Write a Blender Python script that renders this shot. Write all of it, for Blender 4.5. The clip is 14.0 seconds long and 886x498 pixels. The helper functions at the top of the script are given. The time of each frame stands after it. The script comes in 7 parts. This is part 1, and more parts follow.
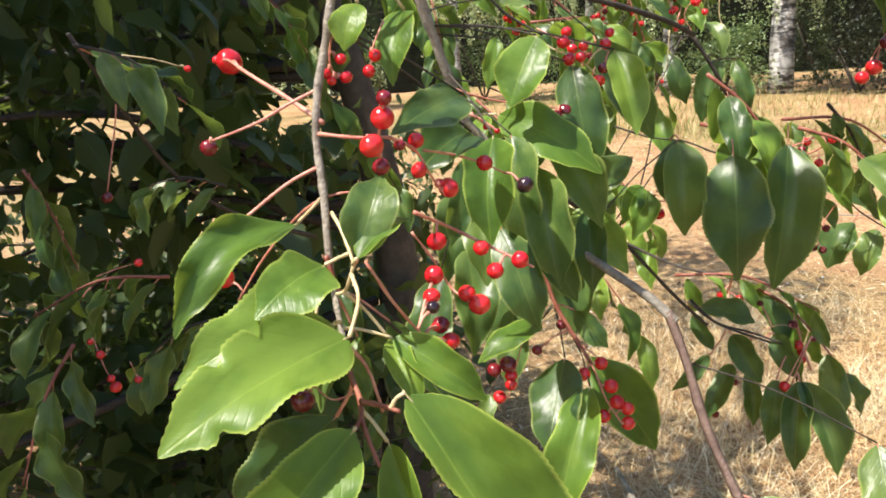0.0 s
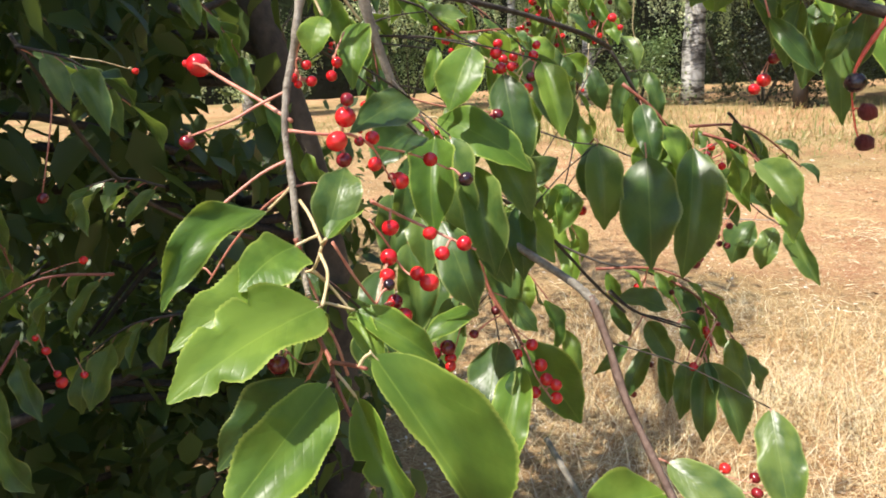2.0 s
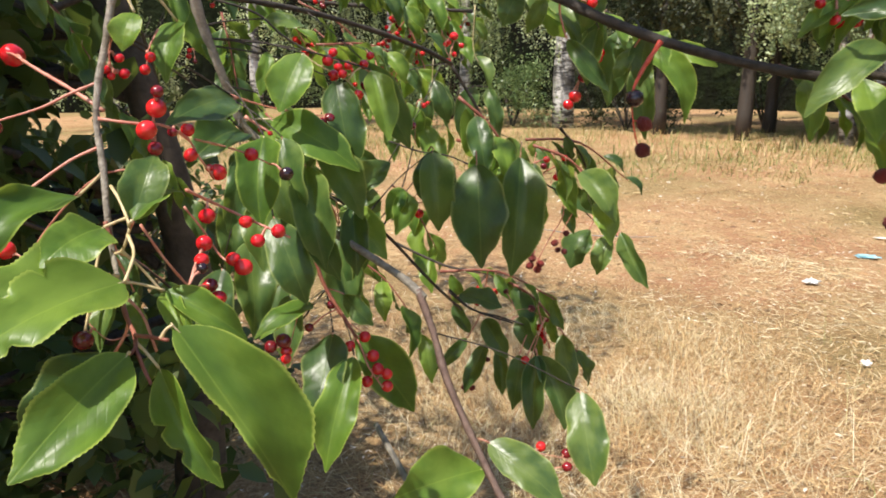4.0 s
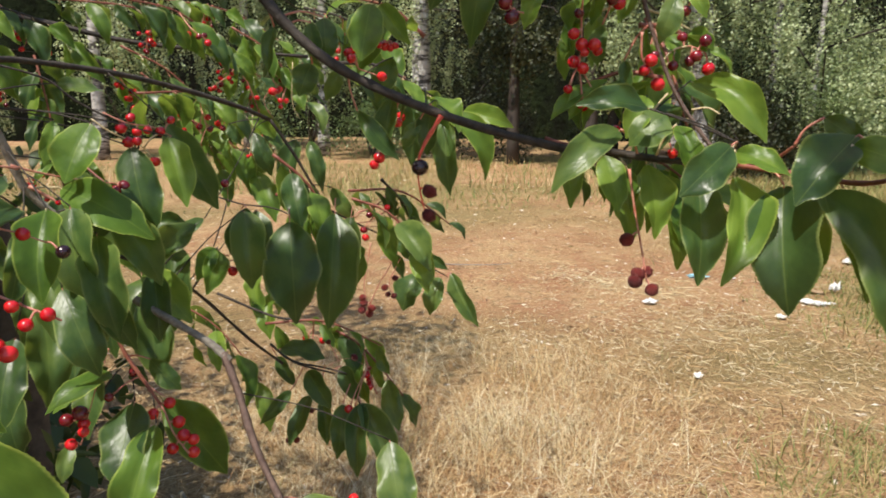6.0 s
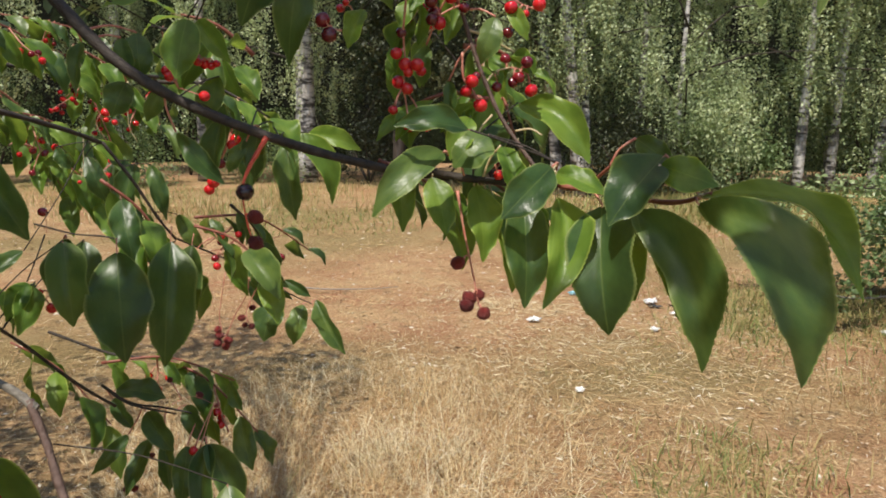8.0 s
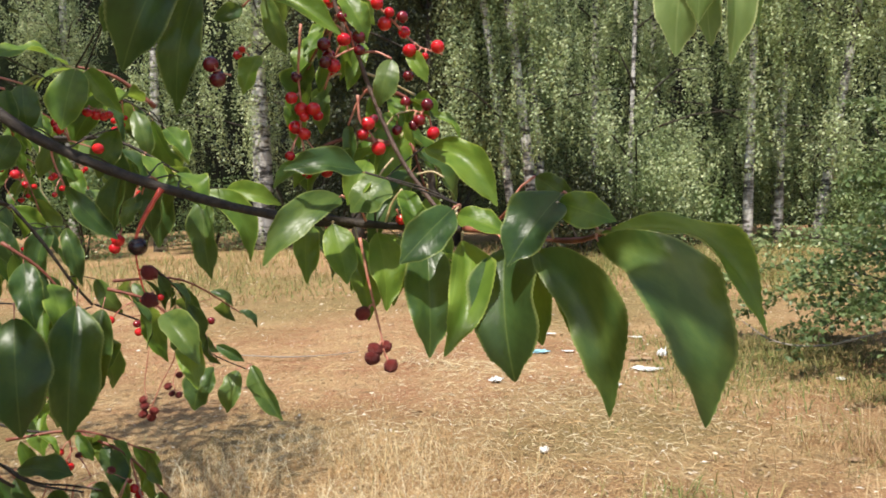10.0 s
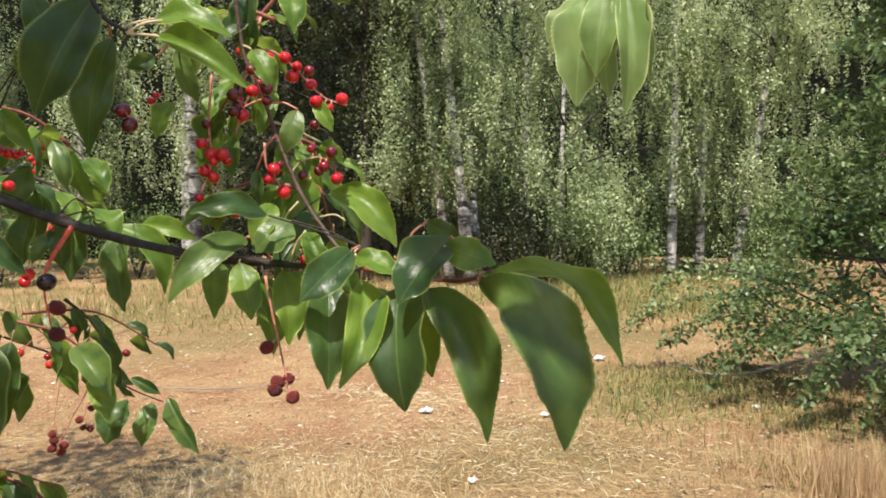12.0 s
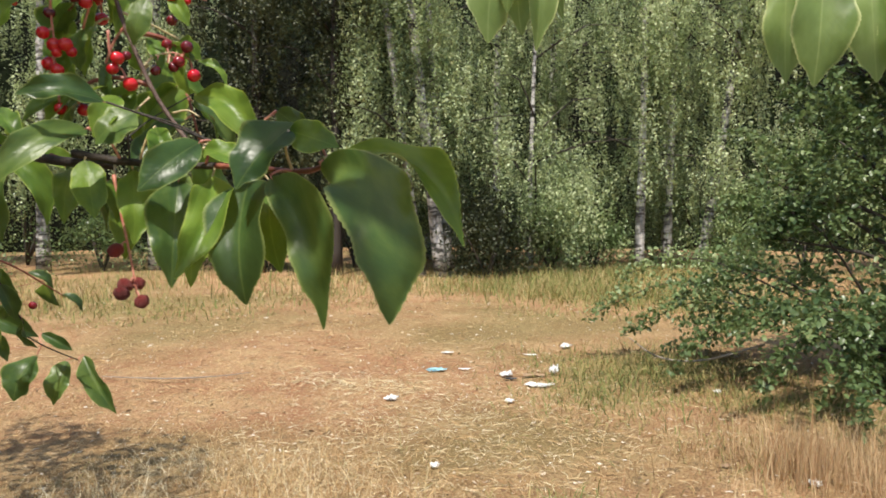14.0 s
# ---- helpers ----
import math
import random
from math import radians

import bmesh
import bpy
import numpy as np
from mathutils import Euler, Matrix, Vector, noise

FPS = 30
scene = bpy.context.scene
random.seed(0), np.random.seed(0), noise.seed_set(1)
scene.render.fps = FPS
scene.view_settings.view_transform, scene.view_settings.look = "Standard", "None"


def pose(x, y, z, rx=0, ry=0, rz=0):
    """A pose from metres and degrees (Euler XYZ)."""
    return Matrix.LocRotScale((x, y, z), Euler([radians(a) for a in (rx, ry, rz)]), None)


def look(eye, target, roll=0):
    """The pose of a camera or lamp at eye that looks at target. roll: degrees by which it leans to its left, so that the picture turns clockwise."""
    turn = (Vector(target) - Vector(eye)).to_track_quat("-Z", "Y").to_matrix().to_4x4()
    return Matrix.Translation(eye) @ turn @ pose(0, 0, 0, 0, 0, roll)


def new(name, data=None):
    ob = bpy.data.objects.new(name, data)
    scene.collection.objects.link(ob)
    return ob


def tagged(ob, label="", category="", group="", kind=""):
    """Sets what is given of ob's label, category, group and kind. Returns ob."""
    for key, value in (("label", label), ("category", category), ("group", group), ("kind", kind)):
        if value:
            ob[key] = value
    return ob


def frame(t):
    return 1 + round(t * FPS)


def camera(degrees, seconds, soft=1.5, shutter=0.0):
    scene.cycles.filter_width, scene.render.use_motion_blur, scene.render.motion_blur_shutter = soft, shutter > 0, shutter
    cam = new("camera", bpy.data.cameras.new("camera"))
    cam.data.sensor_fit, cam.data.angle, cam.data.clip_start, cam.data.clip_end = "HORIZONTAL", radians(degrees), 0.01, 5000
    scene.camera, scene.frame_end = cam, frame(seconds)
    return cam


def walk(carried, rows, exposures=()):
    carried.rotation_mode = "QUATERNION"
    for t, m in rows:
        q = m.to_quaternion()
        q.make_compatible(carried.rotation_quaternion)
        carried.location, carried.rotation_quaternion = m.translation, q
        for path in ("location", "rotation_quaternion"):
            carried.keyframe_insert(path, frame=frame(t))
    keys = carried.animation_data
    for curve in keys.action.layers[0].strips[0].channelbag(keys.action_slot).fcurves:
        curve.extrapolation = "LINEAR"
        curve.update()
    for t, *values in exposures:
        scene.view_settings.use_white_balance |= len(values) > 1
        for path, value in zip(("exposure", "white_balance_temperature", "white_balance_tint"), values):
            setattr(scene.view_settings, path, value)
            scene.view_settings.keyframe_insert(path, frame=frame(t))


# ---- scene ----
def camera_at(x, y, z, yaw, pitch, roll):
    a, b = radians(yaw), radians(pitch)
    eye = Vector((x, y, z))
    return look(eye, eye + Vector((-math.sin(a) * math.cos(b), math.cos(a) * math.cos(b), math.sin(b))), roll)


cam = camera(62.86, 14.0, soft=1.8, shutter=0.3)
PATH = [
    (0.0, camera_at(0.0000, 0.0000, 1.5000, 0.000, -15.270, -3.708)),
    (0.5, camera_at(-0.0000, 0.0084, 1.4871, -1.417, -15.567, -2.914)),
    (1.0, camera_at(0.0017, 0.0227, 1.4724, -2.369, -15.428, -3.005)),
    (1.5, camera_at(-0.0115, -0.0167, 1.4929, -3.894, -15.158, -3.036)),
    (2.0, camera_at(-0.0125, -0.0370, 1.5012, -6.089, -15.038, -2.594)),
    (2.5, camera_at(0.0022, -0.0187, 1.4889, -8.522, -15.070, -1.505)),
    (5.0, camera_at(0.0232, -0.1042, 1.5066, -20.986, -12.856, 0.162)),
    (5.5, camera_at(0.0434, -0.1034, 1.5150, -23.764, -12.331, 0.434)),
    (6.0, camera_at(0.0471, -0.1039, 1.5199, -26.757, -11.577, 0.514)),
    (6.5, camera_at(0.0525, -0.1030, 1.5027, -29.608, -10.965, 1.179)),
    (7.0, camera_at(0.0652, -0.1226, 1.5212, -32.300, -10.821, 1.580)),
    (7.5, camera_at(0.0754, -0.1070, 1.5198, -34.327, -10.393, 1.190)),
    (10.0, camera_at(0.1221, -0.1127, 1.5077, -38.555, -4.715, -0.882)),
    (10.5, camera_at(0.1127, -0.1257, 1.5012, -40.398, -3.873, -0.675)),
    (11.0, camera_at(0.1161, -0.1366, 1.5154, -41.441, -3.059, -0.585)),
    (11.5, camera_at(0.1160, -0.1427, 1.5200, -42.621, -2.563, -0.338)),
    (12.0, camera_at(0.1176, -0.1484, 1.5149, -43.789, -2.402, -0.039)),
    (12.5, camera_at(0.1210, -0.1579, 1.4987, -44.633, -2.220, 0.178)),
    (13.0, camera_at(0.1351, -0.1625, 1.4798, -45.461, -1.947, 0.201)),
    (13.5, camera_at(0.1468, -0.1701, 1.4680, -45.920, -1.971, 0.379)),
    (14.0, camera_at(0.1716, -0.1817, 1.4619, -45.944, -2.910, 0.024)),
]
walk(cam, PATH, exposures=[(0.0, 1.17), (1.5, 1.05), (2.5, 0.99), (5.0, 0.57), (6.0, 0.41), (7.5, 0.22), (10.0, 0.5), (11.0, 0.53), (12.0, 0.62), (13.0, 0.55), (14.0, 0.44)])

# ---- light ----
SUN = Vector((-0.42, -0.22, 0.88)).normalized()
world = bpy.data.worlds.new("sky")
scene.world = world
world.use_nodes = True
wn = world.node_tree.nodes
sky = wn.new("ShaderNodeTexSky")
sky.sky_type, sky.sun_disc = "NISHITA", False
sky.sun_elevation, sky.sun_rotation = math.asin(SUN.z), math.atan2(SUN.x, SUN.y)
world.node_tree.links.new(sky.outputs[0], wn["Background"].inputs[0])
wn["Background"].inputs[1].default_value = 0.125
sun = new("sun", bpy.data.lights.new("sun", "SUN"))
sun.data.energy, sun.data.angle, sun.data.color = 4.6, radians(0.53), (1.0, 0.925, 0.82)
sun.matrix_world = look(SUN * 30, (0, 0, 0))


# ---- materials ----
class Nodes:
    """A material under construction, with short calls for its nodes."""

    def __init__(self, name):
        self.mat = bpy.data.materials.new(name)
        self.mat.use_nodes = True
        self.tree = self.mat.node_tree
        self.bsdf = self.tree.nodes["Principled BSDF"]
        self.out = self.tree.nodes["Material Output"]

    def add(self, kind, **inputs):
        n = self.tree.nodes.new(kind)
        for key, value in inputs.items():
            self.feed(n.inputs[key.replace("_", " ")], value)
        return n

    def feed(self, socket, value):
        if hasattr(value, "is_output"):
            self.tree.links.new(value, socket)
        else:
            socket.default_value = value

    def coords(self, kind="Object"):
        return self.add("ShaderNodeTexCoord").outputs[kind]

    def noise(self, scale, detail=3.0, vector=None, rough=0.55):
        n = self.add("ShaderNodeTexNoise", Scale=scale, Detail=detail, Roughness=rough)
        if vector is not None:
            self.feed(n.inputs["Vector"], vector)
        return n.outputs["Fac"]

    def ramp(self, fac, *stops):
        n = self.add("ShaderNodeValToRGB", Fac=fac)
        e = n.color_ramp.elements
        while len(e) < len(stops):
            e.new(0.5)
        for el, (pos, col) in zip(e, stops):
            el.position, el.color = pos, (*col, 1) if len(col) == 3 else col
        return n.outputs[0]

    def maths(self, op, a, b=0.0):
        n = self.tree.nodes.new("ShaderNodeMath")
        n.operation = op
        self.feed(n.inputs[0], a), self.feed(n.inputs[1], b)
        return n.outputs[0]

    def mix(self, fac, a, b, how="MIX"):
        n = self.tree.nodes.new("ShaderNodeMix")
        n.data_type, n.blend_type = "RGBA", how
        self.feed(n.inputs[0], fac), self.feed(n.inputs[6], a), self.feed(n.inputs[7], b)
        return n.outputs[2]

    def bump(self, height, strength, distance=0.01):
        n = self.add("ShaderNodeBump", Strength=strength, Distance=distance, Height=height)
        self.feed(self.bsdf.inputs["Normal"], n.outputs[0])
        return n.outputs[0]

    def set(self, **inputs):
        for key, value in inputs.items():
            self.feed(self.bsdf.inputs[key.replace("_", " ")], value)
        return self

    def object_random(self):
        return self.add("ShaderNodeObjectInfo").outputs["Random"]

    def island_random(self):
        return self.add("ShaderNodeNewGeometry").outputs["Random Per Island"]


def grey(v):
    return (v, v, v)


def leaf_material(name, dark, mid, light, through_colour, share=0.4, rough=0.32, islands=False, veins=True):
    """Thin leaf: glossy skin over green, with light passing through it."""
    m = Nodes(name)
    co = m.coords()
    rand = m.island_random() if islands else m.object_random()
    blotch = m.noise(3.2 if veins else 0.9, 4.0, co)
    tone = m.maths("ADD", m.maths("MULTIPLY", rand, 0.6 if veins else 0.42), m.ramp(blotch, (0.34, grey(0.0)), (0.66, grey(0.5 if veins else 0.66))))
    if islands:
        tone = m.maths("ADD", tone, m.maths("MULTIPLY", m.maths("SUBTRACT", m.object_random(), 0.5), 0.3))
    col = m.ramp(tone, (0.15, dark), (0.55, mid), (0.95, light))
    if veins:
        sep = m.add("ShaderNodeSeparateXYZ", Vector=co)
        side = m.maths("ABSOLUTE", sep.outputs["Y"])
        run = m.maths("SUBTRACT", sep.outputs["X"], m.maths("MULTIPLY", side, 0.75))
        rib = m.maths("ABSOLUTE", m.maths("SINE", m.maths("MULTIPLY", run, 36.0)))
        rib = m.maths("POWER", m.maths("SUBTRACT", 1.0, rib), 5.0)
        mid_rib = m.ramp(side, (0.0, grey(1)), (0.016, grey(0)))
        col = m.mix(m.maths("MULTIPLY", rib, 0.07), col, (*light, 1))
        col = m.mix(m.maths("MULTIPLY", mid_rib, 0.4), col, (light[0] * 1.7, light[1] * 1.5, light[2] * 1.6, 1))
        rim = m.add("ShaderNodeAttribute")
        rim.attribute_name = "rim"
        col = m.mix(m.ramp(rim.outputs["Fac"], (0.90, grey(0)), (1.0, grey(0.85))), col, (light[0] * 2.6, light[1] * 2.0, light[2] * 2.6, 1))
        specks = m.ramp(m.noise(26.0, 2.0, co), (0.76, grey(0)), (0.80, grey(1)))
        col = m.mix(m.maths("MULTIPLY", specks, 0.35), col, (0.16, 0.09, 0.03, 1))
        height = m.maths("ADD", m.maths("MULTIPLY", rib, -0.3), m.maths("MULTIPLY", m.noise(60.0, 2.0, co), 0.25))
        height = m.maths("ADD", height, m.maths("MULTIPLY", m.noise(5.0, 2.0, co), 4.0))
        m.bump(m.maths("SUBTRACT", height, m.maths("MULTIPLY", mid_rib, 0.6)), 0.26, 0.0005)
    m.set(Base_Color=col, Roughness=m.maths("ADD", rough - 0.08, m.maths("MULTIPLY", blotch, 0.16)), Specular_IOR_Level=0.40)
    tr = m.add("ShaderNodeBsdfTranslucent", Color=m.mix(0.5, col, (*through_colour, 1)))
    both = m.add("ShaderNodeMixShader", Fac=share)
    m.tree.links.new(m.bsdf.outputs[0], both.inputs[1])
    m.tree.links.new(tr.outputs[0], both.inputs[2])
    m.tree.links.new(both.outputs[0], m.out.inputs["Surface"])
    return m.mat


LEAF = leaf_material("cherry_leaf_green", (0.025, 0.057, 0.020), (0.056, 0.114, 0.032), (0.133, 0.203, 0.048), (0.37, 0.47, 0.05), 0.37, 0.34)
# Lighter green for fresh leaves, also used to paint other leaves as sunlit.
LEAF_FRESH_LIT = leaf_material("cherry_leaf_fresh_lit", (0.053, 0.116, 0.019), (0.104, 0.202, 0.028), (0.190, 0.300, 0.045), (0.43, 0.54, 0.065), 0.43, 0.38)
# Paler leaf colour for undersides, brightened to look backlit.
LEAF_PALE_BACKLIT = leaf_material("cherry_leaf_pale_backlit", (0.12, 0.20, 0.06), (0.21, 0.32, 0.10), (0.33, 0.45, 0.17), (0.60, 0.74, 0.22), 0.52, 0.5)
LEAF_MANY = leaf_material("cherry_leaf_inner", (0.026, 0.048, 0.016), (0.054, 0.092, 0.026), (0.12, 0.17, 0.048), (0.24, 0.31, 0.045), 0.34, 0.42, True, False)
LEAF_BIRCH = leaf_material("birch_leaf", (0.11, 0.145, 0.065), (0.36, 0.43, 0.22), (0.74, 0.79, 0.50), (0.48, 0.60, 0.25), 0.36, 0.42, True, False)
# Leaf colour darkened to stand for the shade inside the wood.
LEAF_WOOD_SHADE = leaf_material("shaded_wood_leaf", (0.016, 0.022, 0.010), (0.040, 0.050, 0.023), (0.115, 0.125, 0.058), (0.09, 0.11, 0.03), 0.25, 0.5, True, False)
LEAF_BUSH = leaf_material("bush_leaf", (0.05, 0.09, 0.034), (0.168, 0.238, 0.094), (0.47, 0.54, 0.28), (0.27, 0.37, 0.12), 0.34, 0.34, True, False)


def bark_material(name, dark, light, scale, rough=0.85, strength=0.5):
    m = Nodes(name)
    co = m.coords()
    streak = m.noise(scale, 5.0, co, 0.65)
    fine = m.noise(scale * 6, 3.0, co)
    m.set(Base_Color=m.mix(m.maths("MULTIPLY", fine, 0.35), m.ramp(streak, (0.3, dark), (0.7, light)), (*dark, 1)), Roughness=rough)
    m.bump(m.maths("ADD", streak, m.maths("MULTIPLY", fine, 0.5)), strength, 0.004)
    return m.mat


BARK_GREY = bark_material("twig_bark_grey", (0.15, 0.12, 0.09), (0.48, 0.43, 0.36), 160.0)
BARK_WEATHERED = bark_material("stem_bark_weathered", (0.10, 0.085, 0.065), (0.36, 0.33, 0.28), 150.0)
BARK_STEM = bark_material("stem_bark_brown", (0.075, 0.042, 0.032), (0.21, 0.135, 0.105), 150.0, 0.6)
BARK_DARK = bark_material("twig_bark_dark", (0.018, 0.014, 0.010), (0.085, 0.065, 0.05), 140.0, 0.7)
BARK_RED = bark_material("twig_bark_red", (0.17, 0.045, 0.03), (0.36, 0.13, 0.08), 120.0, 0.5, 0.2)
BARK_TRUNK = bark_material("trunk_bark", (0.035, 0.028, 0.021), (0.125, 0.10, 0.075), 22.0)
STALK_PINK = bark_material("fruit_stalk_pink", (0.46, 0.13, 0.09), (0.68, 0.36, 0.26), 200.0, 0.45, 0.1)
STALK_RED = bark_material("fruit_stalk_red", (0.50, 0.05, 0.03), (0.72, 0.15, 0.09), 200.0, 0.4, 0.1)
STALK_GREEN = bark_material("fruit_stalk_green", (0.46, 0.36, 0.17), (0.70, 0.56, 0.36), 200.0, 0.45, 0.1)


def fruit_material(name, low, high, rough=0.13, coat=0.4, creased=0.06):
    m = Nodes(name)
    co = m.coords()
    tone = m.maths("ADD", m.maths("MULTIPLY", m.object_random(), 0.7), m.maths("MULTIPLY", m.noise(1.4, 3.0, co), 0.4))
    m.set(Base_Color=m.ramp(tone, (0.2, low), (0.9, high)), Roughness=rough, Coat_Weight=coat, Coat_Roughness=0.08,
          Subsurface_Weight=0.08, Subsurface_Scale=0.003)
    m.bump(m.noise(7.0, 2.0, co), creased, 0.02 if coat else 0.3)
    return m.mat


FRUIT_RED = fruit_material("berry_skin_red", (0.50, 0.008, 0.016), (0.66, 0.022, 0.022))
FRUIT_WINE = fruit_material("berry_skin_wine", (0.09, 0.005, 0.010), (0.22, 0.010, 0.016), 0.2)
FRUIT_DRY = fruit_material("berry_skin_dried", (0.10, 0.011, 0.011), (0.25, 0.032, 0.024), 0.5, 0.0, 0.5)
FRUIT_BLACK = fruit_material("berry_skin_black", (0.012, 0.006, 0.010), (0.03, 0.010, 0.014), 0.22)


def birch_bark():
    m = Nodes("birch_bark")
    co = m.coords()
    stretch = m.add("ShaderNodeMapping", Vector=co)
    stretch.inputs["Scale"].default_value = (1.2, 1.2, 4.0)
    marks = m.ramp(m.noise(1.6, 5.0, stretch.outputs[0], 0.7), (0.43, grey(0)), (0.54, grey(1)))
    big = m.ramp(m.noise(1.1, 4.0, co), (0.28, grey(0)), (0.46, grey(1)))
    col = m.mix(m.maths("MULTIPLY", marks, big), (0.05, 0.045, 0.040, 1), (0.50, 0.48, 0.45, 1))
    m.set(Base_Color=col, Roughness=0.75)
    m.bump(marks, 0.4, 0.02)
    return m.mat


BIRCH_BARK = birch_bark()


def soil_material():
    m = Nodes("dry_ground")
    co = m.coords()
    wide = m.noise(0.28, 4.0, co)
    mid = m.noise(1.1, 6.0, co, 0.7)
    clods = m.noise(9.0, 5.0, co, 0.7)
    fine = m.noise(55.0, 5.0, co, 0.75)
    straw = m.ramp(fine, (0.30, (0.22, 0.13, 0.065)), (0.50, (0.50, 0.335, 0.17)), (0.70, (0.74, 0.57, 0.34)))
    earth = m.ramp(fine, (0.3, (0.16, 0.08, 0.042)), (0.55, (0.43, 0.225, 0.12)), (0.75, (0.64, 0.43, 0.26)))
    green = m.ramp(fine, (0.3, (0.09, 0.085, 0.03)), (0.7, (0.34, 0.29, 0.12)))
    col = m.mix(m.ramp(m.maths("ADD", m.maths("MULTIPLY", mid, 0.6), m.maths("MULTIPLY", clods, 0.4)), (0.42, grey(0)), (0.58, grey(1))), straw, earth)
    col = m.mix(m.ramp(wide, (0.44, grey(0)), (0.60, grey(0.65))), col, green)
    col = m.mix(m.ramp(clods, (0.30, grey(0.75)), (0.45, grey(0))), col, (0.10, 0.065, 0.04, 1))
    m.set(Base_Color=col, Roughness=0.95, Specular_IOR_Level=0.15)
    m.bump(m.maths("ADD", m.maths("MULTIPLY", clods, 2.0), fine), 0.8, 0.03)
    return m.mat


SOIL = soil_material()


def blade_material(name, *stops):
    m = Nodes(name)
    m.set(Base_Color=m.ramp(m.island_random(), *stops), Roughness=0.7, Specular_IOR_Level=0.25)
    tr = m.add("ShaderNodeBsdfTranslucent", Color=m.ramp(m.island_random(), *stops))
    both = m.add("ShaderNodeMixShader", Fac=0.25)
    m.tree.links.new(m.bsdf.outputs[0], both.inputs[1])
    m.tree.links.new(tr.outputs[0], both.inputs[2])
    m.tree.links.new(both.outputs[0], m.out.inputs["Surface"])
    return m.mat


STRAW = blade_material("dry_straw", (0.0, (0.34, 0.19, 0.09)), (0.35, (0.54, 0.36, 0.175)), (0.7, (0.66, 0.49, 0.26)), (0.92, (0.72, 0.59, 0.36)), (1.0, (0.28, 0.28, 0.09)))
MEADOW = blade_material("half_green_grass", (0.0, (0.42, 0.31, 0.15)), (0.4, (0.34, 0.29, 0.11)), (0.7, (0.22, 0.25, 0.08)), (1.0, (0.13, 0.19, 0.05)))
DEBRIS = blade_material("dead_bits", (0.0, (0.16, 0.09, 0.05)), (0.4, (0.36, 0.23, 0.13)), (0.65, (0.60, 0.46, 0.30)), (0.85, (0.80, 0.72, 0.58)), (1.0, (0.85, 0.80, 0.70)))
PALE_STRAW = blade_material("pale_straw", (0.0, (0.52, 0.42, 0.24)), (0.6, (0.72, 0.62, 0.40)), (1.0, (0.80, 0.72, 0.52)))
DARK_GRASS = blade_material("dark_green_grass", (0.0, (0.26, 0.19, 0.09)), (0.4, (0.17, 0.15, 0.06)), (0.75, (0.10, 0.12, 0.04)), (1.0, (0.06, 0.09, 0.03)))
RUSSET = blade_material("russet_grass", (0.0, (0.36, 0.20, 0.10)), (0.5, (0.48, 0.33, 0.18)), (1.0, (0.58, 0.45, 0.26)))


def plain_material(name, colour, rough=0.6, scale=30.0, spread=0.25):
    m = Nodes(name)
    n = m.noise(scale, 3.0, m.coords())
    m.set(Base_Color=m.ramp(n, (0.3, tuple(c * (1 - spread) for c in colour)), (0.7, colour)), Roughness=rough)
    m.bump(n, 0.2, 0.01)
    return m.mat


PAPER = plain_material("white_paper", (0.82, 0.82, 0.80), 0.7)
PLASTIC_BLUE = plain_material("pale_blue_plastic", (0.33, 0.62, 0.72), 0.35)
PLASTIC_BLACK = plain_material("black_plastic", (0.03, 0.03, 0.03), 0.4)
CARTON = plain_material("brown_carton", (0.38, 0.26, 0.15), 0.8)


# ---- mesh helpers ----
def place_under(ob, parent, inverse=None):
    if parent is not None:
        ob.parent = parent
        if inverse is not None:
            ob.matrix_parent_inverse = inverse
    return ob


def mesh_of(name, verts, faces, *mats, slots=None, smooth=True):
    me = bpy.data.meshes.new(name)
    me.from_pydata([tuple(v) for v in verts], [], faces)
    for mat in mats:
        me.materials.append(mat)
    if slots is not None:
        me.polygons.foreach_set("material_index", slots)
    if smooth:
        me.polygons.foreach_set("use_smooth", [True] * len(me.polygons))
    me.update()
    return me


def scattered(name, shape_v, shape_f, frames, mat, smooth=True):
    """One mesh of many copies of a small shape; frames is an (n, 3, 4) array of poses."""
    v, n = np.asarray(shape_v, float), len(frames)
    out = np.einsum("nij,vj->nvi", frames[:, :, :3], v) + frames[:, None, :, 3]
    sizes = [len(f) for f in shape_f]
    flat = np.concatenate([np.asarray(f) for f in shape_f])
    loops = (flat[None, :] + (np.arange(n) * len(v))[:, None]).ravel()
    me = bpy.data.meshes.new(name)
    me.vertices.add(n * len(v)), me.loops.add(len(loops)), me.polygons.add(n * len(sizes))
    me.vertices.foreach_set("co", out.ravel())
    me.loops.foreach_set("vertex_index", loops.astype(np.int32))
    totals = np.tile(sizes, n)
    me.polygons.foreach_set("loop_start", np.concatenate([[0], np.cumsum(totals)[:-1]]).astype(np.int32))
    me.polygons.foreach_set("use_smooth", np.full(n * len(sizes), smooth))
    me.materials.append(mat)
    me.update(calc_edges=True)
    me.validate()
    return me


def turned(rng, n, place, length, width, lean=0.6, droop=0.0):
    """Random leaf poses: x runs along the leaf, z is its upper side."""
    heading = rng.uniform(0, 2 * np.pi, n)
    dip = rng.normal(-droop, lean, n)
    x = np.stack([np.cos(heading) * np.cos(dip), np.sin(heading) * np.cos(dip), np.sin(dip)], -1)
    up = np.array([0, 0, 1.0]) + rng.normal(0, 0.45, (n, 3))
    y = np.cross(up, x)
    y /= np.linalg.norm(y, axis=1, keepdims=True) + 1e-9
    z = np.cross(x, y)
    return np.stack([x * length[:, None], y * width[:, None], z * length[:, None], place], -1)


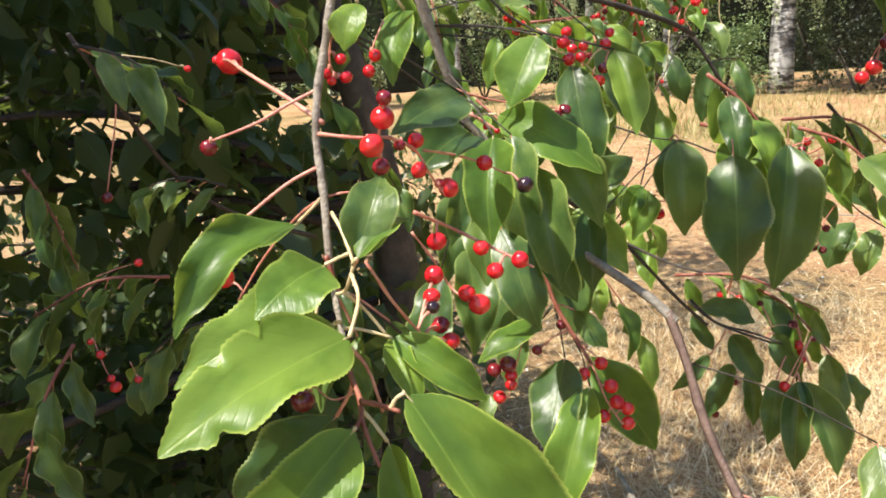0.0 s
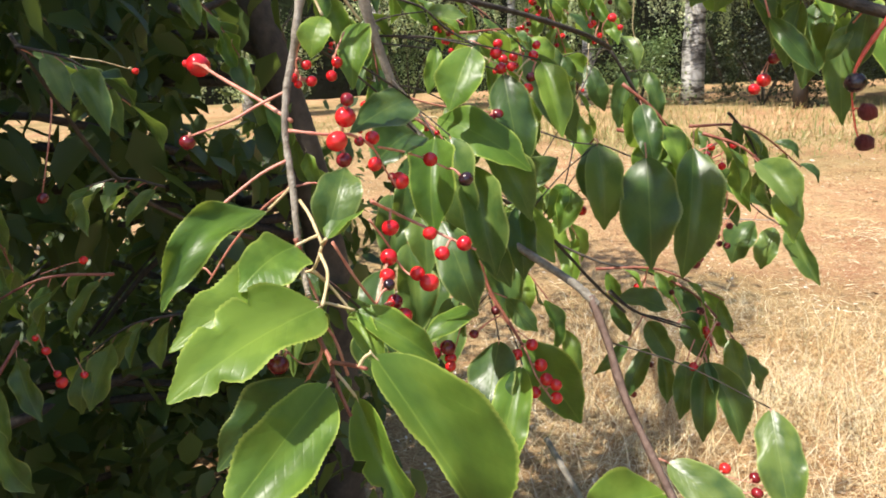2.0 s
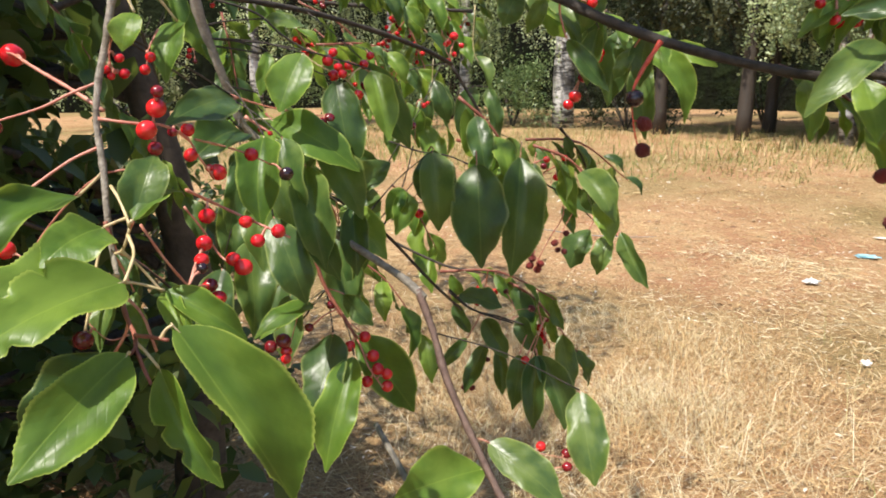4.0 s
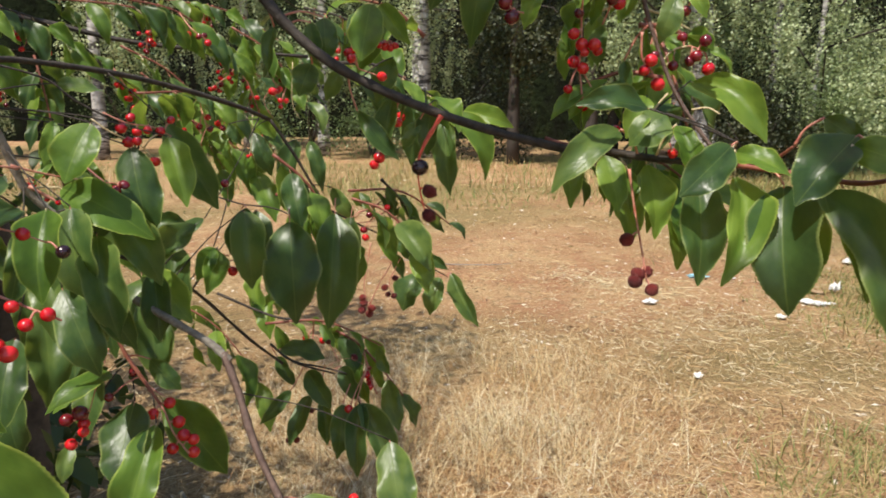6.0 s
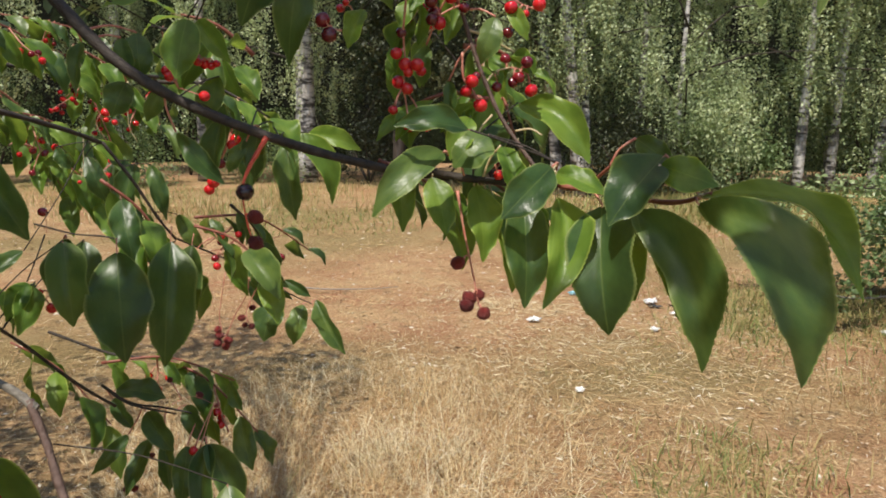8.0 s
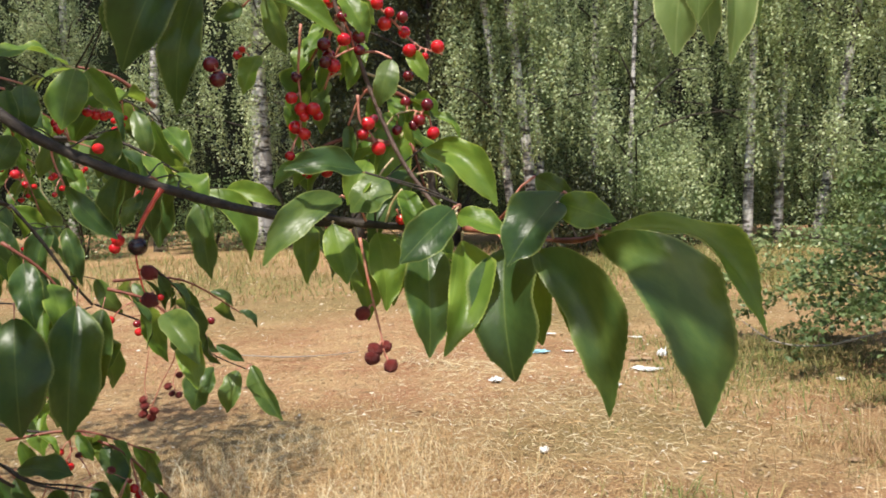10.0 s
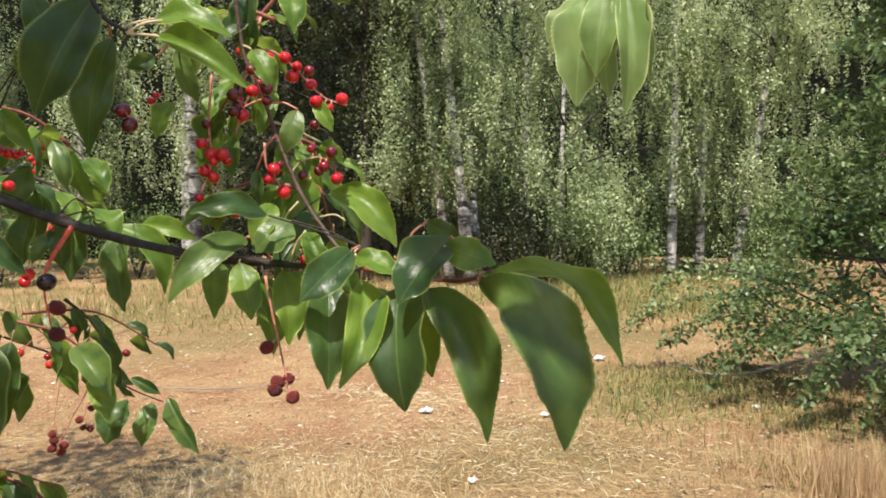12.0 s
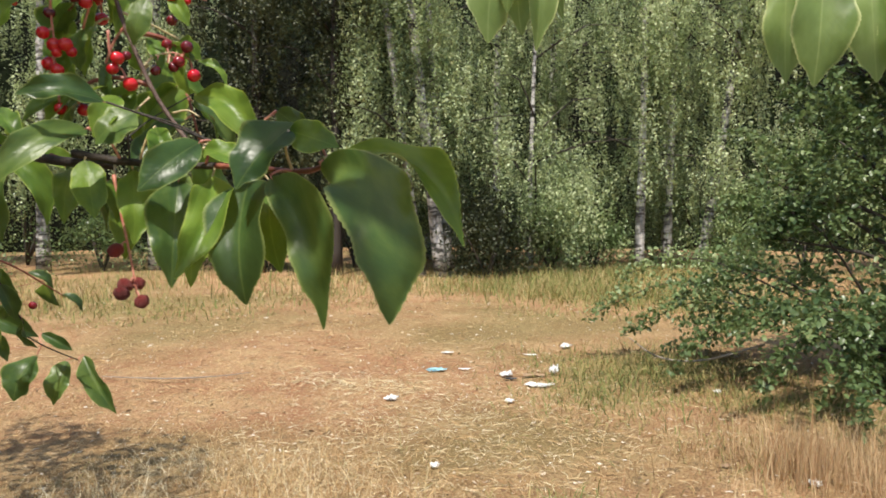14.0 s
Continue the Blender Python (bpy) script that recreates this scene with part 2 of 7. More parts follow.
SMALL_LEAF_V = [(0, 0, 0), (0.32, 0.5, 0.06), (0.36, 0, -0.03), (0.32, -0.5, 0.06), (0.74, 0.33, 0.03), (0.76, 0, -0.02), (0.74, -0.33, 0.03), (1, 0, -0.10)]
SMALL_LEAF_F = [(0, 2, 1), (0, 3, 2), (1, 2, 5, 4), (2, 3, 6, 5), (4, 5, 7), (5, 6, 7)]
CHIP_V = [(0, 0, 0), (0.45, 0.5, 0.05), (1, 0, -0.05), (0.45, -0.5, 0.05)]
CHIP_F = [(0, 1, 2, 3)]


def smooth_path(points, steps=5):
    """A flowing line through control points of place and radius."""
    p = [np.array(q, float) for q in points]
    p = [2 * p[0] - p[1], *p, 2 * p[-1] - p[-2]]
    out = []
    for a, b, c, d in zip(p, p[1:], p[2:], p[3:]):
        for k in range(steps):
            s = k / steps
            out.append(0.5 * (2 * b + (c - a) * s + (2 * a - 5 * b + 4 * c - d) * s * s + (3 * b - a - 3 * c + d) * s**3))
    return [*out, p[-2]]


def tube(points, sides=8, steps=5, knots=0.0, seed=0):
    """Verts and faces of a tapered limb along control points (x, y, z, radius)."""
    line = smooth_path(points, steps)
    rng = np.random.default_rng(seed)
    verts, faces, side = [], [], None
    for i, q in enumerate(line):
        ahead = Vector(line[min(i + 1, len(line) - 1)][:3] - line[max(i - 1, 0)][:3]).normalized()
        if side is None:
            side = ahead.orthogonal().normalized()
        side = (side - ahead * side.dot(ahead)).normalized()
        other = ahead.cross(side)
        r = max(q[3], 1e-4) * (1 + knots * rng.normal())
        for k in range(sides):
            a = 2 * math.pi * k / sides
            verts.append(Vector(q[:3]) + (side * math.cos(a) + other * math.sin(a)) * r * (1 + 0.5 * knots * rng.normal()))
    for i in range(len(line) - 1):
        for k in range(sides):
            a, b = i * sides + k, i * sides + (k + 1) % sides
            faces.append((a, b, b + sides, a + sides))
    faces.append(tuple(range(sides))[::-1])
    faces.append(tuple(range(len(verts) - sides, len(verts))))
    return verts, faces


def joined(pieces):
    verts, faces = [], []
    for v, f in pieces:
        faces += [tuple(i + len(verts) for i in q) for q in f]
        verts += list(v)
    return verts, faces


# ---- ground ----
def ground_height(x, y):
    return (0.035 * noise.noise((x * 0.35, y * 0.35, 0)) + 0.012 * noise.noise((x * 1.7, y * 1.7, 3))
            + 0.10 * math.exp(-((x - 7.5) ** 2 + (y - 9.5) ** 2) / 6) + 0.02 * noise.noise((x * 0.1, y * 0.1, 9)))


def ground():
    line = np.concatenate([-np.geomspace(900, 16, 14), np.linspace(-14, 24, 150), np.geomspace(26, 900, 14)])
    n = len(line)
    verts = [(x, y, ground_height(x, y)) for y in line for x in line]
    faces = [(j * n + i, j * n + i + 1, (j + 1) * n + i + 1, (j + 1) * n + i) for j in range(n - 1) for i in range(n - 1)]
    tagged(new("ground", mesh_of("ground", verts, faces, SOIL)), "dry trampled field with straw-coloured grass and bare earth", "ground", kind="structure")


ground()


def blades(name, label, mat, rng, x, y, height, lean, width):
    """Bent grass blades, each a tapering strip of three faces."""
    n = len(x)
    z = np.array([ground_height(a, b) for a, b in zip(x, y)])
    a = rng.uniform(0, 2 * np.pi, n)
    out = np.stack([np.cos(a), np.sin(a), 0 * a], -1)
    side = np.stack([-np.sin(a), np.cos(a), 0 * a], -1)
    up = np.array([0, 0, 1.0])
    root = np.stack([x, y, z - 0.01], -1)
    h, l, w = height[:, None], lean[:, None], width[:, None]
    p1 = root + (out * np.sin(l * 0.5) + up * np.cos(l * 0.5)) * h * 0.5
    p2 = p1 + (out * np.sin(l) + up * np.cos(l)) * h * 0.5
    v = np.stack([root - side * w, root + side * w, p1 - side * w * 0.8, p1 + side * w * 0.8, p2], 1).reshape(-1, 3)
    base = np.arange(n)[:, None] * 5
    loops = np.concatenate([base + [0, 1, 3, 2], base + [2, 3, 4]], 1).ravel()
    me = bpy.data.meshes.new(name)
    me.vertices.add(len(v)), me.loops.add(len(loops)), me.polygons.add(2 * n)
    me.vertices.foreach_set("co", v.ravel())
    me.loops.foreach_set("vertex_index", loops.astype(np.int32))
    me.polygons.foreach_set("loop_start", (np.arange(n)[:, None] * 7 + [0, 4]).ravel().astype(np.int32))
    me.materials.append(mat)
    me.update(calc_edges=True)
    tagged(new(name, me), label, "grass", kind="stuff")


def field_points(rng, n, near, far, left=25, right=-88):
    """Points of the field by distance and bearing from the spot under the tree."""
    r = np.exp(rng.uniform(math.log(near), math.log(far), n))
    a = np.radians(rng.uniform(right, left, n))
    return -np.sin(a) * r, np.cos(a) * r


def patchy(x, y, scale, floor, rng):
    """Which points carry grass: it grows in uneven patches."""
    return np.array([noise.noise((a * scale, b * scale, 1)) + 0.5 * noise.noise((a * scale * 3, b * scale * 3, 5)) for a, b in zip(x, y)]) > floor + 0.25 * rng.normal(size=len(x))


def debris():
    """Bleached bits of straw, dead leaf and bark strewn over the field."""
    rng = np.random.default_rng(8)
    n = 15000
    x, y = field_points(rng, n, 2.0, 17)
    r = np.hypot(x, y)
    z = np.array([ground_height(a, b) for a, b in zip(x, y)]) + 0.006
    long = rng.uniform(0.012, 0.05, n) * (0.6 + 0.09 * r)
    me = scattered("field_debris", CHIP_V, CHIP_F, turned(rng, n, np.stack([x, y, z], -1), long, long * rng.uniform(0.08, 0.45, n), 0.15, 0.0), DEBRIS, False)
    n = 26000
    x, y = field_points(rng, n, 1.8, 13)
    keep = patchy(x, y, 0.6, -0.1, rng)
    x, y = x[keep], y[keep]
    n, r = len(x), np.hypot(x, y)
    z = np.array([ground_height(a, b) for a, b in zip(x, y)]) + rng.uniform(0.004, 0.03, n)
    straws = scattered("lying_straw", CHIP_V, CHIP_F, turned(rng, n, np.stack([x, y, z], -1), rng.uniform(0.05, 0.22, n), (0.0016 + 0.0006 * r) * rng.uniform(0.6, 1.4, n), 0.10, 0.0), STRAW, False)
    n = 330
    along, across = rng.normal(0, 0.34, n), rng.normal(0, 0.13, n)
    x, y = 4.02 + 0.42 * along + 0.9 * across, 4.62 - 0.9 * along + 0.42 * across
    z = np.array([ground_height(a, b) for a, b in zip(x, y)]) + rng.uniform(0.005, 0.04, n)
    heap = scattered("straw_heap", CHIP_V, CHIP_F, turned(rng, n, np.stack([x, y, z], -1), rng.uniform(0.08, 0.25, n), rng.uniform(0.003, 0.008, n), 0.15, 0.0), PALE_STRAW, False)
    tagged(new("straw_heap", heap), "pale heap of mown straw lying flat on the field", "straw", kind="stuff")
    n = 3600
    x, y = rng.normal(3.9, 1.0, n), rng.normal(3.4, 0.9, n)
    z = np.array([ground_height(a, b) for a, b in zip(x, y)]) + rng.uniform(0.004, 0.025, n)
    litter = scattered("pale_litter", CHIP_V, CHIP_F, turned(rng, n, np.stack([x, y, z], -1), rng.uniform(0.03, 0.14, n), rng.uniform(0.002, 0.006, n), 0.10, 0.0), PALE_STRAW, False)
    tagged(new("pale_litter", litter), "bleached straw litter trodden flat into the dry field", "straw", kind="stuff")
    tagged(new("lying_straw", straws), "flattened bleached straw lying over the field", "straw", kind="stuff")
    tagged(new("field_debris", me), "bleached straw bits and dead leaves strewn over the field", "debris", kind="stuff")


def grass():
    rng = np.random.default_rng(5)
    x, y = field_points(rng, 70000, 1.7, 15)
    keep = patchy(x, y, 0.8, 0.05, rng)
    x, y = x[keep], y[keep]
    r = np.hypot(x, y)
    blades("dry_grass", "short dry straw-coloured grass trodden flat over the field", STRAW, rng, x, y,
           rng.uniform(0.03, 0.09, len(x)) * (0.8 + r * 0.03), rng.uniform(1.7, 3.0, len(x)), (0.0011 + 0.0004 * r) * rng.uniform(0.5, 1, len(x)))
    x, y = np.concatenate([rng.normal(1.75, 0.6, 7000), rng.normal(0.9, 0.5, 3500)]), np.concatenate([rng.normal(2.8, 0.55, 7000), rng.normal(2.5, 0.5, 3500)])
    keep = patchy(x, y, 1.4, -0.05, rng)
    x, y = x[keep], y[keep]
    blades("tall_dry_grass", "tall bleached dry grass stalks beside the cherry tree", STRAW, rng, x, y,
           rng.uniform(0.10, 0.36, len(x)) * rng.uniform(0.5, 1.1, len(x)), rng.uniform(0.5, 2.8, len(x)), rng.uniform(0.0008, 0.0017, len(x)))
    x, y = rng.normal(1.5, 0.55, 9000), rng.normal(2.65, 0.6, 9000)
    keep = patchy(x, y, 1.8, -0.1, rng) & (x > 0.45)
    x, y = x[keep], y[keep]
    blades("tangled_grass", "pale tangled dry grass bent over beside the cherry tree", PALE_STRAW, rng, x, y,
           rng.uniform(0.15, 0.5, len(x)) * rng.uniform(0.5, 1.0, len(x)), rng.uniform(1.2, 3.4, len(x)), rng.uniform(0.0007, 0.0015, len(x)))
    cx, cy = field_points(rng, 2400, 2.6, 12)
    x, y = np.repeat(cx, 11) + rng.normal(0, 0.035, 26400), np.repeat(cy, 11) + rng.normal(0, 0.035, 26400)
    r = np.hypot(x, y)
    blades("grass_tufts", "small dry tufts of grass standing over the field", STRAW, rng, x, y,
           rng.uniform(0.025, 0.08, len(x)), rng.uniform(0.6, 2.7, len(x)), (0.0009 + 0.0003 * r) * rng.uniform(0.5, 1, len(x)))
    cx, cy = field_points(rng, 1300, 3.0, 12)
    x, y = np.repeat(cx, 10) + rng.normal(0, 0.04, 13000), np.repeat(cy, 10) + rng.normal(0, 0.04, 13000)
    r = np.hypot(x, y)
    blades("brown_tufts", "low brown withered tufts over the field", RUSSET, rng, x, y,
           rng.uniform(0.02, 0.07, len(x)), rng.uniform(0.4, 2.4, len(x)), (0.0009 + 0.0003 * r) * rng.uniform(0.5, 1, len(x)))
    x, y = np.concatenate([rng.normal(4.36, 0.10, 260), rng.normal(4.62, 0.22, 380)]), np.concatenate([rng.normal(1.12, 0.10, 260), rng.normal(0.75, 0.25, 380)])
    blades("tall_russet_stalks", "tall upright russet grass stalks in front of the bush", RUSSET, rng, x, y,
           rng.uniform(0.22, 0.46, len(x)), rng.uniform(0.05, 0.55, len(x)), rng.uniform(0.0011, 0.0020, len(x)))
    x, y = rng.normal(4.45, 0.35, 3200), rng.normal(0.95, 0.55, 3200)
    keep = patchy(x, y, 1.4, -0.05, rng)
    x, y = x[keep], y[keep]
    blades("russet_grass", "tall russet dry grass in front of the bush", RUSSET, rng, x, y,
           rng.uniform(0.08, 0.42, len(x)), rng.uniform(0.1, 1.8, len(x)), rng.uniform(0.0012, 0.0025, len(x)))
    x, y = np.concatenate([rng.normal(5.5, 0.7, 6000), rng.normal(2.85, 0.28, 1300), rng.normal(6.0, 0.6, 6000)]), np.concatenate([rng.normal(2.0, 0.8, 6000), rng.normal(1.65, 0.25, 1300), rng.normal(2.9, 0.7, 6000)])
    keep = patchy(x, y, 1.1, 0.0, rng)
    x, y = x[keep], y[keep]
    blades("green_grass", "patchy yellow-green grass in front of the bush", MEADOW, rng, x, y,
           rng.uniform(0.05, 0.20, len(x)), rng.uniform(0.5, 2.4, len(x)), rng.uniform(0.0015, 0.004, len(x)))
    x, y = rng.normal(6.3, 0.75, 9000), rng.normal(2.7, 0.7, 9000)
    keep = patchy(x, y, 1.3, -0.02, rng)
    x, y = x[keep], y[keep]
    blades("short_green_grass", "short green grass in the half shade beside the bush", MEADOW, rng, x, y,
           rng.uniform(0.04, 0.14, len(x)), rng.uniform(1.0, 3.0, len(x)), rng.uniform(0.002, 0.005, len(x)))
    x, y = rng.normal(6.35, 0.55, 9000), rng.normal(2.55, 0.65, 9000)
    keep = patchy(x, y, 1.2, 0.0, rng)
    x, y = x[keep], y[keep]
    blades("dark_grass", "dark green grass beside the bush", DARK_GRASS, rng, x, y,
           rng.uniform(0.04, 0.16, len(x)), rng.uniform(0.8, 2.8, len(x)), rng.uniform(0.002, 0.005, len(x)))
    x, y = np.concatenate([rng.normal(14.0, 1.6, 9000), rng.normal(11.2, 1.0, 7000)]), np.concatenate([rng.normal(8.2, 0.7, 9000), rng.normal(7.0, 1.4, 7000)])
    blades("mound_grass", "tall olive grass on the low mound before the birches", MEADOW, rng, x, y,
           rng.uniform(0.08, 0.4, len(x)), rng.uniform(0.5, 2.2, len(x)), rng.uniform(0.003, 0.007, len(x)))
    x, y = field_points(rng, 46000, 10, 21)
    keep = patchy(x, y, 0.35, 0.12, rng)
    x, y = x[keep], y[keep]
    blades("meadow_grass", "yellow-green longer grass along the edge of the wood", MEADOW, rng, x, y,
           rng.uniform(0.05, 0.26, len(x)), rng.uniform(0.6, 2.6, len(x)), rng.uniform(0.003, 0.007, len(x)))
    for name, label, mat, count, tall in (("edge_grass", "tall half-green grass along the dark edge of the wood", MEADOW, 9000, 0.48), ("edge_straw", "tall dry grass stalks along the dark edge of the wood", STRAW, 7000, 0.40)):
        x, y = field_points(rng, count, 12.0, 17.5)
        keep = patchy(x, y, 0.45, 0.0, rng)
        x, y = x[keep], y[keep]
        blades(name, label, mat, rng, x, y, rng.uniform(0.10, tall, len(x)), rng.uniform(0.3, 1.8, len(x)), rng.uniform(0.003, 0.008, len(x)))


grass()
debris()


# ---- birch wood ----
def birch_crown(seed, height, low, spread, mat, hang=1.0, size=(0.042, 0.088), holds=4):
    """Curtains of small leaves hanging in clumps from arching limbs, with dark gaps between them."""
    rng = np.random.default_rng(seed)
    places, limbs = [], []
    for _ in range(int(2.3 * height)):
        z0 = rng.uniform(low + 0.8, height)
        a, reach = rng.uniform(0, 2 * np.pi), spread * rng.uniform(0.4, 1.15) * (1.15 - 0.6 * (z0 / height) ** 3)
        tip = np.array([math.cos(a) * reach, math.sin(a) * reach, z0 + rng.uniform(-0.2, 0.8)])
        limbs.append([(0, 0, z0 - 0.5, 0.03), (*(tip * (0.5, 0.5, 1)), 0.018), (*tip, 0.006)])
        full = 1.0 if z0 < 8.5 else 0.3
        for _ in range(holds):
            s = rng.uniform(0.08, 1.0)
            hold = np.array([tip[0] * s, tip[1] * s, z0 - 0.5 + (tip[2] - z0 + 0.5) * s]) + rng.normal(0, 0.12, 3)
            drop, wide = rng.uniform(0.5, 2.3) * hang, rng.uniform(0.08, 0.26)
            drift = rng.normal(0, 0.15, 2)
            for _ in range(int(28 * wide) + 1):
                at, long = hold + rng.normal(0, 1, 3) * (wide, wide, 0.16), drop * rng.uniform(0.35, 1.2)
                k = int(36 * long * full)
                q = rng.random(k) ** 0.85
                sway = drift + rng.normal(0, 0.08, 2)
                string = at + np.stack([sway[0] * q, sway[1] * q, -long * q], -1) + rng.normal(0, 0.05, (k, 3)) * (1.35 - q)[:, None]
                places.append(string[string[:, 2] > low * rng.uniform(0.4, 1.0)])
    for _ in range(int(2.2 * height)):
        a, far, z0 = rng.uniform(0, 2 * np.pi), rng.uniform(0.2, 0.9), rng.uniform(low + 1.2, min(height, 9.0))
        for _ in range(4):
            at, long = np.array((math.cos(a) * far, math.sin(a) * far, z0)) + rng.normal(0, 0.09, 3), rng.uniform(0.5, 2.0) * hang
            k = int(40 * long)
            q = rng.random(k)
            string = at + np.stack([0 * q, 0 * q, -long * q], -1) + rng.normal(0, 0.06, (k, 3))
            places.append(string[string[:, 2] > low * rng.uniform(0.5, 1.0)])
    p = np.concatenate(places)
    n = len(p)
    long = rng.uniform(*size, n)
    return scattered("birch_crown", CHIP_V, CHIP_F, turned(rng, n, p, long, long * 0.72, 0.7, 0.5), mat, False), [mesh_of("birch_limb", *tube(l, 5, 2), BARK_DARK) for l in limbs[::2]]


CROWNS = [birch_crown(11, 13.0, 0.9, 2.5, LEAF_BIRCH), birch_crown(12, 15.0, 1.6, 2.8, LEAF_BIRCH), birch_crown(13, 12.0, 0.3, 2.3, LEAF_BIRCH), birch_crown(14, 16.0, 2.4, 2.7, LEAF_BIRCH),
          birch_crown(15, 15.0, 1.8, 2.0, LEAF_WOOD_SHADE, 0.45, (0.06, 0.12), 9)]


def birch(x, y, radius, height, crown, lean=(0, 0), turn=0.0, label="tall birch with white bark and hanging twigs"):
    root = tagged(new("birch_tree"), label, "tree", "birches at the edge of the wood")
    z = ground_height(x, y)
    root.matrix_world = pose(x, y, z - 0.05, 0, 0, turn)
    back = Matrix.Rotation(radians(-turn), 3, "Z")
    tilt = back @ Vector((lean[0], lean[1], 0))
    path = []
    for k in range(7):
        s = k / 6
        path.append((tilt.x * s * height + 0.08 * math.sin(3 * s + x), tilt.y * s * height + 0.06 * math.sin(4 * s + y), s * height, radius * 0.8 * (1.25 - s) * (1.25 if k == 0 else 1)))
    v, f = tube(path, 10, 4, 0.05, int(abs(x) * 7))
    place_under(new("trunk", mesh_of("birch_trunk", v, f, BARK_DARK if crown == 4 else BIRCH_BARK)), root)
    me, limbs = CROWNS[crown]
    c = place_under(new("crown", me), root)
    away = back @ Vector((0.25, 0.15, 0)) if crown == 3 else Vector((0, 0, 0))
    c.location = (tilt.x * height * 0.5 + away.x, tilt.y * height * 0.5 + away.y, 0)
    for limb in limbs:
        place_under(new("limb", limb), root).location = c.location
    return root


birch(8.3, 17.8, 0.26, 16, 3, (0.01, 0), 20)
birch(11.9, 11.3, 0.14, 16, 3, (-0.10, 0.04), 65)
birch(12.25, 11.35, 0.12, 16, 3, (-0.02, 0.07), 130)
birch(11.7, 11.6, 0.11, 15, 3, (-0.15, 0.05), 220)
birch(16.9, 9.0, 0.11, 15, 3, (0.0, 0.0), 12)
birch(17.6, 8.7, 0.10, 15, 1, (0.01, -0.02), 80)
birch(17.7, 7.9, 0.13, 15, 1, (0.10, -0.12), 150)
birch(14.2, 10.4, 0.07, 13, 2, (0.02, 0.0), 200)
birch(12.2, 14.6, 0.13, 15, 4, (0.02, 0.02), 250, "leafy tree among the birches, leaves darkened to imitate shade")
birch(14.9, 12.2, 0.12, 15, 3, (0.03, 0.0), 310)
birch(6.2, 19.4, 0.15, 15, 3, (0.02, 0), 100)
birch(9.7, 15.2, 0.14, 15, 4, (-0.01, 0), 30, "leafy tree among the birches, leaves darkened to imitate shade")
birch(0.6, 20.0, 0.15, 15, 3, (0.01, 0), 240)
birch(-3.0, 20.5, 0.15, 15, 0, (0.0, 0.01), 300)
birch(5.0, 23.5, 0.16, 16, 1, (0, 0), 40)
birch(10.5, 13.4, 0.15, 15, 4, (0.01, 0), 140, "leafy tree among the birches, leaves darkened to imitate shade")
birch(16.2, 16.0, 0.16, 16, 2, (0, 0), 190)
birch(18.0, 12.6, 0.15, 16, 1, (0, 0), 240)
birch(20.5, 10.2, 0.15, 16, 2, (0, 0), 290)
birch(20.0, 3.4, 0.15, 15, 1, (0, 0), 30)


def understorey():
    """Dark shrubs and young growth that fill the wood between the trunks."""
    rng = np.random.default_rng(21)
    for k, (x, y, w, h) in enumerate([(1.5, 21.5, 2.2, 3.0), (6.5, 21.8, 2.4, 3.2), (10.5, 20.0, 2.2, 3.0), (13.6, 16.4, 2.4, 3.4), (15.6, 13.4, 2.2, 3.0),
                                      (17.2, 10.8, 1.8, 2.2), (19.4, 8.6, 2.2, 3.0), (14.0, 11.4, 1.5, 1.8), (18.6, 5.6, 2.2, 3.2), (-3.0, 22.0, 2.6, 3.4), (16.6, 2.2, 2.2, 3.4),
                                      (13.4, 11.0, 0.9, 1.5), (14.2, 9.9, 1.0, 1.4), (15.6, 9.6, 0.9, 1.0), (17.8, 7.0, 0.9, 1.0), (12.3, 10.2, 1.0, 1.3), (9.6, 16.6, 1.2, 1.4), (4.2, 18.6, 1.4, 1.8), (7.2, 18.4, 1.1, 1.5)]):
        root = tagged(new("undergrowth_shrub"), "dark green shrub in the shade under the birches", "shrub", "shrubs under the birches")
        root.location = (x, y, ground_height(x, y) - 0.03)
        tufts = []
        for _ in range(26):
            a, q, s = rng.uniform(0, 2 * np.pi), rng.random() ** 0.5, rng.random() ** 0.8
            rad = w * q * (1.1 - 0.55 * s)
            c = np.array([math.cos(a) * rad, math.sin(a) * rad, 0.15 + s * h])
            tufts.append(c + rng.normal(0, 1, (150, 3)) * rng.uniform(0.10, 0.40) * (1, 1, rng.uniform(0.5, 1.6)))
        p = np.concatenate(tufts)
        p = p[p[:, 2] > 0.03]
        n = len(p)
        size = rng.uniform(0.05, 0.11, n)
        # Six of the shrubs take the darkened leaf colour as painted shade.
        place_under(new("foliage", scattered("shrub_foliage", CHIP_V, CHIP_F, turned(rng, n, p, size, size * 0.6, 0.7, 0.3), LEAF_WOOD_SHADE if k in (2, 3, 7, 11, 15, 16) else LEAF_BUSH, False)), root)
        for b in rng.uniform(0, 6.28, 6):
            v, f = tube([(0, 0, 0, 0.03), (math.cos(b) * w * 0.3, math.sin(b) * w * 0.3, h * 0.5, 0.018), (math.cos(b) * w * 0.6, math.sin(b) * w * 0.6, h * 0.9, 0.006)], 6, 3)
            place_under(new("stem", mesh_of("shrub_stem", v, f, BARK_DARK)), root)


understorey()


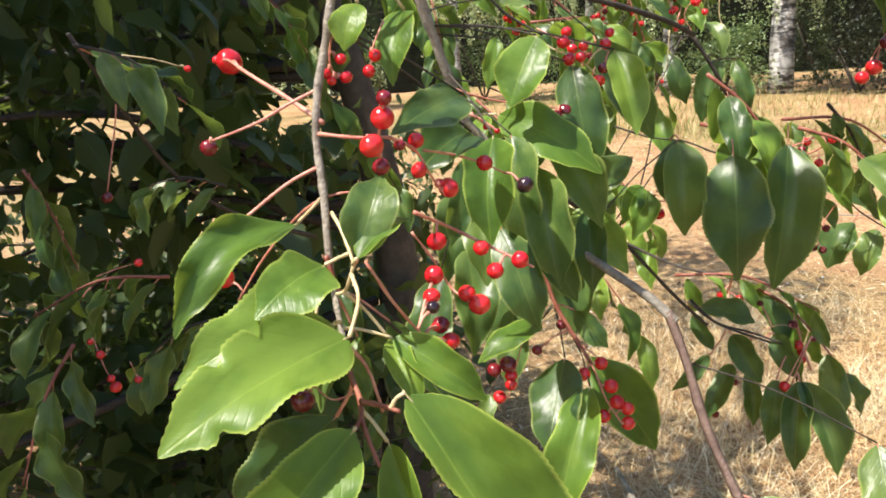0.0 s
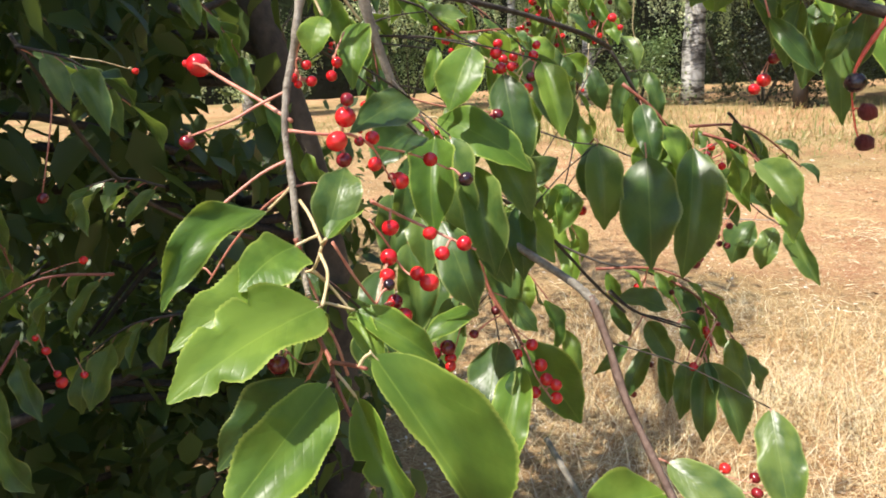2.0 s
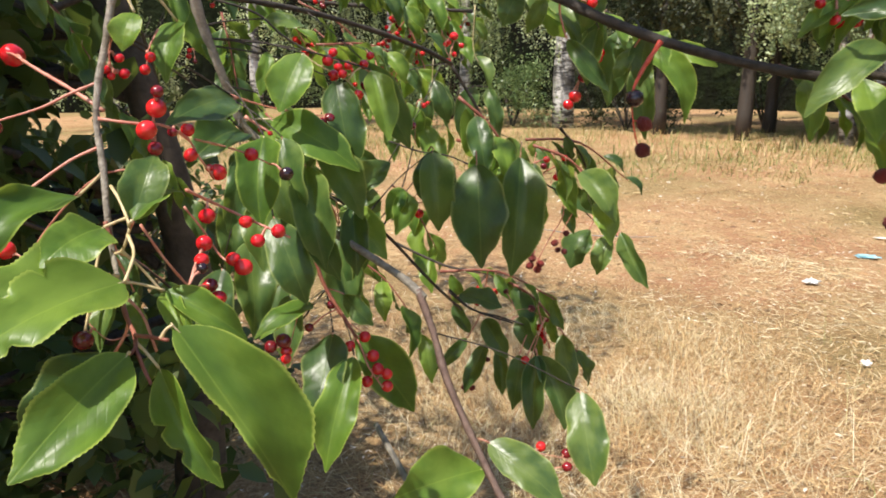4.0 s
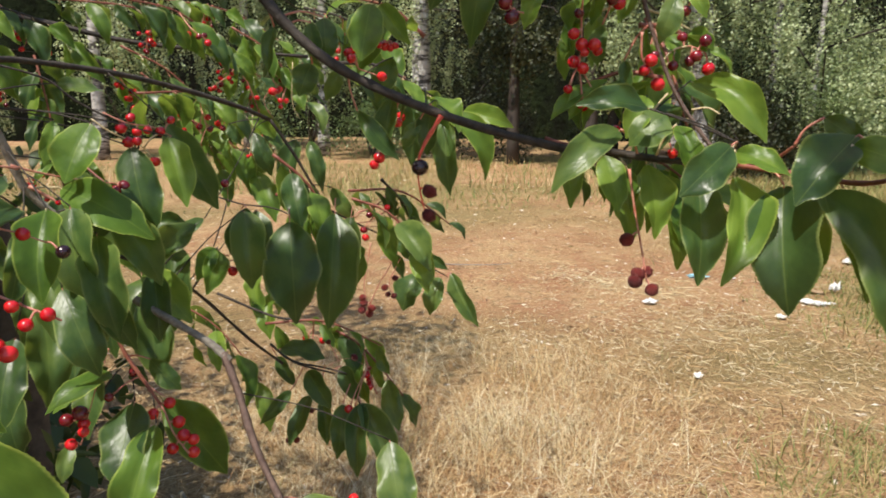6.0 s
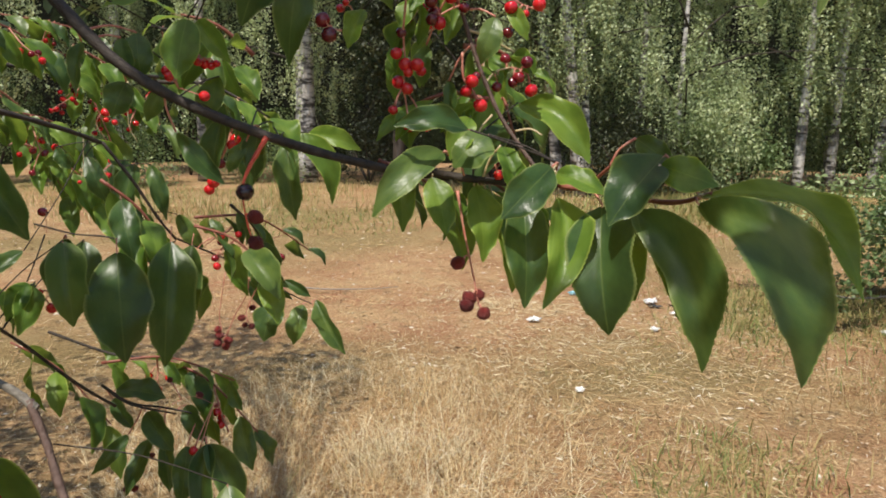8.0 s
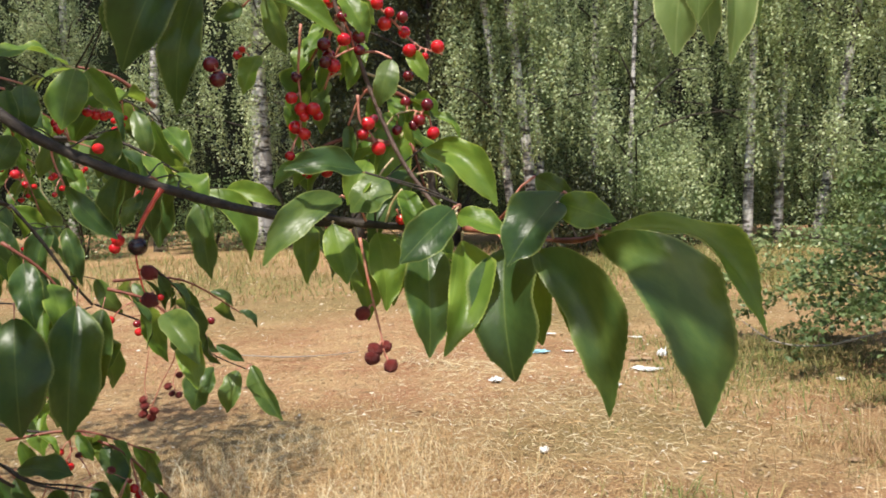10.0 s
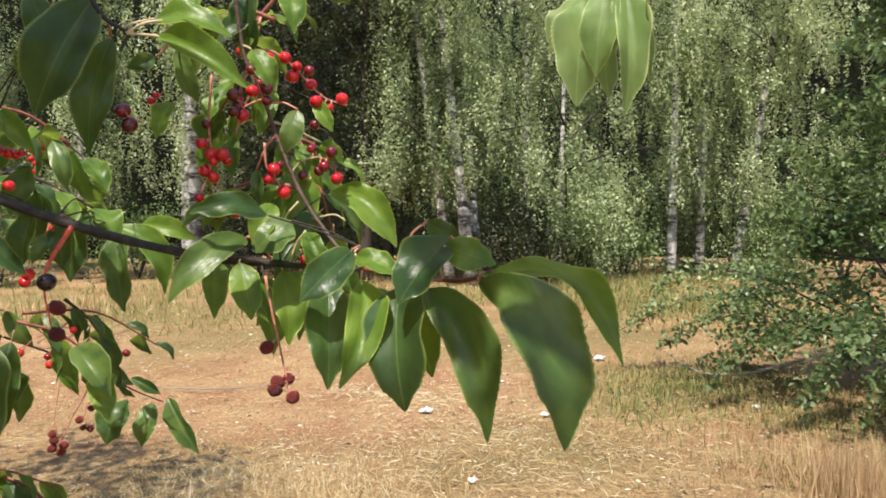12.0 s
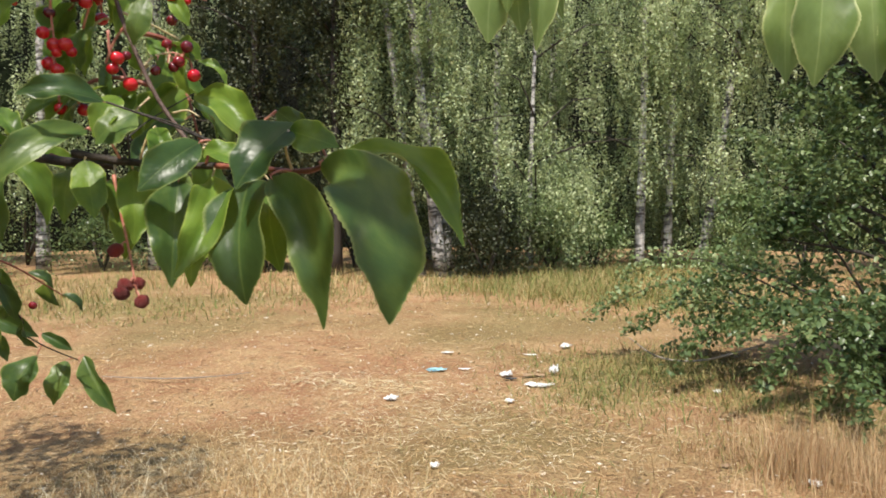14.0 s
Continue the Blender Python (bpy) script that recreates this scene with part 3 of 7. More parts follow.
def far_wood():
    """The deep of the wood, a leafy backdrop behind all trees, coloured near black to imitate shade."""
    m = Nodes("deep_wood_shade")
    co = m.coords()
    stretch = m.add("ShaderNodeMapping", Vector=co)
    stretch.inputs["Scale"].default_value = (1, 1, 0.35)
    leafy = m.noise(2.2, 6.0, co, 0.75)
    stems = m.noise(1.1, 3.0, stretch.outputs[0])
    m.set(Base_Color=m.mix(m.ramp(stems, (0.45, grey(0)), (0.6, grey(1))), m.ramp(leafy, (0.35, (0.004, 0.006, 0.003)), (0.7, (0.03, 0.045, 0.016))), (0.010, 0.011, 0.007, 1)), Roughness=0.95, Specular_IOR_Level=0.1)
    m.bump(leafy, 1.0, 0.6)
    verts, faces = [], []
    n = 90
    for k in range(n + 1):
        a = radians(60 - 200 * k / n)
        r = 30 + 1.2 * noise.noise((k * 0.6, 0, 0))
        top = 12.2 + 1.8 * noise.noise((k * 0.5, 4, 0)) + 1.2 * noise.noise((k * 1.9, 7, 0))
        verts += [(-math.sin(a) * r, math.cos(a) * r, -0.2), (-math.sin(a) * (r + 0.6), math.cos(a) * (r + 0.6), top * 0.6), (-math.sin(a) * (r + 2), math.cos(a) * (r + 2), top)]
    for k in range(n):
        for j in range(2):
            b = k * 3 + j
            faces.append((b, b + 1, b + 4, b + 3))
    tagged(new("backdrop", mesh_of("backdrop", verts, faces, m.mat)), "backdrop of the birch wood behind the trees, painted dark as shade", "backdrop", kind="structure")


far_wood()


# ---- bush at the edge of the field ----
def bush_sprays(rng, sprays, count, size, spread):
    """Leaves strung along arching sprays from a start to a tip."""
    places = []
    for a, b, sag in sprays:
        s = rng.random(count) ** 0.8
        a, b = np.array(a), np.array(b)
        p = a + (b - a) * s[:, None] + rng.normal(0, spread, (count, 3)) * (1.15 - s[:, None] * 0.6)
        p[:, 2] += sag * 4 * s * (1 - s)
        places.append(p)
    p = np.concatenate(places)
    p = p[p[:, 2] > 0.06]
    n = len(p)
    sz = rng.uniform(size * 0.65, size * 1.2, n)
    return scattered("bush_foliage", SMALL_LEAF_V, SMALL_LEAF_F, turned(rng, n, p, sz, sz * 0.62, 0.5, 0.35), LEAF_BUSH)


def bush():
    rng = np.random.default_rng(31)
    root = tagged(new("wild_cherry_bush"), "large leafy green bush with branches trailing on the field", "bush")
    root.location = (7.15, 1.25, ground_height(7.15, 1.25) - 0.02)
    stems, sprays = [], []
    for k in range(120):
        a = rng.uniform(0, 2 * np.pi)
        z = rng.uniform(0.15, 4.4)
        reach = (2.0 - 0.30 * z) * rng.uniform(0.65, 1.12)
        shift = 0.13 * max(0.0, z - 0.8)
        start = np.array((math.cos(a) * 0.25 + shift * 0.5, math.sin(a) * 0.25 - shift, z * 0.75))
        tip = np.array((math.cos(a) * reach + shift * 0.5, math.sin(a) * reach - shift, max(0.15, z - rng.uniform(-0.3, 0.5))))
        for _ in range(4):
            s = rng.uniform(0.35, 0.8)
            fork = start + (tip - start) * s + (0, 0, 0.22 * 4 * s * (1 - s))
            side = fork + (tip - start) * rng.uniform(0.2, 0.45) + rng.normal(0, 0.2, 3)
            side[2] = max(0.12, side[2] - 0.1)
            sprays.append((fork, side, 0.06))
        if k % 3 == 0:
            stems.append([(0, 0, 0, 0.05), (*(start[:2] * 0.55), start[2] * 0.6, 0.03), (*start, 0.02), (*tip, 0.004)])
    place_under(new("foliage", bush_sprays(rng, sprays, 90, 0.058, 0.055)), root)
    core = []
    for _ in range(90):
        a, z = rng.uniform(0, 2 * np.pi), rng.uniform(0.0, 3.9)
        reach, shift = (1.45 - 0.22 * z) * rng.uniform(0.2, 1.0), 0.13 * max(0.0, z - 0.8)
        foot = (math.cos(a) * 0.2 + shift * 0.5, math.sin(a) * 0.2 - shift, z * 0.8 + 0.1)
        core.append((foot, (math.cos(a) * reach + shift * 0.5, math.sin(a) * reach - shift, z + 0.1), 0.1))
    place_under(new("inner_foliage", bush_sprays(rng, core, 110, 0.066, 0.15)), root)
    arms = [((-0.5, 0.9, 0.7), (-0.75, 2.6, 0.42), 0.3), ((-0.6, 0.8, 0.6), (-1.05, 2.0, 0.35), 0.25), ((-0.7, 0.5, 0.6), (-1.55, 1.25, 0.25), 0.25), ((-0.8, 0.3, 0.5), (-1.7, 0.5, 0.2), 0.2),
            ((-0.5, 1.0, 0.9), (-0.6, 2.3, 0.85), 0.2), ((-0.9, 0.1, 0.4), (-1.9, -0.2, 0.12), 0.2), ((-0.7, 0.4, 1.3), (-0.95, 1.15, 1.55), 0.1), ((-0.8, 0.6, 0.9), (-1.3, 1.4, 0.75), 0.2)]
    place_under(new("trailing_foliage", bush_sprays(rng, arms, 420, 0.056, 0.075)), root)
    stems += [[(0, 0, 0.3, 0.016), (*a, 0.009), ((a[0] + b[0]) / 2 + 0.05, (a[1] + b[1]) / 2, (a[2] + b[2]) / 2 + sag * 0.9, 0.006), (*b, 0.002)] for a, b, sag in arms]
    bare = tube([(-0.55, 0.9, 0.34, 0.012), (-0.78, 1.35, 0.17, 0.010), (-0.82, 1.75, 0.15, 0.008), (-0.66, 2.15, 0.26, 0.004)], 6, 5, 0.1, 3)
    place_under(new("dead_stem", mesh_of("dead_stem", *bare, BARK_GREY)), root)
    for s in stems:
        place_under(new("stem", mesh_of("bush_stem", *tube(s, 6, 4), BARK_DARK)), root)


bush()


# ---- litter on the field ----
def crumpled(name, label, category, x, y, size, mat, flat=0.45, seed=0, turn=0.0, group="litter on the field"):
    """A crumpled sheet or wrapper lying on the grass."""
    bm = bmesh.new()
    bmesh.ops.create_icosphere(bm, subdivisions=3, radius=1.0)
    for v in bm.verts:
        q = v.co * 2.3 + Vector((seed * 3.1, seed, 0))
        outline = 1 + 0.9 * noise.noise(Vector((v.co.x, v.co.y, 0)) * 2.2 + Vector((seed * 7.7, 0, 0)))
        crease = abs(noise.noise(q)) + 0.6 * abs(noise.noise(q * 3.4))
        v.co.x *= outline * size[0] * 0.42
        v.co.y *= outline * size[1] * 0.42
        v.co.z = (v.co.z * 0.25 + 1.3 * crease) * flat * min(size) / 2.6
    low = min(v.co.z for v in bm.verts)
    me = bpy.data.meshes.new(name)
    for v in bm.verts:
        v.co.z -= low
    bm.to_mesh(me)
    bm.free()
    me.materials.append(mat)
    ob = tagged(new(name, me), label, category, group)
    ob.matrix_world = pose(x, y, ground_height(x, y) + 0.012, 0, 0, turn)
    return ob


crumpled("paper_scrap", "crumpled white paper tissue lying on dry grass", "litter", 3.94, 4.03, (0.12, 0.10), PAPER, 0.7, 1)
crumpled("paper_scrap", "small pale crumpled tissue lying on dry grass", "litter", 3.10, 2.72, (0.09, 0.06), PAPER, 0.6, 2, 40)
crumpled("paper_scrap", "white paper scrap lying on dry grass", "litter", 4.55, 3.33, (0.08, 0.07), PAPER, 0.8, 3)
crumpled("plastic_wrapper", "pale blue plastic wrapper lying on dry grass", "litter", 4.90, 4.48, (0.20, 0.09), PLASTIC_BLUE, 0.6, 4, -40)
crumpled("paper_scrap", "thin white paper strip lying on dry grass", "litter", 5.13, 4.33, (0.13, 0.05), PAPER, 0.4, 5, -30)
crumpled("paper_scrap", "crumpled white paper sheet among other litter", "litter", 5.20, 3.90, (0.14, 0.10), PAPER, 0.8, 6)
crumpled("paper_bag", "flattened white paper bag lying on dry grass", "litter", 5.10, 3.47, (0.26, 0.11), PAPER, 0.5, 7, -48)
crumpled("paper_scrap", "upright crumpled white paper lying on dry grass", "litter", 5.55, 3.62, (0.10, 0.10), PAPER, 1.4, 8)
crumpled("black_tray", "small black plastic tray lying by the papers", "litter", 5.12, 3.78, (0.14, 0.07), PLASTIC_BLACK, 0.5, 9, -45)
crumpled("carton_piece", "torn brown carton piece lying by the papers", "litter", 5.36, 3.70, (0.24, 0.10), CARTON, 0.4, 10, -45)
crumpled("paper_scrap", "small white paper scrap on the far grass", "litter", 6.72, 4.30, (0.16, 0.12), PAPER, 0.7, 11)
crumpled("paper_scrap", "thin pale paper scrap on the far grass", "litter", 6.1, 4.3, (0.15, 0.07), PAPER, 0.4, 12, -45)
crumpled("paper_scrap", "small white scrap in the shade of the bush", "litter", 5.88, 2.26, (0.06, 0.06), PAPER, 0.9, 13)
crumpled("paper_scrap", "white scrap in the grass before the bush", "litter", 4.35, 1.05, (0.07, 0.07), PAPER, 0.9, 14)
crumpled("paper_scrap", "thin white paper strip lying on dry grass", "litter", 5.6, 5.0, (0.16, 0.06), PAPER, 0.4, 15, -45)
crumpled("dead_leaf", "pale curled dead leaf on dry grass", "litter", 4.30, 1.52, (0.10, 0.05), CARTON, 0.5, 16, -30)


def stick(label, points):
    v, f = tube(points, 6, 4, 0.1)
    tagged(new("fallen_stick", mesh_of("stick", v, f, BARK_GREY)), label, "stick", "sticks lying on the field")


stick("long thin bleached stick lying on the field", [(2.6, 6.3, 0.03, 0.004), (2.95, 5.8, 0.035, 0.007), (3.3, 5.6, 0.03, 0.005), (3.6, 5.52, 0.03, 0.003)])


# ---- the cherry tree ----
def leaf_shape(arch, fold, seed, ragged=0.0, short=False, bow=0.0):
    """A toothed, pointed leaf of unit length with its stalk; it arches over a straight chord from stalk to tip and bows sideways."""
    rng = np.random.default_rng(seed)
    n = 60
    verts, faces, slots, rim = [], [], [], []
    phase, twist = rng.uniform(0, 6.28), rng.normal(0, 0.34)
    sickle, belly = bow + rng.normal(0, 0.03), rng.uniform(0.80, 0.95)
    blunt, point = rng.uniform(2.1, 2.7), rng.uniform(0.07, 0.11)
    waves, depth = rng.uniform(6, 14), rng.uniform(0.03, 0.075)
    lift = (1.0, rng.uniform(0.3, 1.7)) if seed % 2 else (rng.uniform(0.3, 1.7), 1.0)
    uneven = rng.uniform(0.86, 1.14)
    hook, ruck = rng.uniform(0.05, 0.35), rng.uniform(0.002, 0.005)
    ripple = [(rng.uniform(7, 12), rng.uniform(0, 6.28), rng.uniform(14, 24), rng.uniform(0, 6.28)) for _ in range(2)]
    bites = [(rng.uniform(0.35, 0.85), rng.choice([-1, 1]), rng.uniform(0.02, 0.05)) for _ in range(3)] if ragged else []
    columns = (-1, -0.88, -0.62, -0.32, 0, 0.32, 0.62, 0.88, 1)
    k = len(columns)
    for i in range(n + 1):
        s = i / n
        u = min(1.0, (s + 0.004) ** belly)
        half = 0.40 * max(0.0, 1 - abs(2 * u - 1) ** blunt) ** 0.86 * (1 + 0.04 * math.sin(5 * s + phase))
        if s > 1 - 2 * point:
            half *= 1 - 0.26 * math.sin(math.pi * (s - 1 + 2 * point) / (2 * point))
        roll = twist * (s - 0.3)
        for c in columns:
            edge = half * c * (uneven if c > 0 else 2 - uneven)
            if abs(c) > 0.8:
                fa, pa, fb, pb = ripple[c > 0]
                edge *= 1 + 0.05 * math.sin(fa * s + pa) + 0.03 * math.sin(fb * s + pb)
            if abs(c) == 1:
                edge *= 1.0 + (0.022 if i % 2 else -0.012) * (0.2 < s * 5)
            for at, sgn, deep in bites:
                if sgn * c > 0.5:
                    edge *= 1 - ragged * math.exp(-((s - at) / deep) ** 2) * abs(c)
            x = s - 0.012 * abs(c) * (1 - s) + (0.006 if abs(c) == 1 and i % 2 else 0.0)
            bell = 4 * s * (1 - s)
            z = arch * bell + fold * lift[c > 0] * abs(edge) * 2 * half
            z += depth * math.sin(waves * s + phase + 2.2 * c) * c * c * bell - 0.25 * arch * abs(c) * half - hook * max(0, s - 0.62) ** 2
            z += ruck * math.sin(34 * (s - 0.35 * abs(edge)) + phase) * min(1.0, 3 * abs(edge)) * bell
            y = edge * math.cos(roll)
            verts.append((x, y + sickle * bell, z + edge * math.sin(roll)))
            rim.append(abs(c))
    for i in range(n):
        for j in range(k - 1):
            a = i * k + j
            faces.append((a, a + 1, a + k + 1, a + k))
            slots.append(0)
    end = 0.25 if short else 1.0
    v, f = tube([(0.03, sickle * 0.1, -0.004, 0.009), (-0.06 * end, 0, (-0.012 - 0.06 * arch) * end, 0.009), (-0.15 * end, 0, -0.05 * end, 0.009 if short else 0.012)], 6, 2)
    faces += [tuple(q + len(verts) for q in face) for face in f]
    slots += [1] * len(f)
    return verts + v, faces, slots, rim + [0.0] * len(v)


LEAF_MESHES = {}


def leaf_mesh(arch, fold, seed, fresh_lit, ragged, short=False, bow=0.0):
    key = (round(arch, 2), round(fold, 2), seed, fresh_lit, ragged, short, bow)
    if key not in LEAF_MESHES:
        v, f, slots, rim = leaf_shape(arch, fold, seed + 50, ragged, short, bow)
        me = mesh_of("cherry_leaf", v, f, LEAF_PALE_BACKLIT if fresh_lit == "pale" else LEAF_FRESH_LIT if fresh_lit else LEAF, STALK_GREEN if fresh_lit else STALK_PINK, slots=slots)
        me.attributes.new("rim", "FLOAT", "POINT").data.foreach_set("value", rim)
        LEAF_MESHES[key] = me
    return LEAF_MESHES[key]


def leaf(parent, base, tip, face, width, arch=0.08, fold=0.25, seed=0, fresh_lit=False, ragged=0.0, stem=None, bow=0.0):
    """A leaf from its stalk end to its tip, its upper side towards face; width is a share of its length, stem the point of the twig that its stalk grows from, bow its sideways bend."""
    base, tip = Vector(base), Vector(tip)
    x = tip - base
    size = x.length
    x.normalize()
    z = Vector(face)
    z = (z - x * z.dot(x)).normalized()
    y = z.cross(x)
    ob = place_under(new("leaf", leaf_mesh(arch, fold, seed, fresh_lit, ragged, stem is not None, round(bow / width, 2))), parent)
    m = Matrix((x, y, z)).transposed().to_4x4()
    ob.matrix_basis = Matrix.Translation(base) @ m @ Matrix.Diagonal((size, size * width, size, 1))
    if stem is not None:
        start, end = base - x * size * 0.03, Vector(stem)
        long = (end - start).length > 0.035
        bend = (start + end) / 2 - x * (end - start).length * (0.05 if long else 0.12)
        thick = 0.8 if long else 1.0
        twig(parent, BARK_DARK if long else STALK_GREEN if fresh_lit else STALK_PINK, (*start, 0.00065 * thick), (*bend, 0.0006 * thick), (*end, 0.0008 * thick), name="leaf_stalk")
    return ob


def berry_shape(shrunk=0.0):
    """A berry with a seam and a dimple at its stalk, smooth or shrunk and wrinkled."""
    verts, faces = [], []
    rings, sides = 11, 18
    for i in range(rings + 1):
        a = math.pi * i / rings
        r, z = math.sin(a), math.cos(a)
        if i <= 1:
            z -= 0.10 * (1 - i) + 0.02
        for k in range(sides):
            b = 2 * math.pi * k / sides
            crease = 1 - 0.03 * math.exp(-((b - 3.1) / 0.25) ** 2) * r + shrunk * noise.noise((3 * r * math.cos(b), 3 * r * math.sin(b), 3 * z))
            verts.append((r * math.cos(b) * crease, r * math.sin(b) * crease, z * 0.96))
    for i in range(rings):
        for k in range(sides):
            a, b = i * sides + k, i * sides + (k + 1) % sides
            faces.append((a, a + sides, b + sides, b))
    v, f = tube([(0, 0, -0.93, 0.09), (0, 0, -1.03, 0.05)], 6, 1)
    faces += [tuple(q + len(verts) for q in face) for face in f]
    return verts + v, faces


BERRIES = {name: mesh_of("berry_" + name, *berry_shape(shrunk), mat) for name, mat, shrunk in (("red", FRUIT_RED, 0.0), ("wine", FRUIT_WINE, 0.0), ("black", FRUIT_BLACK, 0.06), ("dry", FRUIT_DRY, 0.28))}


def berry(parent, place, radius, kind="red"):
    ob = place_under(new("berry", BERRIES[kind]), parent)
    q = random.Random(repr(place))
    ob.matrix_basis = pose(*place, q.uniform(-40, 40), q.uniform(-40, 40), q.uniform(0, 360)) @ Matrix.Diagonal((radius * 1.08, radius * 1.08, radius * q.uniform(0.99, 1.12), 1))
    return ob


def cherry_tree(x, y):
    root = tagged(new("cherry_tree"), "wild black cherry tree with drooping leafy branches of red berries", "tree")
    root.location = (x, y, 0)
    return root


TREE = cherry_tree(-0.16, 1.75)
TO_TREE = Matrix.Translation(-Vector(TREE.location))


def branch(label, mat, *points):
    """A bough or twig of the cherry tree along control points (x, y, z, radius)."""
    v, f = tube(points, 8, 6, 0.07, len(points))
    ob = place_under(new("branch", mesh_of("branch", v, f, mat)), TREE, TO_TREE)
    return tagged(ob, label)


def twig(parent, mat, *points, name="twig"):
    v, f = tube(points, 6, 5, 0.06, len(points))
    return place_under(new(name, mesh_of(name, v, f, mat)), parent)


def cluster(parent, mat, axis, fruit):
    """A hanging string of berries: its stalk, a short stem to each berry, and the berries (x, y, z, radius, kind)."""
    line = smooth_path(axis, 5)
    pieces = [tube(axis, 6, 5, 0.12, 3)]
    for x, y, z, r, kind in fruit:
        c = np.array((x, y, z))
        near = min(line, key=lambda q: np.linalg.norm(q[:3] - c - (0, 0, 0.4 * r)))
        gap = near[:3] - c
        reach = np.linalg.norm(gap)
        if reach > r * 0.8:
            ahead = gap / reach
            start = c + ahead * r * 0.9
            middle = (start + near[:3]) / 2 + np.array((0, 0, 0.0015))
            pieces.append(tube([(*near[:3], 0.0006), (*middle, 0.0005), (*start, 0.0008)], 5, 3))
        berry(parent, (x, y, z), r, kind)
    v, f = joined(pieces)
    place_under(new("fruit_stalk", mesh_of("fruit_stalk", v, f, mat)), parent)


def trunk_and_inner_foliage():
    v, f = tube([(-0.16, 1.75, -0.1, 0.085), (-0.13, 1.72, 0.5, 0.065), (-0.12, 1.70, 1.1, 0.05), (-0.24, 1.68, 1.7, 0.034), (-0.5, 1.66, 2.6, 0.026), (-0.4, 1.5, 3.4, 0.02)], 12, 6, 0.04, 1)
    place_under(new("trunk", mesh_of("cherry_trunk", v, f, BARK_TRUNK)), TREE, TO_TREE)
    rng = np.random.default_rng(77)
    places = []
    for k in range(270):
        z0 = rng.uniform(0.35, 3.2)
        start = np.array((-0.18 - 0.06 * (z0 - 1), 1.7, z0))
        a = rng.uniform(radians(60), radians(290)) if k % 4 else rng.uniform(0, 6.28)
        reach = rng.uniform(0.4, 2.3)
        tip = start + (math.cos(a) * reach * 1.15, math.sin(a) * reach * 0.9, rng.uniform(-0.6, 0.35))
        if tip[1] < 0.95 and tip[0] > -1.4:
            tip[1] = rng.uniform(0.95, 1.5)
        edge = tip[1] * (0.10 if tip[2] < 1.5 else 0.30)
        if tip[0] > edge or tip[2] < 0.1:
            continue
        mid = (start + tip) / 2 + (0, 0, 0.12)
        if k % 3 == 0 and tip[0] + 0.477 * tip[2] < 0.45:
            v, f = tube([(*start, 0.014), (*mid, 0.008), (*tip, 0.003)], 6, 4)
            place_under(new("limb", mesh_of("cherry_limb", v, f, BARK_DARK)), TREE, TO_TREE)
        count = int(44 * reach)
        s = rng.uniform(0.2, 1.05, count)
        p = start + (tip - start) * s[:, None] + np.stack([0 * s, 0 * s, 0.24 * s * (1 - s)], -1) + rng.normal(0, 0.11, (count, 3))
        places.append(p)
    p = np.concatenate(places)
    edge = p[:, 1] * np.where(p[:, 2] < 1.5, 0.11, 0.32)
    p = p[(p[:, 2] > 0.12) & (p[:, 0] < edge) & (p[:, 1] > 0.8)]
    p = p[(p[:, 0] + 0.477 * p[:, 2] < 0.42) | (rng.random(len(p)) < 0.10)]
    open_work = np.array([noise.noise((4.5 * a / b, 4.5 * (c - 1.5) / b, 3)) for a, b, c in p])
    p = p[(open_work < 0.0) | (p[:, 2] < 1.0) | (p[:, 2] > 1.85) | (rng.random(len(p)) < 0.12)]
    n = len(p)
    size = rng.uniform(0.055, 0.105, n)
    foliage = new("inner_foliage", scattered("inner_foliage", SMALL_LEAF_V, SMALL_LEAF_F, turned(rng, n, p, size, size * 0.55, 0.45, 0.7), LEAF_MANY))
    tagged(place_under(foliage, TREE, TO_TREE), "dense shaded inner leaves of the cherry tree", kind="stuff")


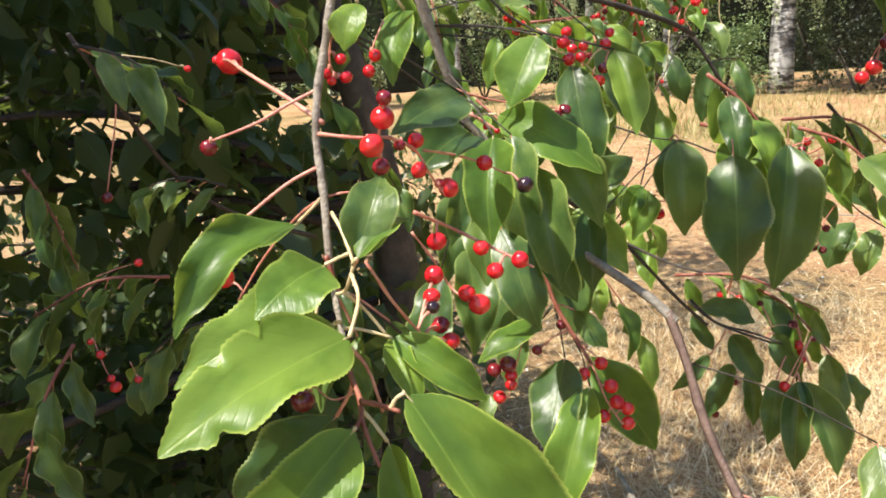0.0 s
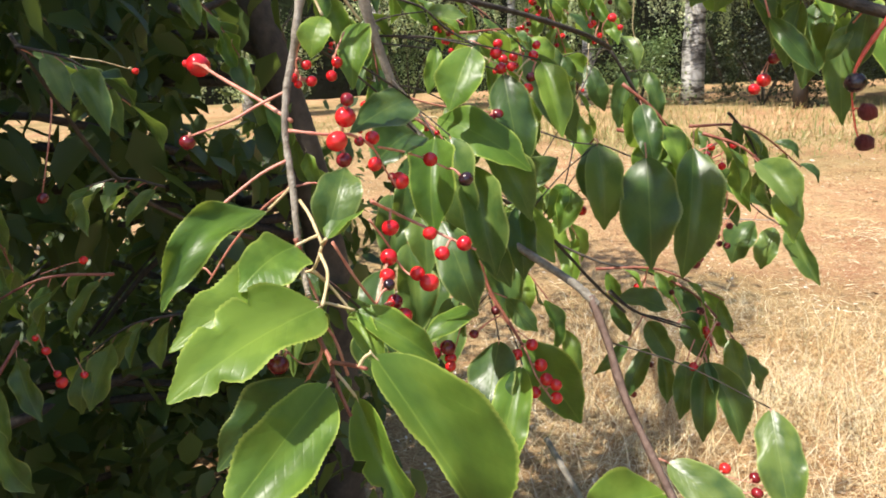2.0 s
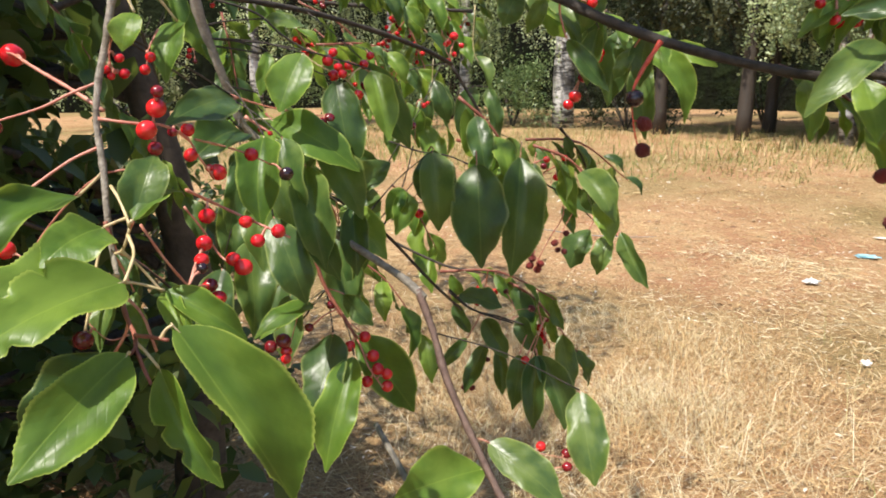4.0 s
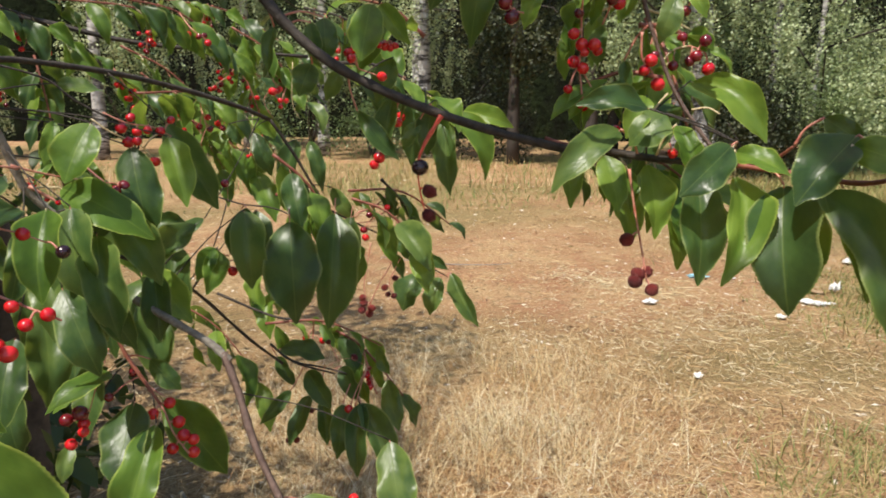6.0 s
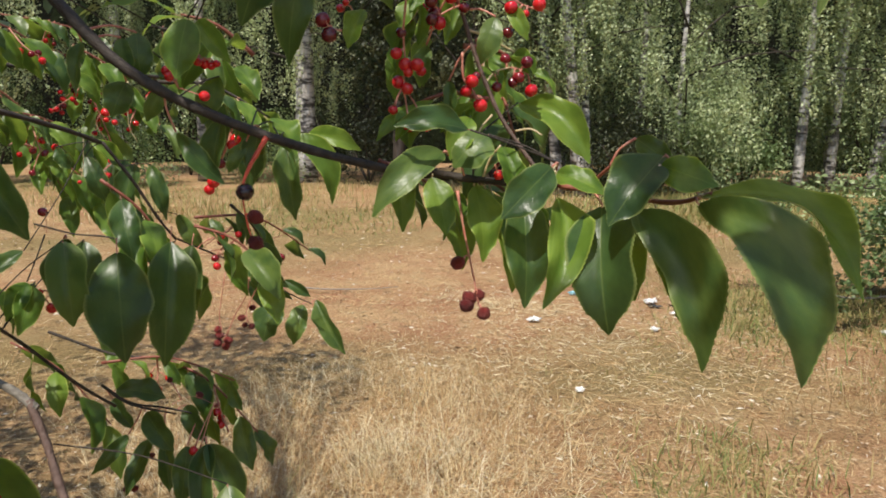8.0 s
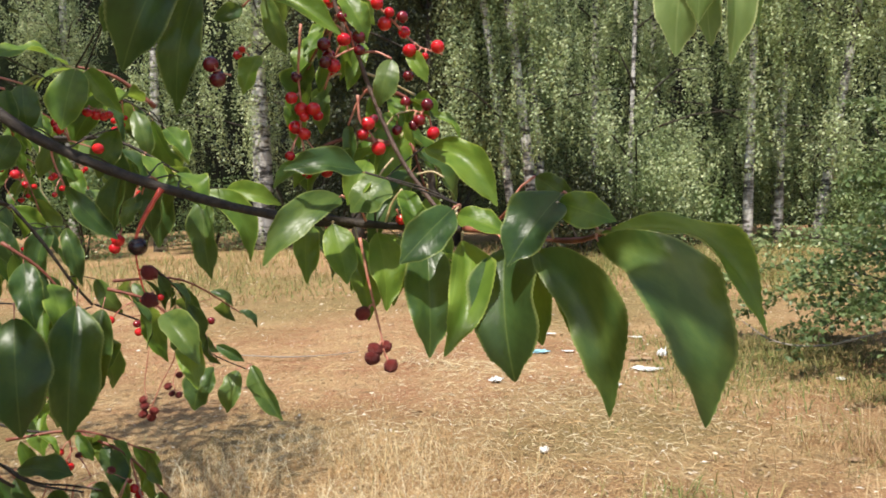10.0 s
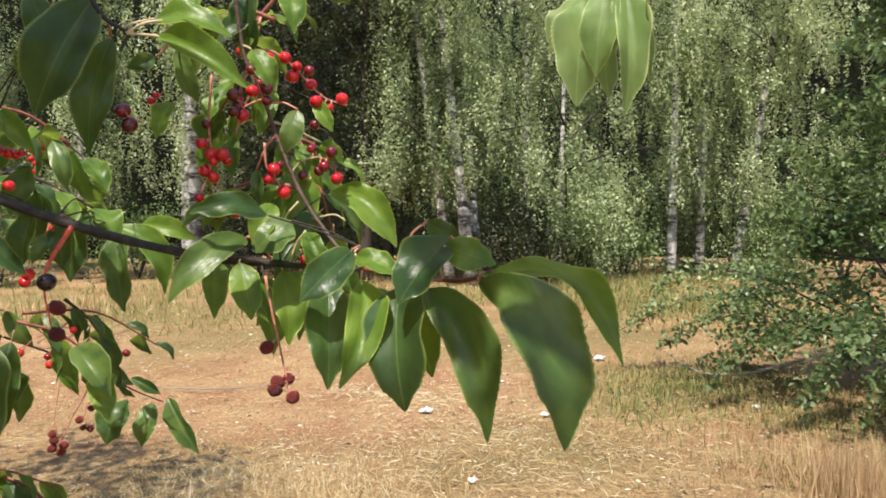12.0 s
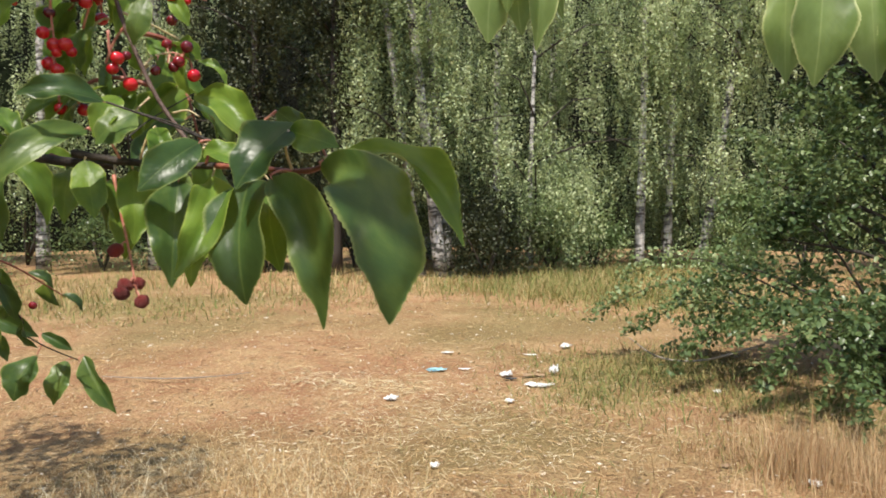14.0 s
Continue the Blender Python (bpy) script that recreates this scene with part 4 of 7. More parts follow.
def canopy():
    """Unseen crown leaves added overhead and to the left, which shade the branches below from sun and sky."""
    rng = np.random.default_rng(91)
    n = 6400
    x, y, up = rng.uniform(-1.8, 0.8, n), rng.uniform(0.15, 1.6, n), rng.uniform(0.6, 1.5, n)
    gap = np.array([noise.noise((a * 4.0, b * 4.0, 2)) for a, b in zip(x, y)])
    fine = np.array([noise.noise((a * 11.0, b * 11.0, 4)) for a, b in zip(x, y)])
    keep = np.where(x < -0.19, gap > -0.45, np.where(x < -0.1, gap > 0.32, fine > 0.5)) & ((y > 0.44) | (x < -0.19)) & (((x - 0.05) / 0.1) ** 2 + ((y - 0.41) / 0.07) ** 2 > 1)
    x, y, up = x[keep], y[keep], up[keep]
    x3, y3, up3 = rng.uniform(-2.2, -0.5, 4600), rng.uniform(-0.9, 1.2, 4600), rng.uniform(0.6, 1.6, 4600)
    ragged = np.array([noise.noise((a * 2.2, b * 2.2, 8)) for a, b in zip(x3, y3)])
    inside = ((x3 + 1.15) / 0.95) ** 2 + ((y3 - 0.35) / 1.1) ** 2 < 1 + 0.9 * ragged
    x, y, up = np.concatenate([x, x3[inside]]), np.concatenate([y, y3[inside]]), np.concatenate([up, up3[inside]])
    # Small clumps set sunward of chosen leaves to put them in shade.
    for cx, cy, count, wide in ((0.305, 0.315, 16, 0.02), (0.376, 0.085, 15, 0.034), (0.185, 0.475, 22, 0.03)):
        x = np.concatenate([x, cx + rng.normal(0, wide, count)])
        y = np.concatenate([y, cy + rng.normal(0, wide, count)])
        up = np.concatenate([up, rng.uniform(0.6, 0.95, count)])
    p = np.stack([x + up * SUN.x / SUN.z, y + up * SUN.y / SUN.z, 1.45 + up], -1)
    # Leaf masses added out of view on the left to cut the sky light.
    for centre, reach, count in (((-1.3, 0.55, 1.35), (0.75, 0.95, 1.05), 3000), ((-0.78, -0.2, 1.3), (0.42, 0.55, 0.6), 800)):
        ball = rng.normal(0, 1, (count, 3))
        ball *= (rng.random(count) ** 0.4 / np.linalg.norm(ball, axis=1))[:, None]
        ball *= 1 + 0.3 * np.array([noise.noise(Vector(q) * 2.5) for q in ball])[:, None]
        side = np.array(centre) + ball * reach
        p = np.concatenate([p, side[side[:, 0] < -0.66 * np.maximum(side[:, 1], 0) - 0.22]])
    n = len(p)
    size = rng.uniform(0.06, 0.10, n)
    crown = new("crown", scattered("cherry_shade_leaves", SMALL_LEAF_V, SMALL_LEAF_F, turned(rng, n, p, size, size * 0.55, 0.45, 0.5), LEAF_MANY))
    tagged(place_under(crown, TREE, TO_TREE), "unseen crown leaves added over the cherry branches to shade them", kind="stuff")
    for k in range(14):
        a, b = p[rng.integers(n)], np.array((-0.3, 1.65, 2.6))
        v, f = tube([(*b, 0.02), (*((a + b) / 2 + (0, 0, 0.15)), 0.011), (*a, 0.003)], 6, 4)
        place_under(new("limb", mesh_of("cherry_limb", v, f, BARK_DARK)), TREE, TO_TREE)


canopy()


def hedge_behind():
    """Shaded growth that closes the view behind the cherry tree."""
    rng = np.random.default_rng(78)
    for x, y, w, h in [(-1.25, 2.45, 0.75, 0.9), (-0.75, 2.9, 0.6, 0.8), (-1.7, 4.6, 1.0, 0.8), (-3.9, 4.2, 1.5, 3.4), (-2.6, 2.6, 1.1, 3.0), (-0.75, 5.4, 0.8, 1.0), (-4.6, 1.8, 1.4, 3.2)]:
        root = tagged(new("cherry_shrub"), "dense dark green cherry shrub in the shade behind the tree", "shrub", "shrubs behind the cherry tree")
        root.location = (x, y, ground_height(x, y) - 0.03)
        n = int(1100 * h)
        a, q, s = rng.uniform(0, 2 * np.pi, n), rng.random(n) ** 0.5, rng.random(n)
        rad = w * q * (1 + 0.25 * np.sin(3 * a + x) + 0.2 * np.sin(7 * a + 5 * s)) * np.sqrt(np.clip(1.05 - (s - 0.35) ** 2 * 1.6, 0.05, 1))
        p = np.stack([np.cos(a) * rad, np.sin(a) * rad, 0.05 + s * h], -1)
        size = rng.uniform(0.06, 0.11, n)
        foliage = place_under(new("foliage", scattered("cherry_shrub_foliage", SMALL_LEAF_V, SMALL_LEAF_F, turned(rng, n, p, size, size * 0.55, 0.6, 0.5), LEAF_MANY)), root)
        tagged(foliage, kind="stuff")
        for b in rng.uniform(0, 6.28, 5):
            v, f = tube([(0, 0, 0, 0.03), (math.cos(b) * w * 0.3, math.sin(b) * w * 0.3, h * 0.5, 0.018), (math.cos(b) * w * 0.6, math.sin(b) * w * 0.6, h * 0.9, 0.006)], 6, 3)
            place_under(new("stem", mesh_of("shrub_stem", v, f, BARK_DARK)), root)


hedge_behind()


def leafy_twig(parent, start, end, count, size, berries=0, seed=0, fresh_lit=0.2):
    """A side twig with alternate drooping leaves and, if asked, strings of berries."""
    q = random.Random(seed)
    a, b = Vector(start), Vector(end)
    ahead = (b - a).normalized()
    sag = Vector((0, 0, 0.12 * (b - a).length))
    mid = (a + b) / 2 + sag
    twig(parent, BARK_RED if q.random() < 0.65 else BARK_DARK, (*a, 0.0016), (*mid, 0.0012), (*b, 0.0007))
    side = ahead.cross(Vector((0, 0, 1))).normalized()
    for k in range(count):
        s = (k + 0.6) / count
        at = a * (1 - s) ** 2 + (mid * 2 - (a + b) / 2) * 2 * s * (1 - s) + b * s * s
        hand = 1 if k % 2 else -1
        way = (ahead * q.uniform(0.2, 0.8) + side * hand * q.uniform(0.2, 0.8) + Vector((0, 0, -q.uniform(0.3, 1.1)))).normalized()
        long = size * q.uniform(0.7, 1.15)
        base = at + way * long * 0.16
        up = Vector((q.gauss(0, 0.4) - 0.2, q.gauss(0, 0.4) - 0.35, 0.9))
        leaf(parent, base, base + way * long, up, q.uniform(0.42, 0.56), q.choice((0.06, 0.1, 0.14)), q.choice((0.2, 0.35, 0.5)), q.randrange(4), q.random() < fresh_lit)
    for k in range(berries):
        s = q.uniform(0.2, 0.95)
        at = a * (1 - s) ** 2 + (mid * 2 - (a + b) / 2) * 2 * s * (1 - s) + b * s * s
        way = Vector((q.gauss(0, 0.5), q.gauss(0, 0.5), -0.8)).normalized()
        axis = [(*(at + way * d + Vector((0, 0, 0.01)) * (d > 0.03)), 0.0009) for d in (0.0, 0.03, 0.06)]
        fruit = []
        for _ in range(q.randrange(3, 8)):
            c = at + way * q.uniform(0.02, 0.065) + Vector((q.gauss(0, 0.008), q.gauss(0, 0.008), q.gauss(-0.004, 0.006)))
            fruit.append((*c, q.uniform(0.0033, 0.0045), "wine" if q.random() < 0.2 else "red"))
        cluster(parent, STALK_PINK, axis, fruit)


trunk_and_inner_foliage()


def far_bough():
    """An added bough, out of view on the field side of the tree, whose leaf clumps throw blotches of shade on the
    grass.
    """
    rng = np.random.default_rng(66)
    root = np.array((-0.42, 1.55, 3.2))
    places = []
    for x, y, z, wide, count in ((-0.53, 3.95, 4.5, 0.24, 170), (-0.45, 3.1, 4.6, 0.22, 170), (-0.21, 2.45, 4.5, 0.18, 120), (-0.73, 3.45, 4.7, 0.22, 150), (-0.29, 3.7, 4.4, 0.16, 100), (-0.85, 2.6, 4.7, 0.22, 150), (-0.05, 3.0, 4.5, 0.16, 90),
                                 (-1.75, 3.0, 4.3, 0.42, 520), (-2.3, 2.3, 4.2, 0.45, 480)):
        c = np.array((x, y, z))
        bend = (root + c) / 2 + (0, 0, 0.3)
        v, f = tube([(*root, 0.016), (*bend, 0.010), (*c, 0.003)], 6, 5, 0.05, 2)
        place_under(new("limb", mesh_of("cherry_limb", v, f, BARK_DARK)), TREE, TO_TREE)
        places.append(c + rng.normal(0, 1, (count, 3)) * (wide, wide, wide * 0.7))
    p = np.concatenate(places)
    n = len(p)
    size = rng.uniform(0.06, 0.10, n)
    leaves = new("outer_foliage", scattered("outer_foliage", SMALL_LEAF_V, SMALL_LEAF_F, turned(rng, n, p, size, size * 0.55, 0.45, 0.5), LEAF_MANY))
    tagged(place_under(leaves, TREE, TO_TREE), "unseen leaf clumps added over the field side to shade the grass", kind="stuff")


far_bough()

# ---- branches near the path ----

bough = branch("grey hanging twig with large bright leaves and ripe red berries", BARK_GREY, (-0.0175, 0.2578, 1.5733, 0.0018), (-0.0305, 0.2625, 1.5287, 0.0018), (-0.0349, 0.2605, 1.5085, 0.0016), (-0.0396, 0.2568, 1.4898, 0.0015), (-0.0413, 0.2525, 1.4736, 0.0014), (-0.0399, 0.2471, 1.4545, 0.0014), (-0.0393, 0.2403, 1.4368, 0.0012), (-0.0374, 0.2327, 1.4207, 0.0011), (-0.0349, 0.2255, 1.4088, 0.0010))
twig(bough, BARK_RED, (-0.0353, 0.2259, 1.4098, 0.0010), (-0.0325, 0.2143, 1.4032, 0.0010), (-0.0285, 0.2037, 1.3981, 0.0009), (-0.0275, 0.1954, 1.3961, 0.0008))
twig(bough, BARK_RED, (-0.0275, 0.1954, 1.3961, 0.0008), (-0.0297, 0.1900, 1.3949, 0.0007), (-0.0328, 0.1844, 1.3939, 0.0006))
twig(bough, BARK_RED, (-0.0282, 0.2012, 1.3989, 0.0009), (-0.0214, 0.1975, 1.3988, 0.0008), (-0.0158, 0.1934, 1.3986, 0.0007))
twig(bough, BARK_RED, (-0.0275, 0.1954, 1.3961, 0.0008), (-0.0253, 0.1908, 1.3913, 0.0007), (-0.0222, 0.1856, 1.3855, 0.0006))
twig(bough, BARK_RED, (-0.0399, 0.2377, 1.4355, 0.0010), (-0.0384, 0.2363, 1.4297, 0.0010), (-0.0377, 0.2347, 1.4241, 0.0010))
twig(bough, STALK_GREEN, (-0.0292, 0.2265, 1.4350, 0.0006), (-0.0332, 0.2295, 1.4255, 0.0006), (-0.0378, 0.2343, 1.4226, 0.0006))
twig(bough, STALK_GREEN, (-0.0292, 0.2265, 1.4350, 0.0006), (-0.0332, 0.2364, 1.4434, 0.0007), (-0.0375, 0.2452, 1.4487, 0.0007))
twig(bough, STALK_GREEN, (-0.0406, 0.2319, 1.4302, 0.0006), (-0.0431, 0.2285, 1.4205, 0.0006), (-0.0474, 0.2152, 1.3979, 0.0006))
leaf(bough, (-0.0305, 0.1998, 1.4199), (-0.0706, 0.1543, 1.4118), (0.350, -0.535, 0.769), 0.54, 0.06, 0.25, 8, fresh_lit=True, ragged=0.35, stem=(-0.0305, 0.2275, 1.4315), bow=-0.03)
leaf(bough, (-0.0376, 0.2197, 1.4173), (-0.0778, 0.1873, 1.4146), (0.235, -0.420, 0.877), 0.53, 0.14, 0.35, 1, fresh_lit=True, stem=(-0.0362, 0.2291, 1.4145))
leaf(bough, (-0.0390, 0.2252, 1.4354), (-0.0568, 0.2019, 1.4275), (0.243, -0.474, 0.846), 0.92, 0.10, 0.35, 4, fresh_lit=True, stem=(-0.0305, 0.2299, 1.4379))
leaf(bough, (-0.0514, 0.2491, 1.4441), (-0.0863, 0.2141, 1.4179), (0.280, -0.706, 0.650), 0.38, 0.14, 0.2, 3, stem=(-0.0399, 0.2471, 1.4545), fresh_lit=True, bow=-0.16)
leaf(bough, (-0.0687, 0.2427, 1.4473), (-0.0883, 0.2233, 1.4195), (0.261, -0.867, 0.423), 0.30, 0.10, 0.35, 8, stem=(-0.0407, 0.2499, 1.4642))
leaf(bough, (-0.0291, 0.1851, 1.3974), (-0.0605, 0.1493, 1.3734), (0.339, -0.544, 0.767), 0.54, 0.06, 0.3, 6, fresh_lit=True, stem=(-0.0317, 0.1863, 1.3942), bow=0.03)
leaf(bough, (-0.0127, 0.1941, 1.4018), (0.0265, 0.1883, 1.3264), (-0.070, -0.733, 0.676), 0.4, 0.07, 0.25, 2, fresh_lit=True, stem=(-0.0185, 0.1954, 1.3987), bow=0.10)
leaf(bough, (-0.0199, 0.1962, 1.3858), (-0.0004, 0.1760, 1.3454), (-0.420, -0.550, 0.720), 0.36, 0.06, 0.5, 8, fresh_lit=True, ragged=0.40, stem=(-0.0278, 0.1995, 1.3968))
leaf(bough, (-0.0388, 0.2118, 1.3877), (-0.0704, 0.1934, 1.3657), (-0.053, -0.726, 0.686), 0.51, 0.06, 0.50, 1, stem=(-0.0311, 0.2104, 1.4014))
leaf(bough, (-0.0273, 0.2235, 1.4382), (-0.0187, 0.2385, 1.4620), (0.064, -0.923, 0.378), 0.73, 0.10, 0.50, 0, stem=(-0.0292, 0.2265, 1.4350))
leaf(bough, (-0.0268, 0.2195, 1.4391), (-0.0090, 0.2348, 1.4472), (-0.642, -0.710, 0.288), 0.65, 0.12, 0.20, 4, fresh_lit=True, stem=(-0.0292, 0.2265, 1.4350))
leaf(bough, (-0.0237, 0.2591, 1.5171), (-0.0289, 0.2526, 1.5020), (-0.194, -0.873, 0.447), 0.89, 0.14, 0.35, 6, fresh_lit=True, stem=(-0.0305, 0.2625, 1.5287))
leaf(bough, (-0.0088, 0.2798, 1.5149), (-0.0142, 0.2611, 1.4898), (-0.260, -0.867, 0.424), 0.56, 0.14, 0.35, 2, fresh_lit=True, stem=(-0.0288, 0.2621, 1.5347))
leaf(bough, (0.0123, 0.3188, 1.4810), (-0.0149, 0.2690, 1.4728), (0.033, -0.949, 0.312), 0.43, 0.06, 0.20, 2, stem=(-0.0343, 0.2610, 1.5115))
leaf(bough, (0.0157, 0.3366, 1.4626), (-0.0084, 0.3009, 1.4517), (-0.104, -0.875, 0.473), 0.66, 0.10, 0.50, 6, stem=(-0.0343, 0.2610, 1.5115))
leaf(bough, (-0.0185, 0.2308, 1.4062), (0.0121, 0.2234, 1.3849), (-0.015, -0.730, 0.683), 0.44, 0.10, 0.35, 8, fresh_lit=True, stem=(-0.0358, 0.2279, 1.4126))
leaf(bough, (-0.0206, 0.2365, 1.4039), (-0.0100, 0.2180, 1.3868), (0.099, -0.867, 0.489), 0.45, 0.14, 0.35, 8, fresh_lit=True, stem=(-0.0339, 0.2302, 1.4246))
leaf(bough, (-0.0091, 0.2556, 1.3891), (0.0042, 0.2435, 1.3713), (0.186, -0.939, 0.289), 0.45, 0.14, 0.20, 5, stem=(-0.0339, 0.2302, 1.4246))
leaf(bough, (-0.0238, 0.2209, 1.3840), (-0.0299, 0.2111, 1.3720), (0.051, -0.789, 0.612), 0.45, 0.06, 0.35, 2, stem=(-0.0349, 0.2255, 1.4088))
leaf(bough, (-0.0381, 0.2463, 1.4203), (-0.0312, 0.2386, 1.4033), (0.157, -0.875, 0.458), 0.50, 0.10, 0.50, 1, stem=(-0.0390, 0.2390, 1.4340))
leaf(bough, (-0.0364, 0.2601, 1.3902), (-0.0325, 0.2478, 1.3742), (0.130, -0.843, 0.522), 0.50, 0.06, 0.50, 4, stem=(-0.0390, 0.2390, 1.4340))
leaf(bough, (-0.0214, 0.2528, 1.4041), (-0.0136, 0.2538, 1.3898), (-0.151, -0.912, 0.381), 0.71, 0.06, 0.35, 7, stem=(-0.0377, 0.2347, 1.4241))
leaf(bough, (-0.0377, 0.2320, 1.4122), (-0.0441, 0.2160, 1.3882), (-0.341, -0.794, 0.504), 0.47, 0.06, 0.35, 2, stem=(-0.0367, 0.2303, 1.4164))
leaf(bough, (-0.0323, 0.2391, 1.4044), (-0.0297, 0.2307, 1.3923), (-0.363, -0.880, 0.307), 0.57, 0.10, 0.35, 1, stem=(-0.0378, 0.2343, 1.4226))
cluster(bough, STALK_PINK, [(-0.0393, 0.2449, 1.4757, 0.0007), (-0.0253, 0.2439, 1.4737, 0.0006), (-0.0158, 0.2521, 1.4721, 0.0006), (-0.0077, 0.2676, 1.4651, 0.0006), (-0.0037, 0.2727, 1.4563, 0.0005), (0.0022, 0.2804, 1.4450, 0.0005)], [(-0.0212, 0.2395, 1.4713, 0.0039, "red"), (-0.0175, 0.2475, 1.4795, 0.0038, "red"), (-0.0163, 0.2449, 1.4862, 0.0025, "wine"), (-0.0074, 0.2690, 1.4688, 0.0029, "red"), (-0.0129, 0.2567, 1.4689, 0.0020, "wine"), (-0.0193, 0.2466, 1.4632, 0.0029, "wine"), (-0.0070, 0.2696, 1.4576, 0.0030, "red"), (0.0038, 0.2824, 1.4478, 0.0039, "red"), (0.0002, 0.2805, 1.4501, 0.0018, "red")])
cluster(bough, STALK_PINK, [(-0.0048, 0.2767, 1.4639, 0.0006), (0.0060, 0.3020, 1.4582, 0.0006), (0.0169, 0.3092, 1.4536, 0.0005), (0.0292, 0.3138, 1.4469, 0.0004)], [(0.0200, 0.3061, 1.4531, 0.0033, "red"), (0.0369, 0.3070, 1.4424, 0.0036, "black")])
cluster(bough, STALK_PINK, [(-0.0096, 0.2623, 1.4431, 0.0008), (0.0038, 0.2818, 1.4316, 0.0007), (0.0189, 0.2749, 1.4245, 0.0006), (0.0344, 0.2663, 1.4178, 0.0005)], [(-0.0022, 0.2708, 1.4293, 0.0037, "red"), (0.0148, 0.2698, 1.4259, 0.0030, "red"), (0.0197, 0.2685, 1.4167, 0.0032, "red"), (0.0292, 0.2661, 1.4212, 0.0032, "red")])
cluster(bough, STALK_PINK, [(-0.0254, 0.2271, 1.4355, 0.0006), (-0.0179, 0.2323, 1.4190, 0.0006), (-0.0089, 0.2437, 1.4013, 0.0005), (0.0023, 0.2311, 1.3938, 0.0004)], [(-0.0040, 0.2617, 1.4186, 0.0035, "red"), (-0.0053, 0.2540, 1.4129, 0.0031, "red"), (-0.0050, 0.2486, 1.4105, 0.0024, "black"), (-0.0026, 0.2583, 1.3997, 0.0032, "wine"), (0.0008, 0.2524, 1.3953, 0.0033, "red"), (-0.0045, 0.2556, 1.4001, 0.0017, "red")])
cluster(bough, STALK_PINK, [(-0.0112, 0.2626, 1.4355, 0.0005), (-0.0041, 0.2680, 1.4230, 0.0005), (0.0023, 0.2696, 1.4104, 0.0005), (0.0103, 0.2595, 1.4065, 0.0004)], [(0.0081, 0.2637, 1.4098, 0.0032, "red"), (0.0124, 0.2574, 1.4073, 0.0040, "red")])
cluster(bough, STALK_PINK, [(-0.0270, 0.2630, 1.5156, 0.0005), (-0.0338, 0.2627, 1.5066, 0.0004), (-0.0353, 0.2627, 1.4980, 0.0004), (-0.0332, 0.2628, 1.4931, 0.0003)], [(-0.0314, 0.2619, 1.4995, 0.0020, "red"), (-0.0301, 0.2625, 1.4932, 0.0022, "red"), (-0.0370, 0.2627, 1.4948, 0.0018, "red"), (-0.0353, 0.2625, 1.4922, 0.0016, "red")])
cluster(bough, STALK_PINK, [(-0.0157, 0.2683, 1.5115, 0.0004), (-0.0199, 0.2640, 1.5029, 0.0003), (-0.0214, 0.2639, 1.4947, 0.0002)], [(-0.0220, 0.2635, 1.4947, 0.0021, "red"), (-0.0194, 0.2643, 1.4999, 0.0021, "red")])
cluster(bough, STALK_PINK, [(-0.0393, 0.2579, 1.4901, 0.0006), (-0.0510, 0.2558, 1.4851, 0.0006), (-0.0610, 0.2534, 1.4801, 0.0005), (-0.0762, 0.2490, 1.4753, 0.0004)], [(-0.0781, 0.2511, 1.4728, 0.0029, "wine")])
cluster(bough, STALK_PINK, [(-0.0385, 0.2533, 1.4786, 0.0009), (-0.0505, 0.2645, 1.4861, 0.0009), (-0.0645, 0.2779, 1.4937, 0.0008), (-0.0733, 0.2861, 1.4988, 0.0007)], [(-0.0806, 0.3018, 1.5011, 0.0050, "red"), (-0.0860, 0.3030, 1.5020, 0.0017, "red")])
cluster(bough, STALK_PINK, [(-0.0408, 0.2498, 1.4535, 0.0006), (-0.0544, 0.2636, 1.4430, 0.0005), (-0.0711, 0.2761, 1.4253, 0.0005), (-0.0846, 0.2818, 1.4071, 0.0004)], [(-0.0900, 0.2842, 1.4160, 0.0040, "red")])
cluster(bough, STALK_PINK, [(-0.0401, 0.2499, 1.4534, 0.0005), (-0.0313, 0.2512, 1.4542, 0.0004), (-0.0259, 0.2511, 1.4508, 0.0003)], [])
cluster(bough, STALK_PINK, [(-0.0321, 0.2161, 1.3942, 0.0004), (-0.0395, 0.2146, 1.3935, 0.0003), (-0.0472, 0.2174, 1.4008, 0.0002)], [(-0.0476, 0.2108, 1.3955, 0.0037, "wine")])

bough = branch("grey and brown cherry twig with dark leaves and shaded berries", BARK_GREY, (-0.0117, 0.3846, 1.6094, 0.0035), (-0.0053, 0.4042, 1.5380, 0.0033), (0.0018, 0.4119, 1.5093, 0.0030), (0.0097, 0.4176, 1.4846, 0.0028), (0.0172, 0.4219, 1.4617, 0.0025), (0.0329, 0.4250, 1.4434, 0.0023))
twig(bough, BARK_DARK, (0.0329, 0.4250, 1.4434, 0.0017), (0.0548, 0.4530, 1.4158, 0.0016), (0.0970, 0.4761, 1.3908, 0.0015), (0.1274, 0.4978, 1.3623, 0.0014), (0.1680, 0.5081, 1.3156, 0.0013), (0.1997, 0.5226, 1.2831, 0.0012))
twig(bough, BARK_DARK, (0.1934, 0.5417, 1.2972, 0.0011), (0.2123, 0.5304, 1.2798, 0.0010), (0.2469, 0.5147, 1.2681, 0.0008))
leaf(bough, (0.0286, 0.3663, 1.4560), (0.0229, 0.3363, 1.4086), (-0.346, -0.774, 0.530), 0.59, 0.10, 0.50, 4, fresh_lit=True, stem=(0.0084, 0.4168, 1.4885))
